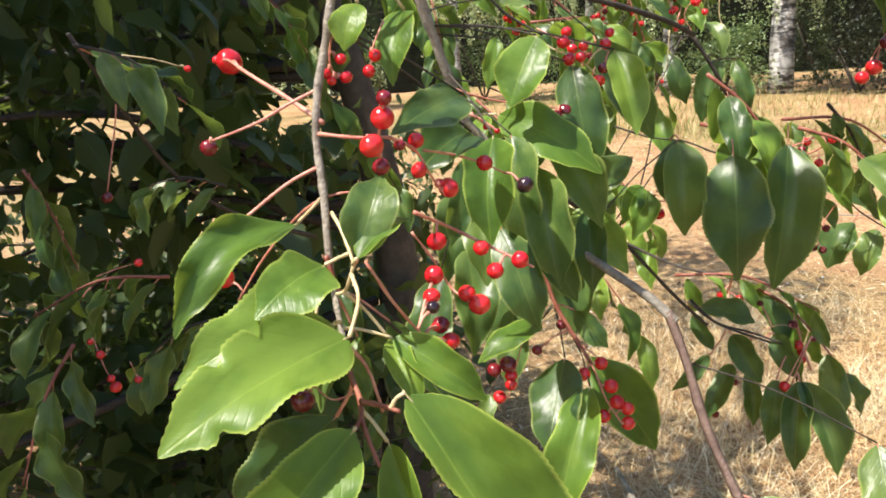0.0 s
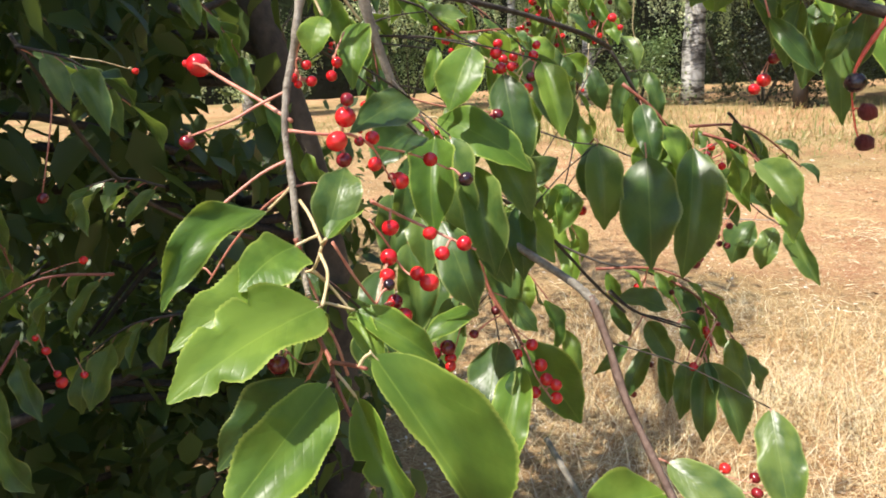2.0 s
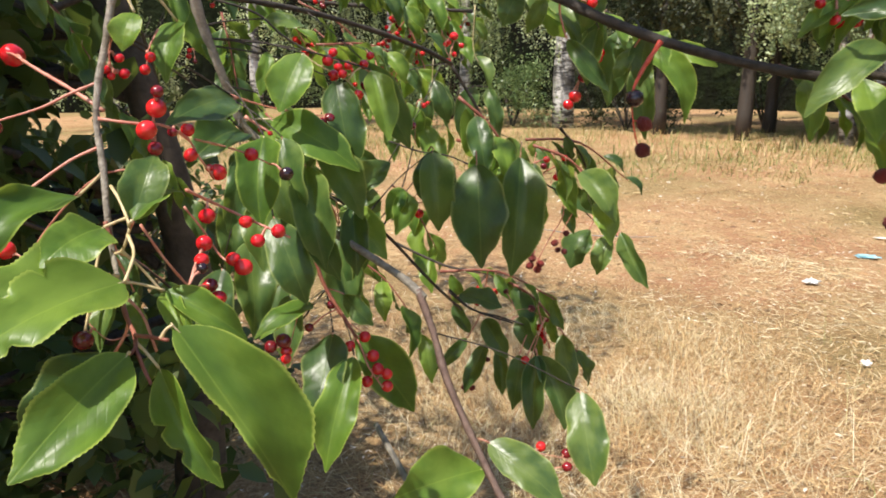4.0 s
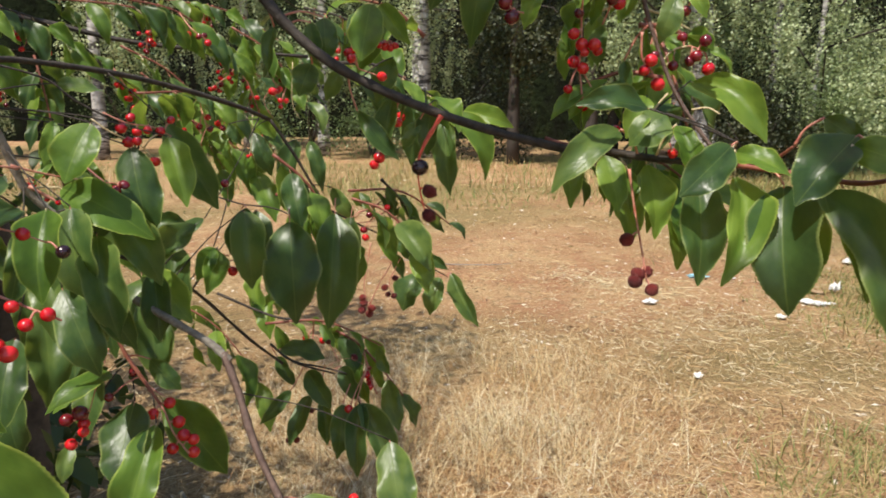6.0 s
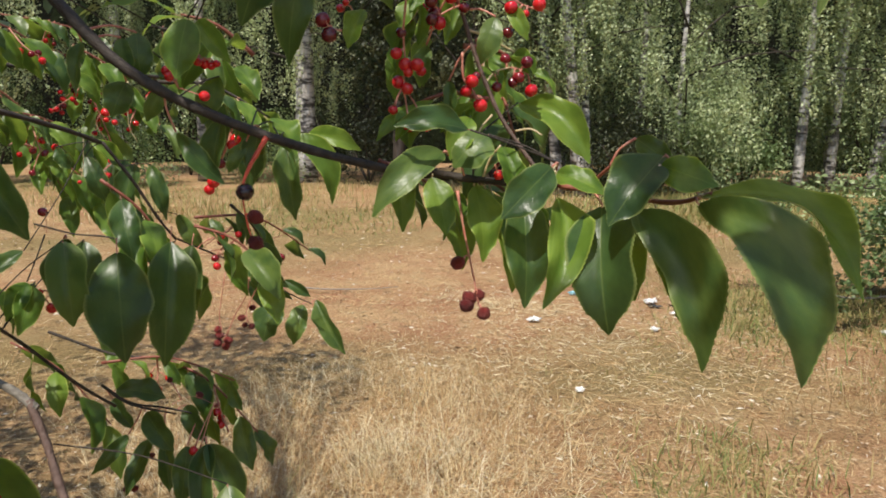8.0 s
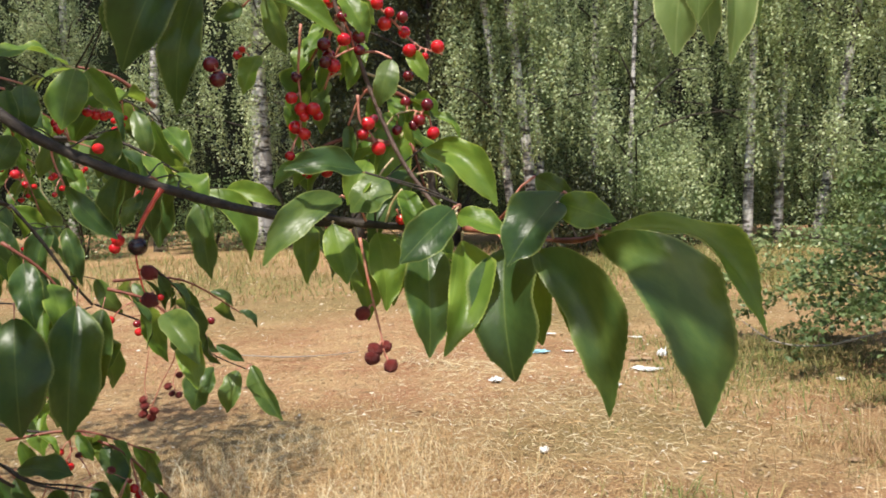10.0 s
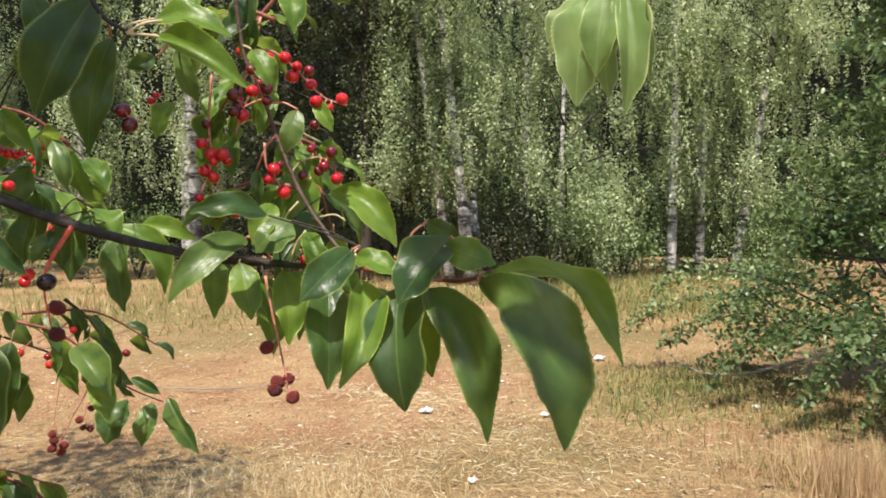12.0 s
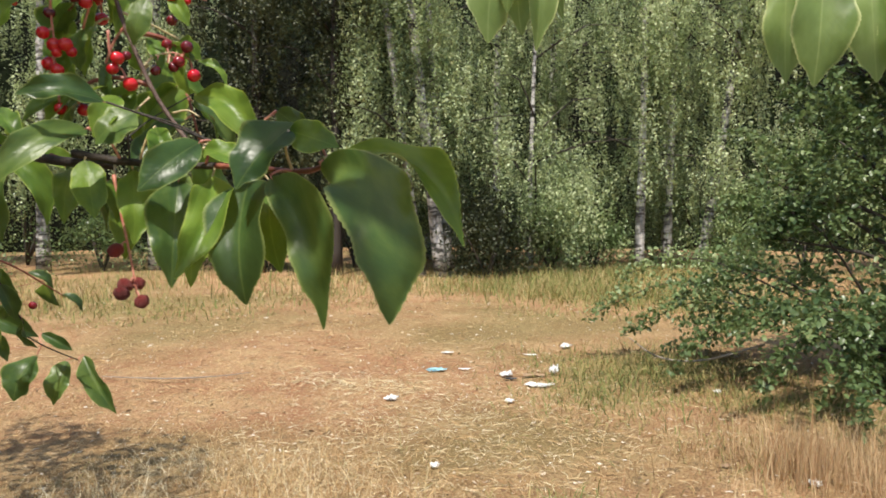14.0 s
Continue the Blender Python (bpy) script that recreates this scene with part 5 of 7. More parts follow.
leaf(bough, (0.0558, 0.3961, 1.5039), (0.0392, 0.3811, 1.4697), (-0.284, -0.820, 0.497), 0.81, 0.06, 0.30, 6, fresh_lit=True, stem=(0.0005, 0.4109, 1.5134))
leaf(bough, (0.0361, 0.4084, 1.5053), (0.0291, 0.3970, 1.4787), (0.065, -0.924, 0.377), 0.42, 0.10, 0.20, 6, fresh_lit=True, stem=(0.0005, 0.4109, 1.5134))
leaf(bough, (0.0369, 0.4167, 1.4625), (0.0864, 0.3790, 1.4336), (-0.268, -0.783, 0.561), 0.51, 0.14, 0.20, 0, fresh_lit=True, stem=(0.0172, 0.4219, 1.4617))
leaf(bough, (0.0796, 0.4224, 1.4868), (0.0873, 0.4067, 1.4274), (-0.237, -0.946, 0.219), 0.55, 0.10, 0.20, 7, stem=(0.0018, 0.4119, 1.5093))
leaf(bough, (0.0543, 0.3909, 1.4347), (0.0611, 0.3660, 1.3738), (-0.307, -0.893, 0.331), 0.49, 0.10, 0.50, 4, stem=(0.0302, 0.4245, 1.4464))
leaf(bough, (0.0893, 0.4299, 1.4013), (0.0881, 0.4102, 1.3551), (-0.128, -0.911, 0.392), 0.50, 0.06, 0.50, 0, stem=(0.0678, 0.4611, 1.4074))
leaf(bough, (0.1028, 0.4175, 1.4935), (0.1090, 0.3928, 1.4499), (-0.198, -0.865, 0.462), 0.50, 0.06, 0.35, 4, fresh_lit=True, stem=(0.0005, 0.4109, 1.5134))
leaf(bough, (0.1206, 0.4486, 1.4283), (0.0885, 0.4465, 1.4050), (-0.264, -0.858, 0.440), 0.57, 0.10, 0.50, 5, stem=(0.0970, 0.4761, 1.3908))
leaf(bough, (0.1488, 0.5293, 1.3939), (0.1364, 0.5233, 1.3690), (-0.575, -0.683, 0.451), 0.67, 0.06, 0.35, 5, stem=(0.1219, 0.4949, 1.3681))
leaf(bough, (0.1910, 0.5629, 1.4185), (0.1863, 0.5463, 1.3648), (-0.161, -0.939, 0.305), 0.63, 0.10, 0.35, 6, stem=(0.1219, 0.4949, 1.3681))
leaf(bough, (0.0368, 0.4419, 1.4427), (0.0213, 0.4270, 1.3894), (-0.339, -0.876, 0.344), 0.75, 0.06, 0.50, 4, stem=(0.0363, 0.4297, 1.4388))
leaf(bough, (0.0927, 0.4863, 1.4261), (0.1185, 0.4798, 1.4258), (-0.235, -0.943, 0.237), 0.70, 0.06, 0.50, 6, stem=(0.0754, 0.4649, 1.4034))
leaf(bough, (0.0395, 0.4751, 1.5295), (0.0681, 0.4704, 1.5242), (-0.078, -0.916, 0.395), 0.55, 0.06, 0.20, 5, stem=(-0.0018, 0.4089, 1.5207))
leaf(bough, (0.0147, 0.3916, 1.4422), (0.0045, 0.3784, 1.3978), (0.168, -0.955, 0.245), 0.40, 0.14, 0.20, 7, stem=(0.0155, 0.4213, 1.4652))
leaf(bough, (0.0482, 0.4564, 1.4688), (0.0599, 0.4466, 1.4343), (0.040, -0.958, 0.285), 0.51, 0.06, 0.20, 5, stem=(0.0097, 0.4176, 1.4846))
cluster(bough, STALK_PINK, [(0.0114, 0.3993, 1.4797, 0.0007), (0.0258, 0.4050, 1.4743, 0.0006), (0.0417, 0.4101, 1.4699, 0.0005), (0.0704, 0.4126, 1.4648, 0.0004)], [(0.0736, 0.4133, 1.4626, 0.0045, "wine"), (0.0681, 0.4087, 1.4612, 0.0032, "wine")])
cluster(bough, STALK_PINK, [(0.0149, 0.3991, 1.4774, 0.0007), (0.0042, 0.3895, 1.4801, 0.0006), (-0.0084, 0.3791, 1.4757, 0.0004)], [(-0.0084, 0.3788, 1.4752, 0.0026, "red")])
cluster(bough, STALK_GREEN, [(0.0576, 0.4261, 1.5061, 0.0006), (0.0683, 0.4245, 1.4978, 0.0005), (0.0852, 0.4213, 1.4890, 0.0005), (0.0948, 0.4189, 1.4791, 0.0004)], [(0.0746, 0.4201, 1.5004, 0.0036, "red"), (0.0785, 0.4246, 1.4909, 0.0036, "red"), (0.0835, 0.4160, 1.4919, 0.0029, "red"), (0.0988, 0.4222, 1.4980, 0.0030, "red"), (0.0936, 0.4162, 1.4784, 0.0033, "red")])
cluster(bough, STALK_PINK, [(0.0193, 0.4081, 1.4659, 0.0012), (0.0314, 0.4066, 1.4575, 0.0009), (0.0359, 0.4058, 1.4541, 0.0007)], [(0.0284, 0.4092, 1.4574, 0.0016, "red"), (0.0344, 0.4058, 1.4552, 0.0016, "red")])
leaf(bough, (0.0665, 0.4141, 1.4496), (0.0911, 0.3964, 1.3979), (0.026, -0.942, 0.335), 0.51, 0.10, 0.50, 1, stem=(0.0302, 0.4245, 1.4464))
leaf(bough, (0.0489, 0.3874, 1.4053), (0.0710, 0.3698, 1.3641), (-0.110, -0.934, 0.340), 0.45, 0.14, 0.35, 7, stem=(0.0329, 0.4250, 1.4434))
leaf(bough, (0.0848, 0.4461, 1.3976), (0.1102, 0.4149, 1.3646), (-0.199, -0.784, 0.588), 0.55, 0.06, 0.35, 2, fresh_lit=True, stem=(0.0754, 0.4649, 1.4034))
leaf(bough, (0.0409, 0.3943, 1.4524), (0.0453, 0.3775, 1.3974), (-0.249, -0.931, 0.265), 0.62, 0.10, 0.50, 8, stem=(0.0119, 0.4192, 1.4766))
leaf(bough, (0.0328, 0.3867, 1.4035), (0.0490, 0.3651, 1.3519), (-0.109, -0.929, 0.354), 0.55, 0.14, 0.20, 0, stem=(0.0302, 0.4245, 1.4464))
leaf(bough, (0.1672, 0.5017, 1.4280), (0.1674, 0.4823, 1.3665), (-0.117, -0.947, 0.298), 0.55, 0.14, 0.50, 8, stem=(0.1076, 0.4839, 1.3822))
leaf(bough, (0.0288, 0.4487, 1.4195), (0.0248, 0.4127, 1.3623), (-0.244, -0.799, 0.438), 0.55, 0.08, 0.35, 3, stem=(0.0279, 0.4252, 1.4473))
leaf(bough, (0.0545, 0.4548, 1.4101), (0.0423, 0.4169, 1.3440), (-0.450, -0.808, 0.352), 0.50, 0.08, 0.35, 5, stem=(0.0377, 0.4226, 1.4402))
leaf(bough, (0.0164, 0.4673, 1.3703), (0.0165, 0.4302, 1.3100), (0.247, -0.865, 0.316), 0.50, 0.08, 0.35, 1, stem=(0.0277, 0.4243, 1.4440))
leaf(bough, (-0.0041, 0.4831, 1.3469), (-0.0168, 0.4475, 1.2891), (-0.244, -0.799, 0.438), 0.55, 0.08, 0.35, 7, stem=(0.0244, 0.4250, 1.4458))
leaf(bough, (0.0447, 0.4548, 1.3312), (0.0373, 0.4226, 1.2872), (-0.244, -0.799, 0.438), 0.50, 0.08, 0.35, 2, stem=(0.0565, 0.4364, 1.4196))
leaf(bough, (0.0641, 0.5275, 1.3686), (0.0613, 0.5045, 1.3152), (-0.486, -0.706, 0.395), 0.52, 0.08, 0.35, 4, stem=(0.0628, 0.5138, 1.4004))
leaf(bough, (0.0909, 0.5161, 1.3640), (0.0898, 0.4789, 1.3002), (-0.120, -0.870, 0.298), 0.50, 0.08, 0.35, 6, stem=(0.0799, 0.5061, 1.3959))
leaf(bough, (0.1102, 0.5118, 1.4047), (0.1050, 0.4838, 1.3385), (-0.244, -0.799, 0.438), 0.50, 0.08, 0.35, 4, stem=(0.0993, 0.4992, 1.4318))
leaf(bough, (0.0907, 0.5138, 1.3689), (0.0901, 0.4886, 1.3141), (-0.450, -0.808, 0.352), 0.52, 0.08, 0.35, 8, stem=(0.0865, 0.5005, 1.3954))
leaf(bough, (0.0079, 0.5169, 1.3977), (0.0013, 0.4816, 1.3427), (0.247, -0.865, 0.316), 0.52, 0.08, 0.35, 1, stem=(0.0167, 0.4827, 1.4269))
leaf(bough, (0.0417, 0.5213, 1.3460), (0.0295, 0.4864, 1.2907), (-0.244, -0.799, 0.438), 0.55, 0.08, 0.35, 6, stem=(0.0432, 0.4899, 1.3837))
leaf(bough, (-0.0143, 0.5050, 1.3100), (-0.0092, 0.4796, 1.2561), (-0.443, -0.783, 0.449), 0.52, 0.08, 0.35, 5, stem=(-0.0041, 0.4831, 1.3469))
leaf(bough, (0.1440, 0.5011, 1.3973), (0.1309, 0.4810, 1.3659), (0.037, -0.848, 0.529), 0.60, 0.14, 0.35, 3, fresh_lit=True, stem=(0.1169, 0.4915, 1.3732))
leaf(bough, (0.0634, 0.4550, 1.4570), (0.0538, 0.4455, 1.4203), (0.069, -0.970, 0.234), 0.60, 0.14, 0.35, 1, stem=(0.0395, 0.4345, 1.4341))

bough = branch("reddish side twig with glossy leaf and bunch of red berries", BARK_RED, (0.0594, 0.4180, 1.3706, 0.0015), (0.0651, 0.4136, 1.3498, 0.0013), (0.0757, 0.4074, 1.3292, 0.0012), (0.0848, 0.4018, 1.3124, 0.0010))
cluster(bough, STALK_PINK, [(0.0660, 0.4195, 1.3477, 0.0008), (0.0848, 0.4018, 1.3124, 0.0007), (0.0910, 0.3916, 1.2944, 0.0006), (0.0990, 0.3828, 1.2815, 0.0005)], [(0.0908, 0.4026, 1.3123, 0.0039, "red"), (0.0790, 0.3955, 1.3093, 0.0038, "red"), (0.0953, 0.3966, 1.2998, 0.0042, "red"), (0.0974, 0.3901, 1.2924, 0.0042, "red"), (0.1033, 0.3890, 1.2884, 0.0039, "red"), (0.0895, 0.3897, 1.2841, 0.0039, "red"), (0.1026, 0.3848, 1.2810, 0.0039, "red")])
cluster(bough, STALK_PINK, [(0.0665, 0.4233, 1.3443, 0.0006), (0.0754, 0.4149, 1.3263, 0.0005), (0.0909, 0.4063, 1.3137, 0.0004)], [(0.0700, 0.4182, 1.3328, 0.0031, "wine"), (0.0533, 0.4097, 1.3205, 0.0031, "wine")])
cluster(bough, STALK_PINK, [(0.0559, 0.4222, 1.3511, 0.0005), (0.0451, 0.4135, 1.3252, 0.0004), (0.0338, 0.4002, 1.2941, 0.0003)], [(0.0367, 0.4072, 1.3058, 0.0038, "red"), (0.0284, 0.3974, 1.2969, 0.0038, "red"), (0.0352, 0.4063, 1.3138, 0.0052, "wine"), (0.0265, 0.4088, 1.3096, 0.0042, "wine"), (0.0361, 0.4031, 1.3020, 0.0035, "red")])
leaf(bough, (0.0681, 0.3996, 1.3173), (0.0506, 0.3591, 1.2786), (-0.319, -0.609, 0.726), 0.62, 0.02, 0.06, 1, stem=(0.0689, 0.4399, 1.3378))
leaf(bough, (0.0792, 0.3830, 1.3054), (0.0533, 0.3459, 1.2447), (-0.286, -0.756, 0.589), 0.44, 0.1, 0.4, 7, stem=(0.0802, 0.4333, 1.3167), fresh_lit=True)
leaf(bough, (0.0889, 0.4250, 1.3060), (0.1285, 0.4126, 1.2444), (-0.380, -0.520, 0.770), 0.56, 0.06, 0.25, 3, stem=(0.0773, 0.4064, 1.3262), fresh_lit=True)
leaf(bough, (0.0555, 0.4078, 1.3381), (0.0159, 0.3880, 1.3253), (-0.005, -0.534, 0.845), 0.46, 0.14, 0.20, 2, fresh_lit=True, stem=(0.0707, 0.4388, 1.3341))
leaf(bough, (0.0834, 0.4452, 1.3309), (0.1020, 0.4319, 1.3091), (-0.288, -0.906, 0.309), 0.61, 0.10, 0.20, 0, stem=(0.0689, 0.4399, 1.3378))
leaf(bough, (0.0474, 0.4153, 1.3334), (0.0195, 0.3982, 1.3205), (-0.028, -0.572, 0.820), 0.46, 0.14, 0.35, 0, fresh_lit=True, stem=(0.0689, 0.4399, 1.3378))
leaf(bough, (0.0249, 0.4485, 1.2731), (0.0189, 0.4359, 1.2519), (0.024, -0.862, 0.506), 0.60, 0.06, 0.35, 8, stem=(0.0689, 0.4399, 1.3378))

bough = branch("bare weathered grey-brown stem crossing below the berries", BARK_WEATHERED, (0.0744, 0.4209, 1.3843, 0.0028), (0.0932, 0.4112, 1.3715, 0.0028), (0.1179, 0.3981, 1.3543, 0.0027), (0.1272, 0.3894, 1.3455, 0.0029), (0.1310, 0.3862, 1.3428, 0.0020))
twig(bough, BARK_STEM, (0.1268, 0.3902, 1.3475, 0.0029), (0.1331, 0.3749, 1.3215, 0.0027), (0.1388, 0.3555, 1.2900, 0.0027), (0.1533, 0.3239, 1.2474, 0.0026), (0.1606, 0.3039, 1.2279, 0.0026), name="stem")
twig(bough, BARK_WEATHERED, (0.0902, 0.3646, 1.2644, 0.0021), (0.0953, 0.3516, 1.2549, 0.0022), (0.1016, 0.3363, 1.2430, 0.0022), (0.1084, 0.3176, 1.2273, 0.0023))
leaf(bough, (0.1520, 0.3250, 1.2429), (0.0914, 0.3133, 1.2400), (0.077, -0.591, 0.803), 0.66, 0.06, 0.35, 5, fresh_lit=True, stem=(0.1618, 0.3422, 1.2290))
leaf(bough, (0.1683, 0.3559, 1.2425), (0.2072, 0.3142, 1.2131), (-0.216, -0.690, 0.691), 0.51, 0.06, 0.20, 2, stem=(0.1553, 0.3571, 1.2474))
leaf(bough, (0.2403, 0.3652, 1.2671), (0.2355, 0.3274, 1.2141), (-0.484, -0.691, 0.537), 0.55, 0.06, 0.20, 7, stem=(0.1389, 0.4001, 1.3118))
cluster(bough, STALK_PINK, [(0.1996, 0.3473, 1.2067, 0.0005), (0.2057, 0.3515, 1.2170, 0.0004), (0.2306, 0.3452, 1.2238, 0.0003), (0.1963, 0.3627, 1.2293, 0.0003)], [(0.2100, 0.3625, 1.2301, 0.0036, "red"), (0.2255, 0.3528, 1.2274, 0.0036, "wine"), (0.2215, 0.3425, 1.2234, 0.0036, "wine"), (0.2341, 0.3427, 1.2245, 0.0025, "wine")])

bough = branch("dark thin arching branch with dull green leaves", BARK_DARK, (-0.0246, 0.4114, 1.5541, 0.0026), (-0.0130, 0.4535, 1.5431, 0.0025), (0.0145, 0.4945, 1.5450, 0.0024), (0.0730, 0.5330, 1.5394, 0.0023), (0.1278, 0.5673, 1.5288, 0.0023), (0.1852, 0.5973, 1.5128, 0.0022), (0.2215, 0.6294, 1.4998, 0.0021))
twig(bough, BARK_DARK, (0.2267, 0.6488, 1.4996, 0.0018), (0.2524, 0.6540, 1.4627, 0.0017), (0.2756, 0.6574, 1.4234, 0.0015), (0.2938, 0.6623, 1.3988, 0.0014))
twig(bough, BARK_DARK, (0.3004, 0.6810, 1.3961, 0.0012), (0.3492, 0.7153, 1.3702, 0.0011), (0.4109, 0.7408, 1.3372, 0.0009), (0.4586, 0.7696, 1.3018, 0.0008), (0.5088, 0.7967, 1.2720, 0.0007))
twig(bough, BARK_DARK, (0.1671, 0.6782, 1.4220, 0.0010), (0.2001, 0.6752, 1.4101, 0.0009), (0.2310, 0.6720, 1.4048, 0.0009), (0.2648, 0.6656, 1.3914, 0.0009), (0.2937, 0.6621, 1.3969, 0.0008))
twig(bough, BARK_RED, (0.3416, 0.7056, 1.3754, 0.0005), (0.3966, 0.7370, 1.3732, 0.0004), (0.4718, 0.7581, 1.3819, 0.0004))
twig(bough, BARK_RED, (0.3352, 0.6985, 1.3836, 0.0005), (0.3746, 0.7229, 1.3996, 0.0004), (0.4120, 0.7461, 1.4100, 0.0004))
twig(bough, BARK_RED, (0.3446, 0.7037, 1.3707, 0.0005), (0.3986, 0.7236, 1.3649, 0.0004), (0.4448, 0.7444, 1.3526, 0.0004))
twig(bough, BARK_DARK, (0.0025, 0.4544, 1.5410, 0.0009), (0.0325, 0.4585, 1.5318, 0.0008), (0.0487, 0.4618, 1.5181, 0.0008), (0.0696, 0.4639, 1.5055, 0.0007))
leaf(bough, (0.2031, 0.4934, 1.4175), (0.1989, 0.4668, 1.3363), (-0.270, -0.913, 0.306), 0.66, 0.08, 0.2, 5)
leaf(bough, (0.2482, 0.5101, 1.4198), (0.2312, 0.4827, 1.3225), (-0.268, -0.915, 0.301), 0.48, 0.1, 0.4, 4)
leaf(bough, (0.2744, 0.5420, 1.4103), (0.2590, 0.5241, 1.3374), (-0.547, -0.779, 0.307), 0.5, 0.06, 0.35, 6)
leaf(bough, (0.3027, 0.6833, 1.4212), (0.3227, 0.6663, 1.3865), (-0.555, -0.828, 0.085), 0.51, 0.14, 0.20, 6, stem=(0.2721, 0.6568, 1.4291))
leaf(bough, (0.3481, 0.7187, 1.4101), (0.3624, 0.7040, 1.3780), (-0.172, -0.922, 0.346), 0.44, 0.14, 0.20, 0, stem=(0.3617, 0.7148, 1.3946))
leaf(bough, (0.3839, 0.7399, 1.3574), (0.4344, 0.7006, 1.3231), (-0.443, -0.841, 0.311), 0.42, 0.14, 0.50, 8, stem=(0.3863, 0.7324, 1.3730))
leaf(bough, (0.4636, 0.7839, 1.3130), (0.4903, 0.7599, 1.2919), (-0.473, -0.817, 0.329), 0.42, 0.06, 0.50, 6, stem=(0.4586, 0.7696, 1.3018))
leaf(bough, (0.4532, 0.7720, 1.2890), (0.4246, 0.7651, 1.2404), (-0.716, -0.496, 0.492), 0.77, 0.14, 0.35, 5, stem=(0.4586, 0.7696, 1.3018))
leaf(bough, (0.4935, 0.7935, 1.2731), (0.4732, 0.7824, 1.2229), (-0.575, -0.719, 0.391), 0.63, 0.14, 0.35, 7, stem=(0.5004, 0.7922, 1.2769))
leaf(bough, (0.5187, 0.8035, 1.2740), (0.5392, 0.7591, 1.2033), (-0.748, -0.637, 0.184), 0.38, 0.06, 0.50, 4, stem=(0.5088, 0.7967, 1.2720))
leaf(bough, (0.4021, 0.7479, 1.3253), (0.4116, 0.7318, 1.2939), (-0.281, -0.887, 0.368), 0.51, 0.06, 0.35, 3, stem=(0.4109, 0.7408, 1.3372))
leaf(bough, (0.1713, 0.5131, 1.4288), (0.1641, 0.5012, 1.3804), (-0.411, -0.869, 0.275), 0.63, 0.06, 0.35, 5, stem=(0.1725, 0.5345, 1.4265))
leaf(bough, (0.1406, 0.4986, 1.4007), (0.1246, 0.4863, 1.3765), (-0.013, -0.887, 0.461), 0.60, 0.14, 0.35, 1, fresh_lit=True, stem=(0.1593, 0.5357, 1.4303))
leaf(bough, (0.2605, 0.6801, 1.4761), (0.2460, 0.6738, 1.4209), (-0.451, -0.866, 0.217), 0.53, 0.06, 0.50, 8, stem=(0.2397, 0.6515, 1.4813))
leaf(bough, (0.2760, 0.6752, 1.4748), (0.2853, 0.6609, 1.4183), (-0.165, -0.963, 0.216), 0.39, 0.14, 0.20, 5, stem=(0.2440, 0.6524, 1.4752))
leaf(bough, (0.1101, 0.4894, 1.5003), (0.1419, 0.4716, 1.4358), (-0.173, -0.968, 0.183), 0.46, 0.06, 0.50, 0, stem=(0.0730, 0.5330, 1.5394))
leaf(bough, (0.1488, 0.5980, 1.4089), (0.1206, 0.5962, 1.3913), (-0.242, -0.846, 0.476), 0.53, 0.06, 0.35, 0, stem=(0.2101, 0.6187, 1.5040))
leaf(bough, (0.2188, 0.6918, 1.4840), (0.2337, 0.6797, 1.4382), (-0.272, -0.948, 0.162), 0.50, 0.14, 0.20, 6, stem=(0.2267, 0.6488, 1.4996))
leaf(bough, (0.1909, 0.6779, 1.4935), (0.2013, 0.6723, 1.4728), (-0.439, -0.898, 0.025), 0.61, 0.06, 0.35, 1, stem=(0.2267, 0.6488, 1.4996))
cluster(bough, STALK_PINK, [(0.0659, 0.4642, 1.5095, 0.0005), (0.0814, 0.4628, 1.5022, 0.0005), (0.0975, 0.4609, 1.4994, 0.0004), (0.1095, 0.4591, 1.4931, 0.0003)], [(0.0831, 0.4569, 1.5063, 0.0032, "red"), (0.0866, 0.4573, 1.4962, 0.0032, "red"), (0.0940, 0.4601, 1.4973, 0.0029, "red"), (0.1101, 0.4601, 1.5043, 0.0029, "red"), (0.1052, 0.4562, 1.4836, 0.0032, "wine")])
cluster(bough, STALK_PINK, [(0.2324, 0.6676, 1.5288, 0.0004), (0.2264, 0.6695, 1.5171, 0.0003), (0.2348, 0.6673, 1.4994, 0.0002)], [(0.2345, 0.6640, 1.5276, 0.0043, "red"), (0.2413, 0.6601, 1.5183, 0.0027, "red")])
cluster(bough, STALK_PINK, [(0.1603, 0.5329, 1.4320, 0.0003), (0.1610, 0.5343, 1.4469, 0.0002)], [(0.1594, 0.5382, 1.4481, 0.0035, "wine")])
cluster(bough, STALK_PINK, [(0.1631, 0.5138, 1.4193, 0.0002), (0.1572, 0.5120, 1.3999, 0.0002), (0.1536, 0.5097, 1.3830, 0.0002)], [(0.1569, 0.5074, 1.3772, 0.0039, "red"), (0.1799, 0.5035, 1.3865, 0.0025, "wine"), (0.1742, 0.5016, 1.3821, 0.0025, "wine"), (0.1492, 0.5115, 1.3895, 0.0030, "red")])
cluster(bough, STALK_PINK, [(0.3902, 0.7210, 1.3430, 0.0007), (0.3896, 0.7203, 1.3194, 0.0007), (0.3775, 0.7307, 1.2906, 0.0007), (0.3677, 0.7389, 1.2631, 0.0007)], [(0.3618, 0.7447, 1.2637, 0.0046, "dry"), (0.3669, 0.7389, 1.2503, 0.0046, "dry"), (0.3694, 0.7369, 1.2580, 0.0048, "dry")])
cluster(bough, STALK_PINK, [(0.3706, 0.7403, 1.3429, 0.0005), (0.3629, 0.7451, 1.2905, 0.0005), (0.3643, 0.7427, 1.2720, 0.0005)], [(0.3606, 0.7463, 1.2707, 0.0042, "dry"), (0.3598, 0.7462, 1.2541, 0.0048, "dry")])
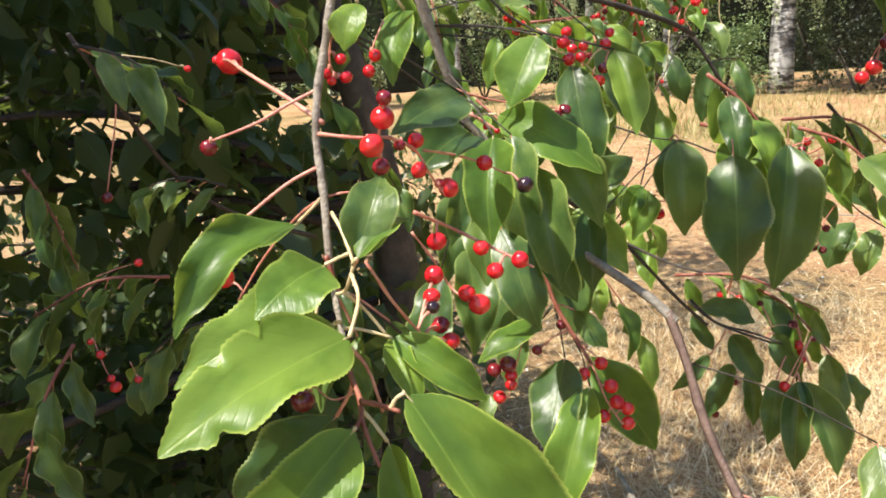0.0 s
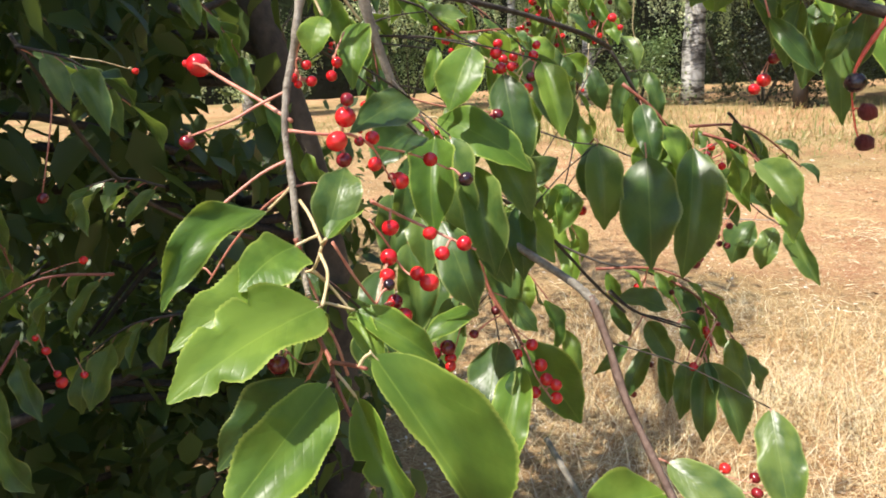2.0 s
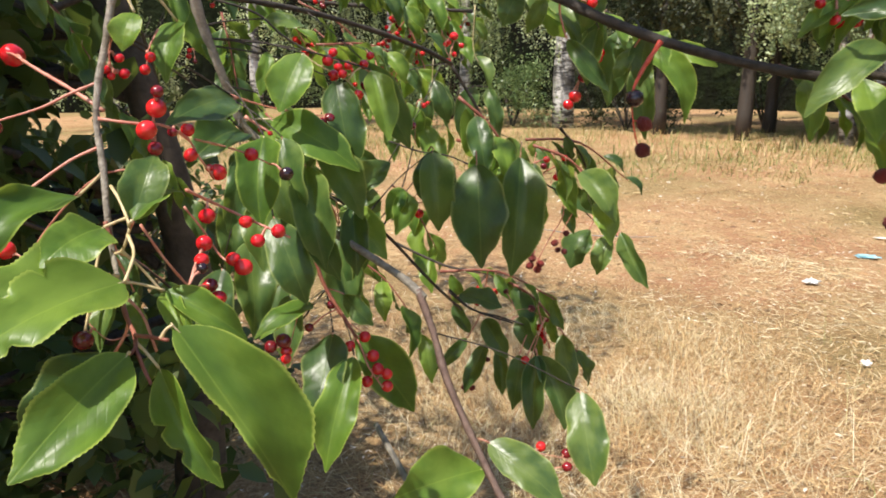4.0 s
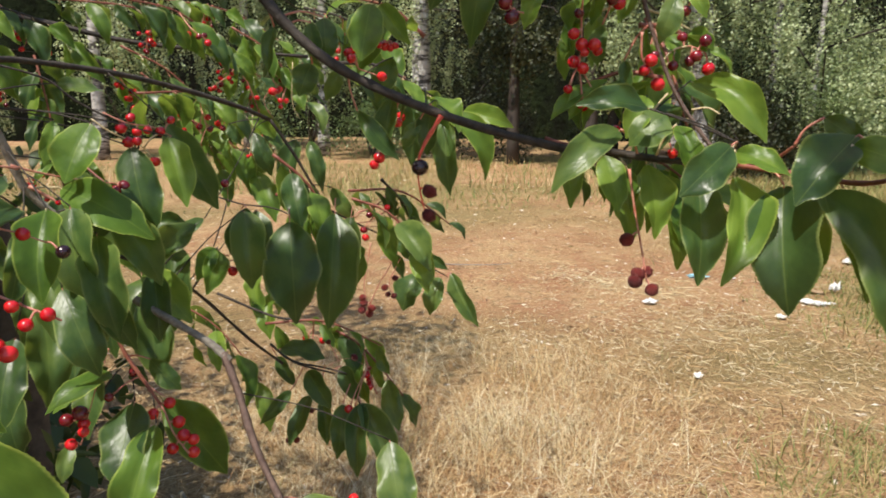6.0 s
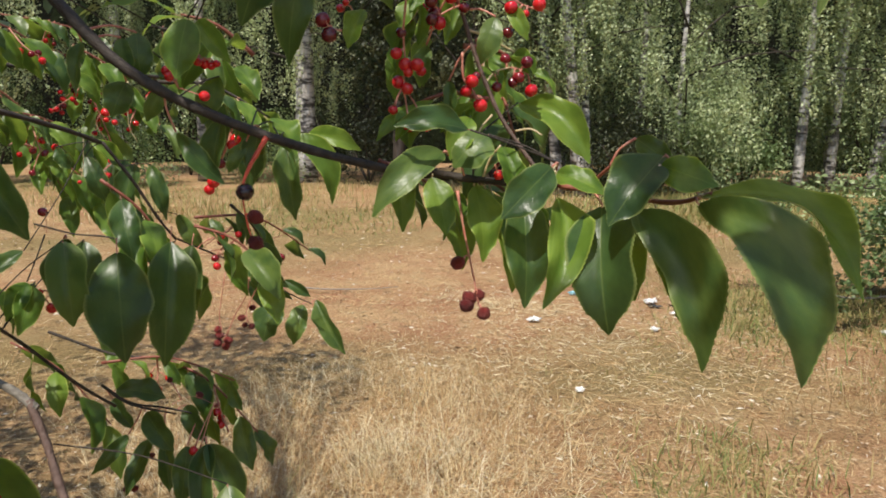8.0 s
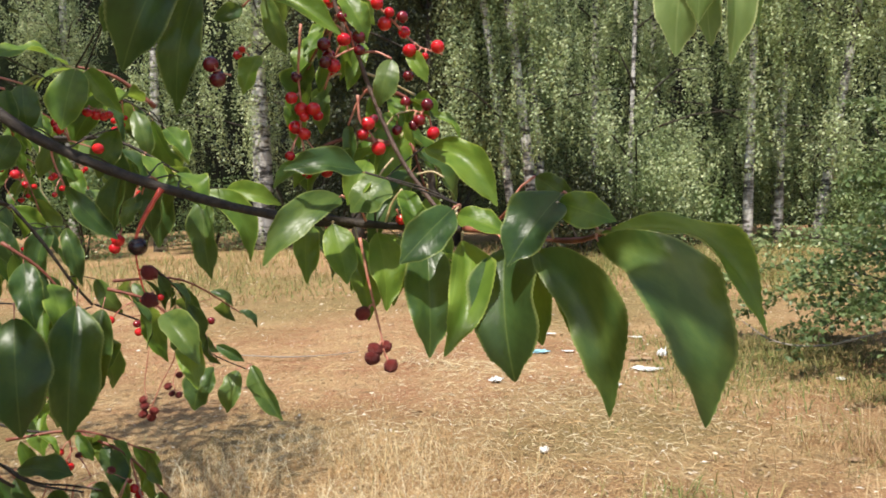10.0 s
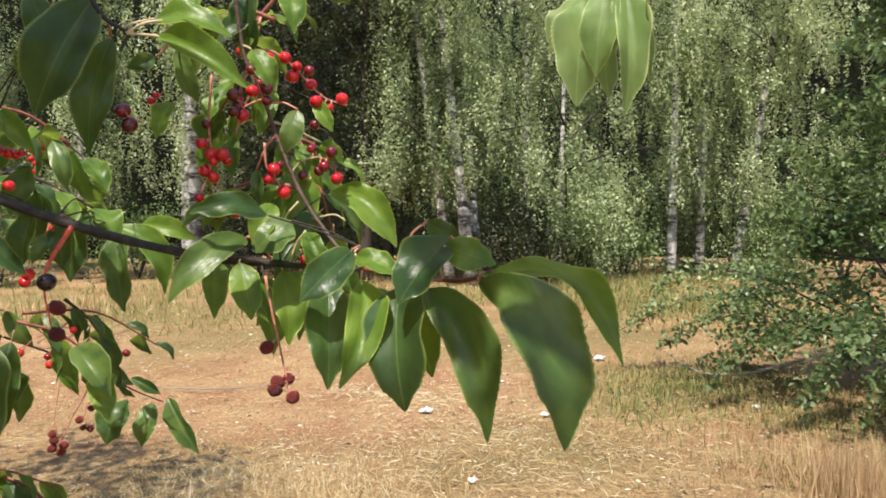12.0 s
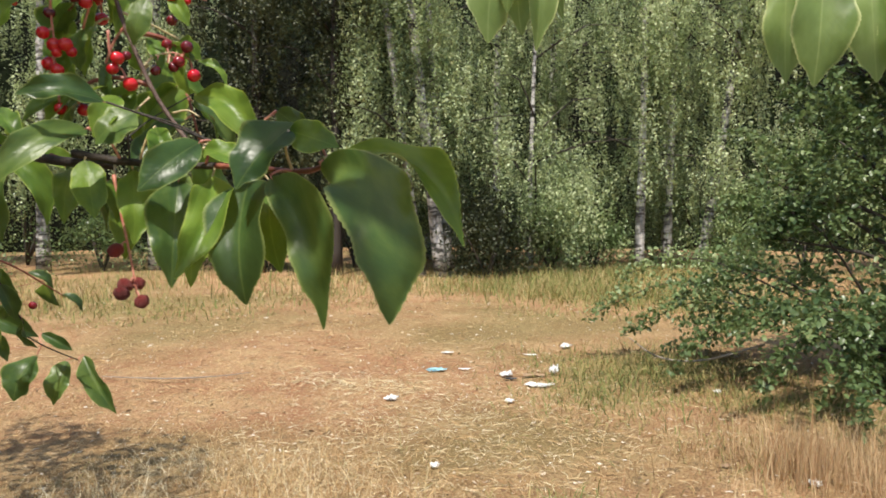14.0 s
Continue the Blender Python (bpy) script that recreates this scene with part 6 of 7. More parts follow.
cluster(bough, STALK_PINK, [(0.3988, 0.7115, 1.3258, 0.0005), (0.3911, 0.7181, 1.3059, 0.0005), (0.3876, 0.7209, 1.2932, 0.0005), (0.3887, 0.7192, 1.2823, 0.0005)], [(0.3932, 0.7157, 1.3002, 0.0036, "dry"), (0.3829, 0.7252, 1.2868, 0.0042, "dry"), (0.3858, 0.7218, 1.2785, 0.0034, "dry"), (0.3917, 0.7159, 1.2772, 0.0036, "dry")])
cluster(bough, STALK_PINK, [(0.4042, 0.7538, 1.3609, 0.0002), (0.4241, 0.7442, 1.3583, 0.0002), (0.4392, 0.7363, 1.3549, 0.0001)], [(0.4398, 0.7342, 1.3545, 0.0045, "wine")])
cluster(bough, STALK_GREEN, [(0.2554, 0.6596, 1.5578, 0.0005), (0.2542, 0.6616, 1.5172, 0.0004), (0.2609, 0.6596, 1.4995, 0.0003)], [])
cluster(bough, STALK_GREEN, [(0.2146, 0.6726, 1.5053, 0.0004), (0.2125, 0.6725, 1.4757, 0.0003), (0.2083, 0.6725, 1.4577, 0.0002)], [(0.2087, 0.6737, 1.4606, 0.0021, "red")])
leafy_twig(bough, (0.3120, 0.6541, 1.4216), (0.4642, 0.7016, 1.3650), 8, 0.037, 1, 1, 0.0)
leafy_twig(bough, (0.3475, 0.6458, 1.4335), (0.4128, 0.6737, 1.3432), 6, 0.034, 1, 2, 0.0)

bough = branch("low dark twig end with drooping dull leaves", BARK_DARK, (0.1981, 0.5596, 1.2896, 0.0011), (0.2184, 0.5508, 1.2725, 0.0010), (0.2450, 0.5423, 1.2649, 0.0009), (0.2708, 0.5313, 1.2535, 0.0007), (0.2737, 0.5229, 1.2294, 0.0006))
leaf(bough, (0.2073, 0.5557, 1.2851), (0.2441, 0.5363, 1.2764), (-0.144, -0.621, 0.771), 0.65, 0.10, 0.35, 6, stem=(0.2047, 0.5567, 1.2835))
leaf(bough, (0.2130, 0.5499, 1.2439), (0.1806, 0.5426, 1.2182), (-0.104, -0.915, 0.390), 0.36, 0.14, 0.35, 1, stem=(0.2268, 0.5481, 1.2694))
leaf(bough, (0.2295, 0.5426, 1.2383), (0.2032, 0.5266, 1.1988), (-0.441, -0.691, 0.573), 0.44, 0.06, 0.35, 2, stem=(0.2405, 0.5439, 1.2663))
leaf(bough, (0.2284, 0.5420, 1.2642), (0.2437, 0.5188, 1.2323), (-0.368, -0.828, 0.424), 0.60, 0.14, 0.50, 8, stem=(0.2268, 0.5481, 1.2694))
leaf(bough, (0.2407, 0.5373, 1.2346), (0.2377, 0.5155, 1.1968), (-0.239, -0.833, 0.500), 0.42, 0.06, 0.50, 6, stem=(0.2450, 0.5423, 1.2649))
leaf(bough, (0.2558, 0.5199, 1.2331), (0.2418, 0.4979, 1.1899), (-0.123, -0.868, 0.482), 0.51, 0.06, 0.20, 1, stem=(0.2708, 0.5313, 1.2535))
leaf(bough, (0.2713, 0.5139, 1.2332), (0.2557, 0.4827, 1.1758), (-0.416, -0.747, 0.519), 0.42, 0.10, 0.50, 8, stem=(0.2736, 0.5256, 1.2379))
leaf(bough, (0.2718, 0.5137, 1.2332), (0.2835, 0.4713, 1.1774), (-0.053, -0.800, 0.597), 0.45, 0.14, 0.50, 2, stem=(0.2736, 0.5256, 1.2379))
leaf(bough, (0.2624, 0.5411, 1.2632), (0.2727, 0.5205, 1.2334), (-0.588, -0.746, 0.313), 0.62, 0.06, 0.20, 8, stem=(0.2545, 0.5387, 1.2619))
leaf(bough, (0.2072, 0.5729, 1.2715), (0.2196, 0.5559, 1.2456), (-0.402, -0.842, 0.360), 0.50, 0.06, 0.50, 8, stem=(0.1981, 0.5596, 1.2896))
cluster(bough, STALK_PINK, [(0.2434, 0.5379, 1.2666, 0.0003), (0.2653, 0.5328, 1.2744, 0.0002), (0.2825, 0.5231, 1.2666, 0.0002)], [(0.2729, 0.5337, 1.2738, 0.0033, "dry"), (0.2594, 0.5139, 1.2308, 0.0038, "red"), (0.2647, 0.5153, 1.2277, 0.0028, "red"), (0.2497, 0.5420, 1.2903, 0.0024, "dry"), (0.2848, 0.5242, 1.2642, 0.0019, "dry")])
cluster(bough, STALK_PINK, [(0.2138, 0.5383, 1.2172, 0.0003), (0.2114, 0.5344, 1.2072, 0.0002)], [(0.2062, 0.5330, 1.2015, 0.0029, "dry"), (0.2118, 0.5283, 1.2026, 0.0029, "dry"), (0.2143, 0.5306, 1.2102, 0.0024, "dry"), (0.2283, 0.5319, 1.2277, 0.0024, "dry")])

bough = branch("dark cherry bough ending in a fan of large glossy leaves", BARK_DARK, (0.1309, 0.3846, 1.6799, 0.0042), (0.1522, 0.3888, 1.6031, 0.0040), (0.1631, 0.3786, 1.5806, 0.0038), (0.1875, 0.3645, 1.5519, 0.0036), (0.2200, 0.3446, 1.5293, 0.0034), (0.2662, 0.3145, 1.5081, 0.0032), (0.3127, 0.2761, 1.4929, 0.0030), (0.3403, 0.2429, 1.4887, 0.0028))
twig(bough, BARK_DARK, (0.3160, 0.2378, 1.4937, 0.0024), (0.3344, 0.2193, 1.4896, 0.0022), (0.3544, 0.1979, 1.4873, 0.0020), (0.3680, 0.1792, 1.4868, 0.0018))
twig(bough, BARK_RED, (0.3680, 0.1792, 1.4868, 0.0017), (0.3759, 0.1504, 1.4846, 0.0015), (0.3851, 0.1177, 1.4823, 0.0014), (0.3844, 0.0944, 1.4887, 0.0012))
twig(bough, BARK_RED, (0.3643, 0.1822, 1.4874, 0.0009), (0.3649, 0.1791, 1.4945, 0.0009), (0.3645, 0.1765, 1.4992, 0.0008))
twig(bough, BARK_RED, (0.3756, 0.1663, 1.4857, 0.0010), (0.3757, 0.1569, 1.4932, 0.0009), (0.3743, 0.1485, 1.4987, 0.0008))
leaf(bough, (0.3810, 0.0977, 1.4866), (0.4066, 0.0329, 1.4466), (-0.435, -0.605, 0.667), 0.28, 0.16, 0.3, 6, fresh_lit=True, stem=(0.3846, 0.0982, 1.4876), bow=0.17)
leaf(bough, (0.3763, 0.0954, 1.4831), (0.3620, 0.0338, 1.4174), (-0.878, -0.391, 0.134), 0.37, 0.1, 0.25, 5, stem=(0.3850, 0.1018, 1.4863), bow=0.25)
leaf(bough, (0.3681, 0.1249, 1.4779), (0.3627, 0.0798, 1.4100), (-0.878, -0.391, 0.134), 0.42, 0.08, 0.35, 2, stem=(0.3827, 0.1280, 1.4825), bow=0.18)
leaf(bough, (0.3868, 0.1274, 1.4775), (0.3718, 0.0988, 1.4285), (-0.683, -0.519, 0.513), 0.35, 0.14, 0.35, 3, fresh_lit=True, stem=(0.3827, 0.1280, 1.4825))
leaf(bough, (0.3708, 0.1494, 1.4775), (0.3532, 0.1260, 1.4181), (-0.842, -0.425, 0.184), 0.68, 0.1, 0.45, 8, stem=(0.3732, 0.1603, 1.4854), bow=0.04)
leaf(bough, (0.3877, 0.1543, 1.4756), (0.3756, 0.1290, 1.4313), (-0.775, -0.434, 0.460), 0.51, 0.14, 0.20, 6, fresh_lit=True, stem=(0.3758, 0.1616, 1.4896))
leaf(bough, (0.3641, 0.1754, 1.4805), (0.3278, 0.1458, 1.4309), (-0.444, -0.641, 0.626), 0.38, 0.06, 0.35, 3, fresh_lit=True, stem=(0.3680, 0.1792, 1.4868), bow=0.10)
leaf(bough, (0.3525, 0.1901, 1.4781), (0.3375, 0.1690, 1.4246), (-0.438, -0.788, 0.432), 0.52, 0.08, 0.4, 1, stem=(0.3570, 0.1946, 1.4871))
leaf(bough, (0.3399, 0.2175, 1.4846), (0.3313, 0.1974, 1.4452), (-0.254, -0.838, 0.483), 0.54, 0.10, 0.20, 3, fresh_lit=True, stem=(0.3377, 0.2159, 1.4891))
leaf(bough, (0.3195, 0.2300, 1.4896), (0.3175, 0.2128, 1.4594), (-0.348, -0.806, 0.479), 0.63, 0.06, 0.20, 0, fresh_lit=True, stem=(0.3221, 0.2318, 1.4922))
leaf(bough, (0.3131, 0.2113, 1.5043), (0.2693, 0.2093, 1.4729), (-0.225, -0.886, 0.405), 0.4, 0.12, 0.3, 2, stem=(0.3344, 0.2193, 1.4896), bow=-0.12)
leaf(bough, (0.3548, 0.1713, 1.4976), (0.3232, 0.1734, 1.4721), (-0.385, -0.827, 0.409), 0.62, 0.10, 0.20, 6, stem=(0.3645, 0.1765, 1.4992))
leaf(bough, (0.3772, 0.1179, 1.5049), (0.3471, 0.1238, 1.4734), (-0.626, -0.533, 0.570), 0.66, 0.05, 0.3, 1, stem=(0.3850, 0.1018, 1.4863), bow=-0.05)
leaf(bough, (0.3727, 0.1152, 1.5008), (0.3832, 0.0909, 1.4923), (-0.910, -0.354, 0.216), 0.75, 0.1, 0.2, 5, fresh_lit=True, stem=(0.3827, 0.1280, 1.4825))
leaf(bough, (0.3571, 0.1693, 1.4945), (0.3697, 0.1427, 1.4830), (-0.691, -0.536, 0.485), 0.58, 0.14, 0.50, 5, fresh_lit=True, stem=(0.3645, 0.1770, 1.4985))
leaf(bough, (0.3842, 0.2309, 1.5319), (0.3993, 0.1861, 1.4976), (-0.753, -0.588, 0.295), 0.42, 0.1, 0.35, 6, fresh_lit=True, stem=(0.3281, 0.2257, 1.4908), bow=0.14)
leaf(bough, (0.3156, 0.1927, 1.5167), (0.2800, 0.2071, 1.5182), (-0.350, -0.864, 0.362), 0.46, 0.12, 0.2, 3, stem=(0.3645, 0.1765, 1.4992), bow=-0.10)
leaf(bough, (0.3315, 0.2122, 1.5231), (0.3164, 0.2093, 1.5004), (-0.486, -0.767, 0.420), 0.63, 0.14, 0.35, 6, fresh_lit=True, stem=(0.3377, 0.2159, 1.4891))
leaf(bough, (0.3338, 0.1990, 1.5136), (0.3158, 0.2059, 1.4969), (-0.673, -0.545, 0.500), 1.08, 0.10, 0.20, 4, stem=(0.3645, 0.1765, 1.4992))
leaf(bough, (0.3799, 0.1369, 1.5130), (0.3903, 0.1224, 1.5011), (-0.810, -0.587, 0.010), 0.70, 0.10, 0.20, 7, stem=(0.3743, 0.1485, 1.4987))
leaf(bough, (0.3507, 0.1983, 1.4849), (0.3589, 0.1835, 1.4568), (-0.310, -0.877, 0.369), 0.54, 0.10, 0.20, 8, stem=(0.3514, 0.2014, 1.4875))
leaf(bough, (0.3359, 0.2314, 1.4808), (0.3314, 0.2188, 1.4560), (-0.251, -0.843, 0.475), 0.57, 0.10, 0.50, 5, fresh_lit=True, stem=(0.3403, 0.2429, 1.4887))
leaf(bough, (0.3662, 0.4885, 1.5106), (0.4013, 0.4592, 1.4969), (-0.562, -0.738, 0.374), 0.43, 0.14, 0.35, 2, fresh_lit=True, stem=(0.2662, 0.3145, 1.5081))
leaf(bough, (0.2625, 0.3415, 1.5148), (0.2569, 0.3376, 1.4833), (-0.627, -0.753, 0.202), 0.55, 0.14, 0.35, 1, stem=(0.2503, 0.3256, 1.5147))
leaf(bough, (0.2147, 0.3535, 1.5120), (0.2383, 0.3408, 1.4808), (-0.453, -0.891, 0.021), 0.36, 0.14, 0.20, 5, stem=(0.2078, 0.3522, 1.5365))
leaf(bough, (0.3464, 0.2025, 1.5072), (0.3462, 0.1867, 1.4796), (-0.497, -0.752, 0.433), 0.50, 0.14, 0.50, 6, fresh_lit=True, stem=(0.3412, 0.2123, 1.4886))
leaf(bough, (0.1992, 0.3746, 1.5719), (0.2002, 0.3726, 1.5445), (-0.328, -0.943, 0.056), 0.75, 0.14, 0.20, 7, stem=(0.1699, 0.3744, 1.5713))
leaf(bough, (0.2243, 0.3883, 1.5734), (0.2316, 0.3846, 1.5513), (-0.353, -0.935, 0.043), 0.70, 0.06, 0.50, 1, stem=(0.1522, 0.3888, 1.6031))
leaf(bough, (0.1729, 0.4016, 1.5669), (0.1678, 0.4004, 1.5387), (-0.608, -0.781, 0.144), 0.46, 0.06, 0.50, 8, stem=(0.1575, 0.3848, 1.5888))
leaf(bough, (0.1944, 0.3884, 1.5431), (0.1846, 0.3880, 1.5216), (-0.348, -0.921, 0.174), 0.92, 0.10, 0.35, 1, stem=(0.1828, 0.3672, 1.5564))
leaf(bough, (0.1898, 0.3733, 1.5682), (0.1924, 0.3718, 1.5440), (-0.537, -0.843, -0.005), 0.62, 0.10, 0.20, 2, stem=(0.1739, 0.3721, 1.5663))
leaf(bough, (0.3064, 0.4512, 1.5265), (0.2921, 0.4422, 1.4672), (-0.587, -0.691, 0.297), 0.52, 0.08, 0.3, 3, stem=(0.2503, 0.3256, 1.5147))
leaf(bough, (0.2525, 0.3857, 1.5487), (0.2405, 0.3878, 1.5176), (-0.395, -0.914, 0.090), 0.60, 0.14, 0.35, 5, stem=(0.2137, 0.3486, 1.5329))
leaf(bough, (0.3408, 0.4769, 1.5060), (0.3382, 0.4613, 1.4379), (-0.587, -0.691, 0.297), 0.36, 0.08, 0.3, 1, stem=(0.2503, 0.3256, 1.5147))
leaf(bough, (0.3363, 0.4792, 1.5084), (0.3690, 0.4526, 1.4506), (-0.478, -0.685, 0.492), 0.4, 0.12, 0.2, 4, stem=(0.2662, 0.3145, 1.5081), fresh_lit=True, bow=0.2)
leaf(bough, (0.2523, 0.3402, 1.5061), (0.2415, 0.3428, 1.4876), (-0.531, -0.825, 0.195), 0.51, 0.14, 0.20, 1, stem=(0.2503, 0.3256, 1.5147))
leaf(bough, (0.2563, 0.3937, 1.5214), (0.2484, 0.3927, 1.4836), (-0.719, -0.674, 0.170), 0.54, 0.06, 0.50, 6, stem=(0.2137, 0.3486, 1.5329))
leaf(bough, (0.2216, 0.4076, 1.5412), (0.2103, 0.4101, 1.5188), (-0.412, -0.905, 0.109), 0.61, 0.10, 0.50, 2, stem=(0.1923, 0.3617, 1.5478))
leaf(bough, (0.2525, 0.4272, 1.5439), (0.2677, 0.4177, 1.5145), (-0.337, -0.933, 0.128), 0.51, 0.06, 0.35, 3, stem=(0.1545, 0.3880, 1.5963))
leafy_twig(bough, (0.3764, 0.2906, 1.4845), (0.3963, 0.2322, 1.4665), 7, 0.060, 0, 3, 0.7)
leafy_twig(bough, (0.3880, 0.2795, 1.5740), (0.3916, 0.2404, 1.5055), 7, 0.055, 1, 4, 0.6)
leafy_twig(bough, (0.3233, 0.2959, 1.4960), (0.3547, 0.2533, 1.4642), 6, 0.045, 0, 5, 0.8)
leafy_twig(bough, (0.2325, 0.4714, 1.5485), (0.3069, 0.4322, 1.5231), 8, 0.050, 1, 6, 0.6)
cluster(bough, STALK_RED, [(0.2574, 0.3169, 1.5104, 0.0015), (0.2471, 0.3194, 1.4932, 0.0012), (0.2420, 0.3198, 1.4778, 0.0006), (0.2441, 0.3168, 1.4551, 0.0005), (0.2470, 0.3148, 1.4469, 0.0005)], [(0.2433, 0.3189, 1.4777, 0.0051, "black"), (0.2469, 0.3125, 1.4629, 0.0043, "dry"), (0.2459, 0.3108, 1.4475, 0.0043, "dry")])
cluster(bough, STALK_PINK, [(0.3316, 0.2224, 1.4822, 0.0009), (0.3337, 0.2182, 1.4591, 0.0007), (0.3358, 0.2127, 1.4369, 0.0006), (0.3365, 0.2074, 1.4182, 0.0005)], [(0.3307, 0.2199, 1.4411, 0.0039, "dry"), (0.3311, 0.2093, 1.4227, 0.0038, "dry"), (0.3288, 0.2087, 1.4187, 0.0038, "dry"), (0.3388, 0.2103, 1.4232, 0.0032, "dry"), (0.3374, 0.2037, 1.4139, 0.0035, "dry")])
cluster(bough, STALK_PINK, [(0.2214, 0.3708, 1.5403, 0.0005), (0.2313, 0.3678, 1.5370, 0.0004), (0.2380, 0.3656, 1.5337, 0.0003)], [(0.2357, 0.3643, 1.5354, 0.0034, "red"), (0.2156, 0.3742, 1.5507, 0.0031, "red"), (0.2158, 0.3692, 1.5469, 0.0030, "red"), (0.2192, 0.3740, 1.5526, 0.0027, "red")])

bough = branch("slender upright sprig with bunches of bright red berries", BARK_STEM, (0.3639, 0.1892, 1.4926, 0.0012), (0.3580, 0.1996, 1.5070, 0.0012), (0.3493, 0.2107, 1.5280, 0.0012), (0.3398, 0.2196, 1.5586, 0.0012), (0.3342, 0.2247, 1.5809, 0.0013), (0.3285, 0.2299, 1.5969, 0.0013), (0.3233, 0.2325, 1.6186, 0.0013), (0.3140, 0.2258, 1.6673, 0.0013))
leaf(bough, (0.3415, 0.2696, 1.5726), (0.3319, 0.2625, 1.5406), (-0.736, -0.535, 0.250), 0.46, 0.08, 0.35, 3, fresh_lit=True, stem=(0.3478, 0.2644, 1.5767))
leaf(bough, (0.3644, 0.2644, 1.5959), (0.3500, 0.2617, 1.5669), (-0.432, -0.796, 0.346), 0.42, 0.08, 0.35, 6, fresh_lit=True, stem=(0.3647, 0.2646, 1.6030))
leaf(bough, (0.3553, 0.2418, 1.5409), (0.3450, 0.2358, 1.5163), (-0.736, -0.535, 0.250), 0.46, 0.08, 0.35, 1, fresh_lit=True, stem=(0.3594, 0.2387, 1.5477))
twig(bough, STALK_GREEN, (0.2640, 0.2444, 1.6122, 0.0008), (0.2769, 0.2391, 1.6121, 0.0008), (0.2827, 0.2369, 1.6108, 0.0007))
twig(bough, STALK_GREEN, (0.2640, 0.2444, 1.6122, 0.0008), (0.2714, 0.2400, 1.6178, 0.0008), (0.2795, 0.2359, 1.6200, 0.0007))
twig(bough, BARK_DARK, (0.2456, 0.2551, 1.6366, 0.0014), (0.2556, 0.2526, 1.6206, 0.0012), (0.2652, 0.2474, 1.6130, 0.0010), (0.2619, 0.2474, 1.6031, 0.0008))
leaf(bough, (0.2783, 0.2387, 1.6116), (0.3059, 0.1944, 1.5830), (-0.677, -0.648, 0.350), 0.38, 0.10, 0.50, 4, fresh_lit=True, stem=(0.2752, 0.2398, 1.6122))
leaf(bough, (0.2807, 0.2458, 1.6229), (0.3036, 0.2067, 1.6117), (-0.648, -0.535, 0.542), 0.48, 0.14, 0.35, 0, fresh_lit=True, stem=(0.2630, 0.2488, 1.6154))
leaf(bough, (0.2542, 0.2646, 1.6318), (0.2246, 0.2657, 1.5684), (-0.375, -0.913, 0.160), 0.53, 0.14, 0.50, 0, stem=(0.2456, 0.2551, 1.6366))
leaf(bough, (0.2637, 0.2663, 1.6128), (0.2523, 0.2712, 1.5491), (-0.615, -0.787, 0.049), 0.38, 0.14, 0.20, 7, stem=(0.2556, 0.2526, 1.6206))
leaf(bough, (0.3303, 0.2359, 1.6489), (0.3331, 0.2400, 1.6080), (-0.762, -0.637, -0.116), 0.53, 0.14, 0.35, 3, stem=(0.3156, 0.2270, 1.6589))
leaf(bough, (0.2958, 0.2532, 1.6121), (0.3054, 0.2502, 1.5813), (-0.642, -0.756, -0.125), 0.41, 0.14, 0.20, 0, stem=(0.2795, 0.2359, 1.6200))
leaf(bough, (0.3267, 0.2261, 1.6101), (0.3341, 0.2141, 1.5852), (-0.361, -0.878, 0.315), 0.59, 0.14, 0.35, 1, fresh_lit=True, stem=(0.3244, 0.2326, 1.6134))
leaf(bough, (0.3458, 0.2096, 1.5764), (0.3395, 0.2134, 1.5517), (-0.620, -0.783, 0.040), 0.63, 0.14, 0.20, 2, stem=(0.3342, 0.2247, 1.5809))
leaf(bough, (0.3646, 0.2198, 1.5849), (0.3697, 0.2093, 1.5667), (-0.623, -0.740, 0.254), 0.55, 0.06, 0.50, 0, fresh_lit=True, stem=(0.3285, 0.2299, 1.5969))
leaf(bough, (0.3696, 0.2202, 1.5604), (0.3763, 0.2086, 1.5492), (-0.816, -0.569, 0.101), 0.90, 0.14, 0.20, 8, fresh_lit=True, stem=(0.3368, 0.2224, 1.5707))
leaf(bough, (0.3293, 0.2655, 1.5821), (0.3199, 0.2699, 1.5616), (-0.787, -0.570, 0.236), 0.72, 0.14, 0.20, 5, stem=(0.3262, 0.2320, 1.6057))
leaf(bough, (0.3330, 0.2336, 1.5431), (0.3333, 0.2316, 1.5235), (-0.678, -0.732, 0.067), 0.51, 0.10, 0.50, 2, stem=(0.3387, 0.2207, 1.5628))
leaf(bough, (0.3263, 0.2469, 1.5633), (0.3240, 0.2471, 1.5402), (-0.805, -0.588, 0.077), 0.56, 0.14, 0.20, 1, stem=(0.3304, 0.2284, 1.5914))
leaf(bough, (0.2286, 0.2826, 1.6340), (0.2386, 0.2822, 1.6030), (-0.161, -0.986, -0.038), 0.61, 0.10, 0.20, 1, stem=(0.2456, 0.2551, 1.6366))
leaf(bough, (0.2853, 0.2594, 1.6055), (0.2712, 0.2643, 1.5982), (-0.306, -0.951, -0.042), 0.70, 0.10, 0.50, 3, stem=(0.2827, 0.2369, 1.6108))
leaf(bough, (0.2220, 0.3478, 1.5794), (0.2109, 0.3373, 1.5439), (-0.401, -0.837, 0.373), 0.69, 0.06, 0.20, 6, fresh_lit=True, stem=(0.2456, 0.2551, 1.6366))
leaf(bough, (0.2277, 0.3466, 1.5791), (0.2415, 0.3314, 1.5546), (-0.608, -0.781, 0.141), 0.51, 0.06, 0.50, 2, fresh_lit=True, stem=(0.2456, 0.2551, 1.6366))
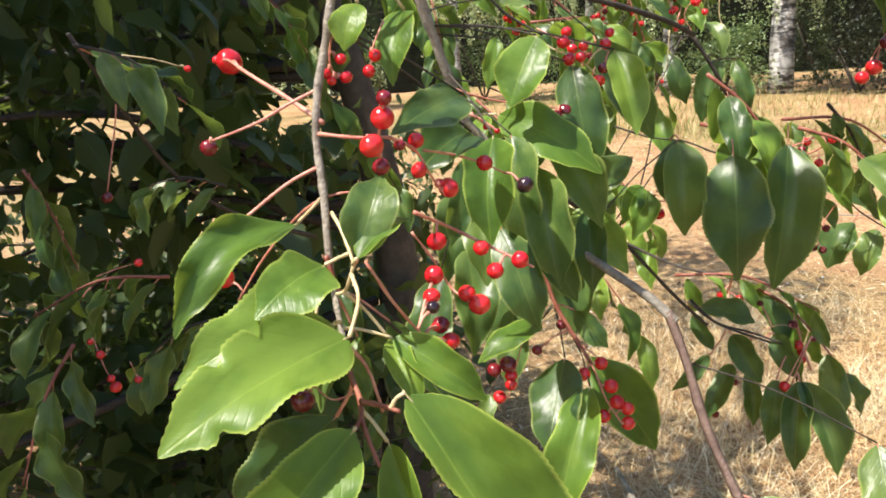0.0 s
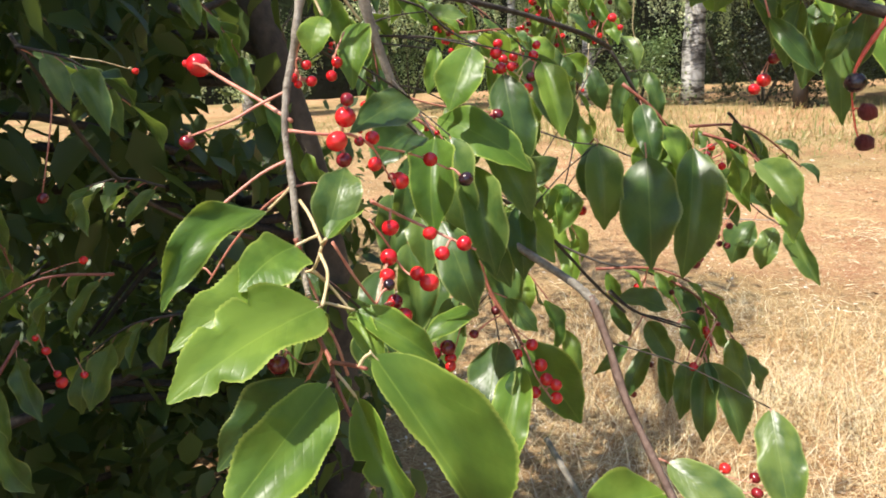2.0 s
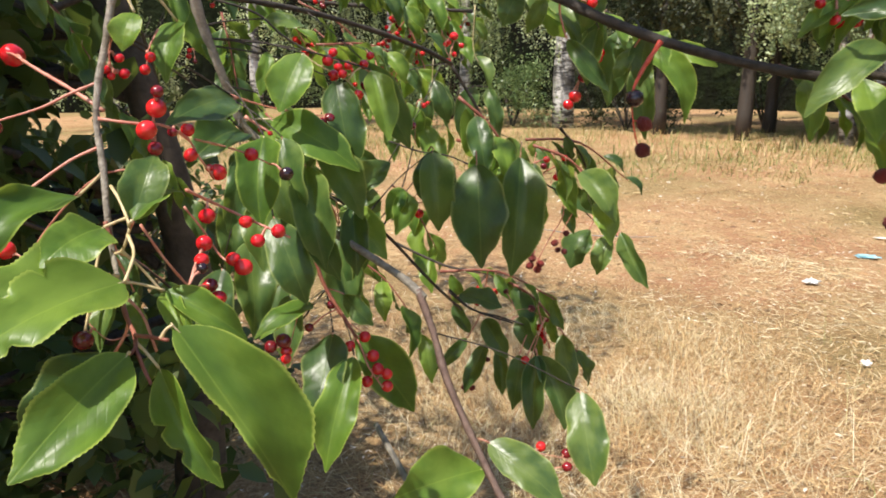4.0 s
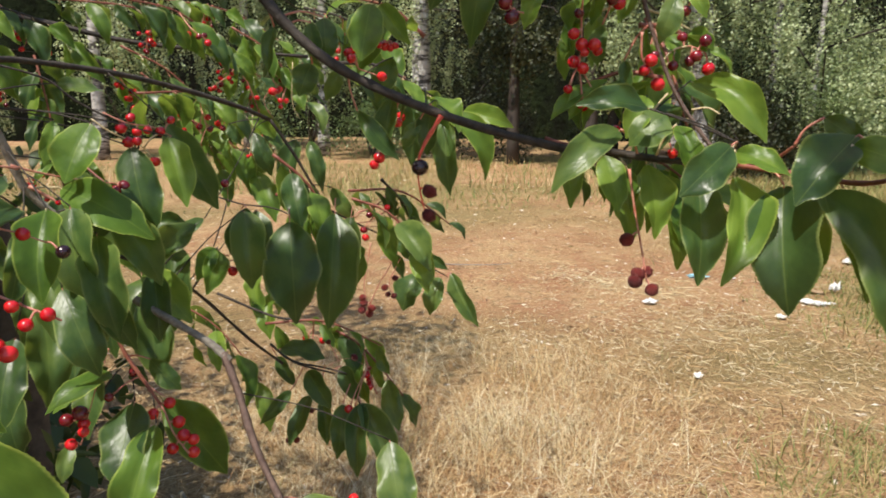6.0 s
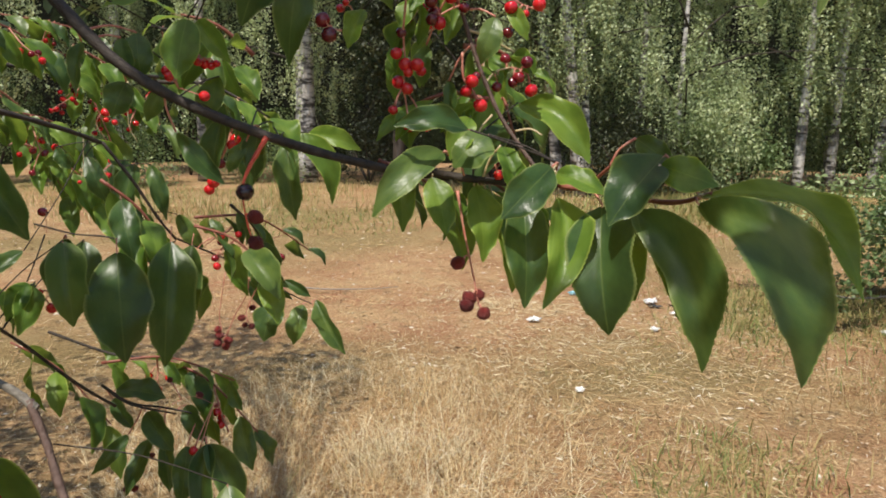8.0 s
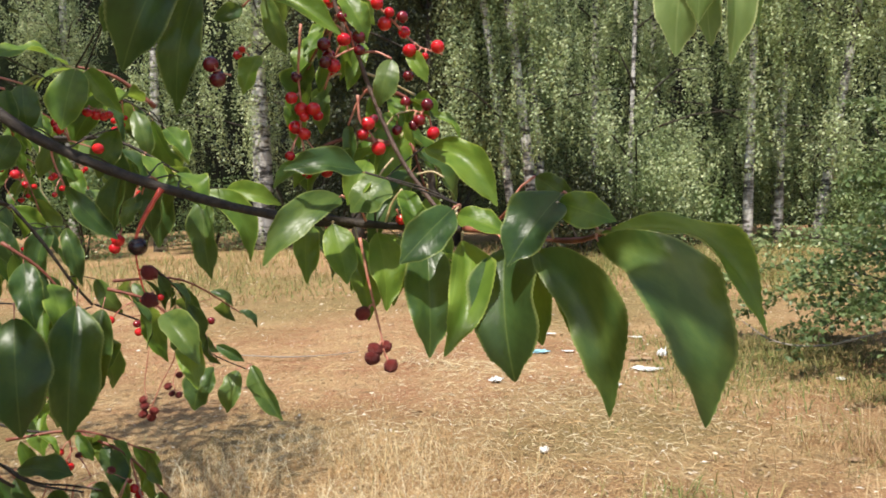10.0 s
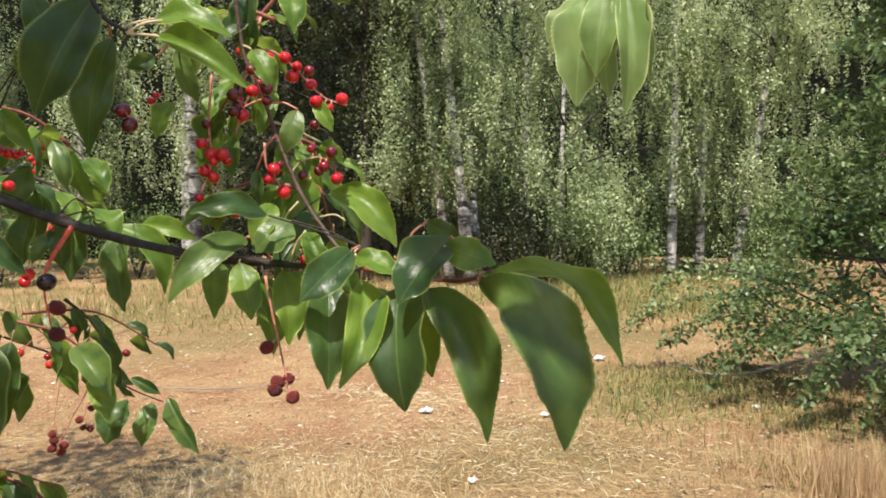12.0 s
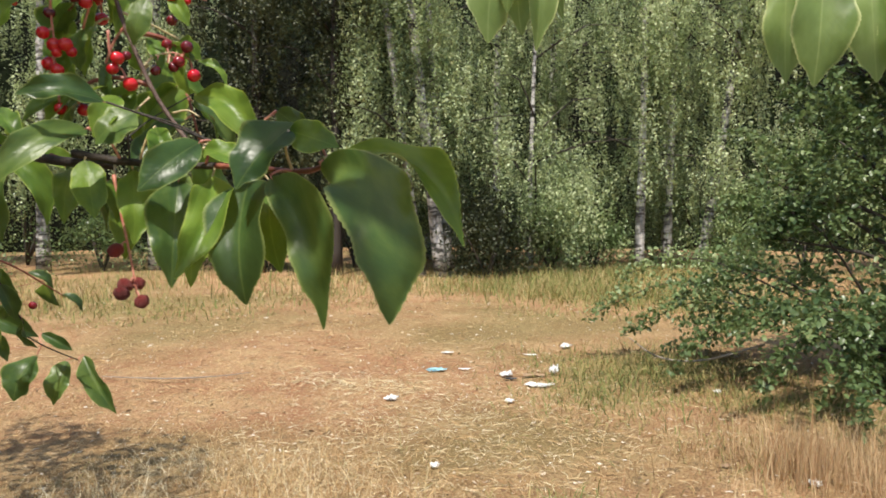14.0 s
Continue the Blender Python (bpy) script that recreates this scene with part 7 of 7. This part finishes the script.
leaf(bough, (0.3028, 0.2780, 1.5845), (0.2909, 0.2757, 1.5619), (-0.581, -0.718, 0.383), 0.55, 0.10, 0.50, 1, fresh_lit=True, stem=(0.3233, 0.2325, 1.6186))
leaf(bough, (0.2371, 0.2960, 1.6143), (0.2259, 0.2998, 1.5921), (-0.417, -0.907, 0.055), 0.62, 0.10, 0.20, 7, stem=(0.2456, 0.2551, 1.6366))
leaf(bough, (0.3059, 0.2514, 1.6415), (0.2979, 0.2503, 1.6150), (-0.690, -0.685, 0.234), 0.56, 0.10, 0.35, 6, fresh_lit=True, stem=(0.3156, 0.2270, 1.6589))
cluster(bough, STALK_PINK, [(0.3089, 0.2392, 1.5959, 0.0007), (0.3088, 0.2437, 1.5714, 0.0006), (0.3107, 0.2450, 1.5525, 0.0005), (0.3103, 0.2462, 1.5398, 0.0004)], [(0.3052, 0.2454, 1.5577, 0.0033, "red"), (0.3101, 0.2438, 1.5518, 0.0036, "red"), (0.3137, 0.2372, 1.5515, 0.0036, "red"), (0.3169, 0.2383, 1.5485, 0.0029, "red"), (0.3092, 0.2494, 1.5425, 0.0036, "red"), (0.3116, 0.2440, 1.5388, 0.0033, "red"), (0.3042, 0.2472, 1.5269, 0.0026, "red"), (0.3126, 0.2436, 1.5179, 0.0033, "red"), (0.3245, 0.2437, 1.5185, 0.0033, "red"), (0.3090, 0.2462, 1.5691, 0.0030, "wine"), (0.3106, 0.2417, 1.5475, 0.0026, "red")])
cluster(bough, STALK_PINK, [(0.3304, 0.2183, 1.5829, 0.0006), (0.3239, 0.2226, 1.5797, 0.0005), (0.3175, 0.2271, 1.5750, 0.0004)], [(0.3141, 0.2248, 1.5836, 0.0035, "wine"), (0.3191, 0.2286, 1.5784, 0.0036, "wine"), (0.3200, 0.2253, 1.5731, 0.0035, "red"), (0.3141, 0.2240, 1.5743, 0.0032, "wine"), (0.3212, 0.2164, 1.5854, 0.0035, "red"), (0.3305, 0.2170, 1.5880, 0.0035, "wine"), (0.3222, 0.2189, 1.5975, 0.0029, "wine"), (0.3315, 0.2183, 1.5814, 0.0029, "wine")])
cluster(bough, STALK_PINK, [(0.3334, 0.2334, 1.6127, 0.0008), (0.3425, 0.2281, 1.6118, 0.0007), (0.3544, 0.2230, 1.6022, 0.0006), (0.3678, 0.2169, 1.5881, 0.0005), (0.3803, 0.2087, 1.5827, 0.0005)], [(0.3456, 0.2216, 1.6082, 0.0033, "red"), (0.3525, 0.2250, 1.5990, 0.0037, "red"), (0.3533, 0.2212, 1.6044, 0.0027, "red"), (0.3580, 0.2156, 1.6015, 0.0030, "wine"), (0.3632, 0.2216, 1.5949, 0.0034, "red"), (0.3640, 0.2178, 1.5846, 0.0037, "red"), (0.3707, 0.2126, 1.5813, 0.0020, "red"), (0.3742, 0.2056, 1.5857, 0.0036, "red"), (0.3662, 0.2225, 1.5714, 0.0030, "wine")])
cluster(bough, STALK_PINK, [(0.3265, 0.2128, 1.5572, 0.0007), (0.3276, 0.2134, 1.5449, 0.0006), (0.3309, 0.2118, 1.5387, 0.0004)], [(0.3272, 0.2100, 1.5370, 0.0031, "red"), (0.3284, 0.2065, 1.5421, 0.0034, "red"), (0.3356, 0.2081, 1.5296, 0.0037, "red"), (0.3356, 0.2121, 1.5452, 0.0025, "wine")])
cluster(bough, STALK_PINK, [(0.3562, 0.2185, 1.5496, 0.0005), (0.3629, 0.2137, 1.5513, 0.0004), (0.3697, 0.2092, 1.5480, 0.0003)], [(0.3608, 0.2181, 1.5561, 0.0030, "wine"), (0.3668, 0.2062, 1.5539, 0.0033, "wine"), (0.3708, 0.2065, 1.5387, 0.0036, "red"), (0.3633, 0.2089, 1.5457, 0.0033, "wine"), (0.3616, 0.2121, 1.5429, 0.0029, "wine"), (0.3529, 0.2156, 1.5402, 0.0029, "wine")])
cluster(bough, STALK_PINK, [(0.2736, 0.2492, 1.5676, 0.0005), (0.2683, 0.2512, 1.5689, 0.0004), (0.2656, 0.2518, 1.5717, 0.0003)], [(0.2654, 0.2551, 1.5730, 0.0039, "wine"), (0.2676, 0.2519, 1.5653, 0.0042, "wine")])
cluster(bough, STALK_PINK, [(0.3435, 0.2041, 1.4977, 0.0005), (0.3446, 0.2031, 1.4930, 0.0003)], [(0.3465, 0.2042, 1.4919, 0.0028, "red")])
cluster(bough, STALK_PINK, [(0.2275, 0.3488, 1.5592, 0.0003), (0.2333, 0.3477, 1.5567, 0.0002)], [(0.2267, 0.3462, 1.5550, 0.0027, "red"), (0.2327, 0.3519, 1.5546, 0.0031, "red"), (0.2364, 0.3507, 1.5537, 0.0027, "red"), (0.2390, 0.3484, 1.5547, 0.0023, "red")])
cluster(bough, STALK_PINK, [(0.3022, 0.2880, 1.5924, 0.0003), (0.2979, 0.2908, 1.5873, 0.0002)], [(0.2970, 0.2952, 1.5868, 0.0025, "red"), (0.2974, 0.2894, 1.5894, 0.0018, "red"), (0.3039, 0.2886, 1.5819, 0.0018, "red")])
leafy_twig(bough, (0.3372, 0.2446, 1.6067), (0.3213, 0.2728, 1.5585), 8, 0.034, 0, 7, 0.8)
leafy_twig(bough, (0.3524, 0.2222, 1.5333), (0.3211, 0.2524, 1.5305), 7, 0.036, 0, 8, 0.7)
leafy_twig(bough, (0.3446, 0.2363, 1.5636), (0.3828, 0.2241, 1.5512), 6, 0.030, 0, 9, 0.9)
leafy_twig(bough, (0.2780, 0.3867, 1.5649), (0.2326, 0.3959, 1.5887), 7, 0.045, 0, 12, 0.8)
leafy_twig(bough, (0.3508, 0.2407, 1.6344), (0.3223, 0.2565, 1.6361), 6, 0.040, 0, 13, 0.7)
leafy_twig(bough, (0.3542, 0.2877, 1.6304), (0.3853, 0.2547, 1.6716), 5, 0.040, 1, 14, 0.7)
twig(bough, STALK_GREEN, (0.3469, 0.2193, 1.5412, 0.0006), (0.3535, 0.2174, 1.5488, 0.0005), (0.3615, 0.2146, 1.5513, 0.0005))
twig(bough, STALK_GREEN, (0.3559, 0.2021, 1.5160, 0.0006), (0.3610, 0.1954, 1.5172, 0.0005), (0.3645, 0.1896, 1.5139, 0.0005))
twig(bough, STALK_GREEN, (0.3483, 0.2133, 1.5248, 0.0006), (0.3415, 0.2148, 1.5174, 0.0005), (0.3388, 0.2136, 1.5120, 0.0005))

bough = branch("overhead twig with pale backlit hanging leaves", BARK_RED, (0.7150, 0.3054, 1.8085, 0.0014), (0.7335, 0.2854, 1.7801, 0.0013), (0.7478, 0.2629, 1.7610, 0.0011), (0.7606, 0.2343, 1.7509, 0.0010))
leaf(bough, (0.7409, 0.2838, 1.7541), (0.7116, 0.2826, 1.6264), (-0.958, -0.183, 0.222), 0.33, 0.05, 0.35, 5, fresh_lit="pale", stem=(0.7386, 0.2783, 1.7727))
leaf(bough, (0.7421, 0.2654, 1.7497), (0.7217, 0.2654, 1.6541), (-0.905, -0.379, 0.194), 0.47, 0.10, 0.20, 6, fresh_lit="pale", stem=(0.7478, 0.2629, 1.7610))
leaf(bough, (0.7527, 0.2523, 1.7432), (0.7322, 0.2365, 1.6163), (-0.610, -0.769, 0.194), 0.34, 0.06, 0.50, 0, fresh_lit="pale", stem=(0.7521, 0.2538, 1.7569))
leaf(bough, (0.7715, 0.2527, 1.7581), (0.7617, 0.2304, 1.6493), (-0.965, -0.224, 0.134), 0.35, 0.12, 0.50, 1, fresh_lit="pale", stem=(0.7521, 0.2538, 1.7569))
leaf(bough, (0.7495, 0.2962, 1.7423), (0.7158, 0.3182, 1.6863), (-0.872, -0.202, 0.446), 0.67, 0.14, 0.20, 7, fresh_lit="pale", stem=(0.7433, 0.2709, 1.7663))
leaf(bough, (0.7664, 0.2744, 1.7349), (0.7474, 0.2682, 1.6369), (-0.963, -0.184, 0.199), 0.32, 0.14, 0.50, 5, fresh_lit="pale", stem=(0.7478, 0.2629, 1.7610))

bough = branch("overhead twig with large pale leaves and a few red berries", BARK_RED, (0.5396, -0.0451, 1.6113, 0.0014), (0.5442, -0.0620, 1.5947, 0.0013), (0.5459, -0.0788, 1.5830, 0.0011), (0.5455, -0.0972, 1.5760, 0.0010))
leaf(bough, (0.5420, -0.0541, 1.5828), (0.5466, -0.0525, 1.5250), (-0.969, -0.231, -0.084), 0.42, 0.10, 0.35, 7, fresh_lit="pale", stem=(0.5436, -0.0591, 1.5971))
leaf(bough, (0.5368, -0.0695, 1.5804), (0.5231, -0.0728, 1.5181), (-0.846, -0.490, 0.211), 0.51, 0.14, 0.20, 6, fresh_lit="pale", stem=(0.5454, -0.0703, 1.5883))
leaf(bough, (0.5445, -0.0886, 1.5728), (0.5488, -0.0917, 1.5210), (-0.974, -0.216, -0.069), 0.50, 0.14, 0.50, 6, fresh_lit="pale", stem=(0.5458, -0.0879, 1.5792))
leaf(bough, (0.5480, -0.1011, 1.5707), (0.5521, -0.1061, 1.5187), (-0.996, 0.039, -0.083), 0.51, 0.10, 0.20, 6, fresh_lit="pale", stem=(0.5455, -0.0972, 1.5760))
cluster(bough, STALK_PINK, [(0.4921, -0.0578, 1.6093, 0.0005), (0.4940, -0.0553, 1.6002, 0.0003)], [(0.4897, -0.0542, 1.5957, 0.0039, "red"), (0.4934, -0.0585, 1.5974, 0.0036, "red")])

bough = branch("shaded low branch with dull green drooping leaves", BARK_DARK, (-0.1535, 0.8616, 1.2902, 0.0030), (-0.2198, 0.7707, 1.3431, 0.0025), (-0.2521, 0.6825, 1.4086, 0.0021), (-0.2776, 0.5870, 1.5306, 0.0016))
leafy_twig(bough, (-0.2755, 0.5883, 1.5221), (-0.1952, 0.5879, 1.4739), 7, 0.058, 0, 15, 0.0)
leafy_twig(bough, (-0.2197, 0.5572, 1.3397), (-0.3261, 0.5442, 1.3182), 8, 0.055, 0, 16, 0.0)
leafy_twig(bough, (-0.2746, 0.4984, 1.3098), (-0.2996, 0.4439, 1.2295), 7, 0.050, 0, 17, 0.2)
leafy_twig(bough, (-0.3938, 0.6913, 1.4164), (-0.3594, 0.6899, 1.3133), 8, 0.060, 0, 18, 0.2)
leafy_twig(bough, (-0.2099, 0.7107, 1.3845), (-0.2782, 0.6882, 1.3930), 6, 0.055, 0, 19, 0.2)
leafy_twig(bough, (-0.1939, 0.6340, 1.2754), (-0.2721, 0.5956, 1.2526), 7, 0.055, 0, 20, 0.2)
cluster(bough, STALK_PINK, [(-0.2629, 0.5050, 1.3107, 0.0005), (-0.2563, 0.5001, 1.2897, 0.0004), (-0.2493, 0.4970, 1.2746, 0.0003)], [(-0.2575, 0.5004, 1.2996, 0.0032, "red"), (-0.2496, 0.4977, 1.2743, 0.0041, "red"), (-0.2661, 0.5063, 1.3081, 0.0023, "red"), (-0.2503, 0.4949, 1.2826, 0.0027, "red")])
cluster(bough, STALK_PINK, [(-0.2405, 0.5079, 1.2897, 0.0004), (-0.2362, 0.5053, 1.2790, 0.0002)], [(-0.2357, 0.5057, 1.2755, 0.0028, "red")])
cluster(bough, STALK_GREEN, [(-0.2077, 0.5092, 1.5106, 0.0005), (-0.1899, 0.5161, 1.5069, 0.0004), (-0.1735, 0.5219, 1.5008, 0.0003)], [(-0.1699, 0.5245, 1.4990, 0.0025, "red")])
cluster(bough, STALK_PINK, [(-0.2597, 0.5208, 1.3538, 0.0004), (-0.2454, 0.5285, 1.3571, 0.0003), (-0.2325, 0.5348, 1.3589, 0.0002)], [(-0.2335, 0.5369, 1.3583, 0.0032, "red")])
cluster(bough, STALK_PINK, [(-0.3110, 0.7371, 1.5042, 0.0012), (-0.3150, 0.7344, 1.4610, 0.0009), (-0.3309, 0.7192, 1.3851, 0.0007)], [(-0.3312, 0.7177, 1.3797, 0.0055, "wine")])
leafy_twig(bough, (-0.2618, 1.1134, 1.6197), (-0.1738, 1.1367, 1.4873), 9, 0.080, 0, 21, 0.6)
leafy_twig(bough, (-0.0948, 1.1870, 1.6489), (0.0328, 1.1990, 1.4641), 10, 0.080, 1, 22, 0.6)
leafy_twig(bough, (-0.0028, 1.1498, 1.4762), (0.1127, 1.1345, 1.3490), 8, 0.075, 0, 23, 0.6)
leafy_twig(bough, (-0.1841, 1.1851, 1.4607), (-0.0713, 1.1793, 1.2901), 8, 0.080, 0, 24, 0.5)
leafy_twig(bough, (0.1175, 1.0896, 1.5944), (0.2567, 1.0692, 1.4695), 8, 0.070, 1, 25, 0.6)

bough = branch("upper shaded branch behind with leaves and berry bunches", BARK_DARK, (-0.2808, 1.2605, 1.5796, 0.0060), (-0.0789, 1.2848, 1.6489, 0.0050), (0.1628, 1.2849, 1.6117, 0.0040), (0.4396, 1.2294, 1.5962, 0.0030))
leafy_twig(bough, (-0.0745, 0.9836, 1.6379), (0.1344, 1.0402, 1.5288), 16, 0.060, 2, 26, 0.5)
leafy_twig(bough, (0.0115, 1.1361, 1.6614), (0.3538, 1.1525, 1.5426), 19, 0.060, 3, 27, 0.6)
leafy_twig(bough, (0.1854, 1.2746, 1.6875), (0.4753, 1.2721, 1.5682), 19, 0.060, 3, 28, 0.6)
leafy_twig(bough, (0.0053, 1.0936, 1.5770), (0.0288, 1.0390, 1.3821), 12, 0.060, 1, 29, 0.5)
leafy_twig(bough, (0.1505, 1.1885, 1.5592), (0.2634, 1.1181, 1.4024), 8, 0.080, 1, 30, 0.6)
leafy_twig(bough, (0.2903, 1.2150, 1.6105), (0.3508, 1.1513, 1.4270), 7, 0.080, 2, 31, 0.6)
leafy_twig(bough, (0.0518, 0.8932, 1.4407), (0.1287, 0.8204, 1.3158), 8, 0.080, 0, 32, 0.5)
leafy_twig(bough, (0.1216, 0.9845, 1.6483), (0.2646, 1.0255, 1.5844), 14, 0.060, 2, 33, 0.8)
leafy_twig(bough, (0.1197, 0.8920, 1.5256), (0.2923, 0.9706, 1.4770), 14, 0.060, 2, 34, 0.7)
leafy_twig(bough, (0.1910, 0.9865, 1.4914), (0.2812, 0.9685, 1.4150), 6, 0.080, 0, 35, 0.8)
leafy_twig(bough, (0.2746, 1.0715, 1.6268), (0.3846, 1.0525, 1.5166), 12, 0.060, 2, 36, 0.7)
leafy_twig(bough, (0.3492, 0.9371, 1.6460), (0.4731, 0.8971, 1.5774), 7, 0.080, 1, 37, 0.5)
leafy_twig(bough, (0.1574, 0.9535, 1.2362), (0.2599, 0.8976, 1.1187), 8, 0.070, 0, 38, 0.7)
leafy_twig(bough, (0.2485, 1.0590, 1.3162), (0.3124, 1.0233, 1.2147), 6, 0.070, 1, 39, 0.8)

bough = branch("low leafy shoot with pale green leaves above the grass", BARK_DARK, (0.1748, 0.7098, 1.3064, 0.0016), (0.2279, 0.6771, 1.2823, 0.0014), (0.2668, 0.6490, 1.2775, 0.0012), (0.2981, 0.6171, 1.2628, 0.0010))
leafy_twig(bough, (0.2682, 0.6321, 1.2820), (0.3365, 0.5606, 1.2123), 7, 0.050, 1, 40, 0.8)
leafy_twig(bough, (0.2084, 0.6256, 1.2906), (0.3256, 0.5918, 1.2594), 8, 0.040, 1, 41, 0.9)
leafy_twig(bough, (0.2061, 0.5561, 1.4708), (0.2640, 0.5364, 1.3921), 7, 0.055, 0, 42, 0.4)
leafy_twig(bough, (0.2186, 0.6012, 1.4284), (0.2807, 0.5525, 1.3872), 6, 0.050, 0, 43, 0.5)
leafy_twig(bough, (0.2880, 0.5772, 1.4236), (0.3523, 0.5509, 1.3770), 6, 0.055, 0, 44, 0.2)
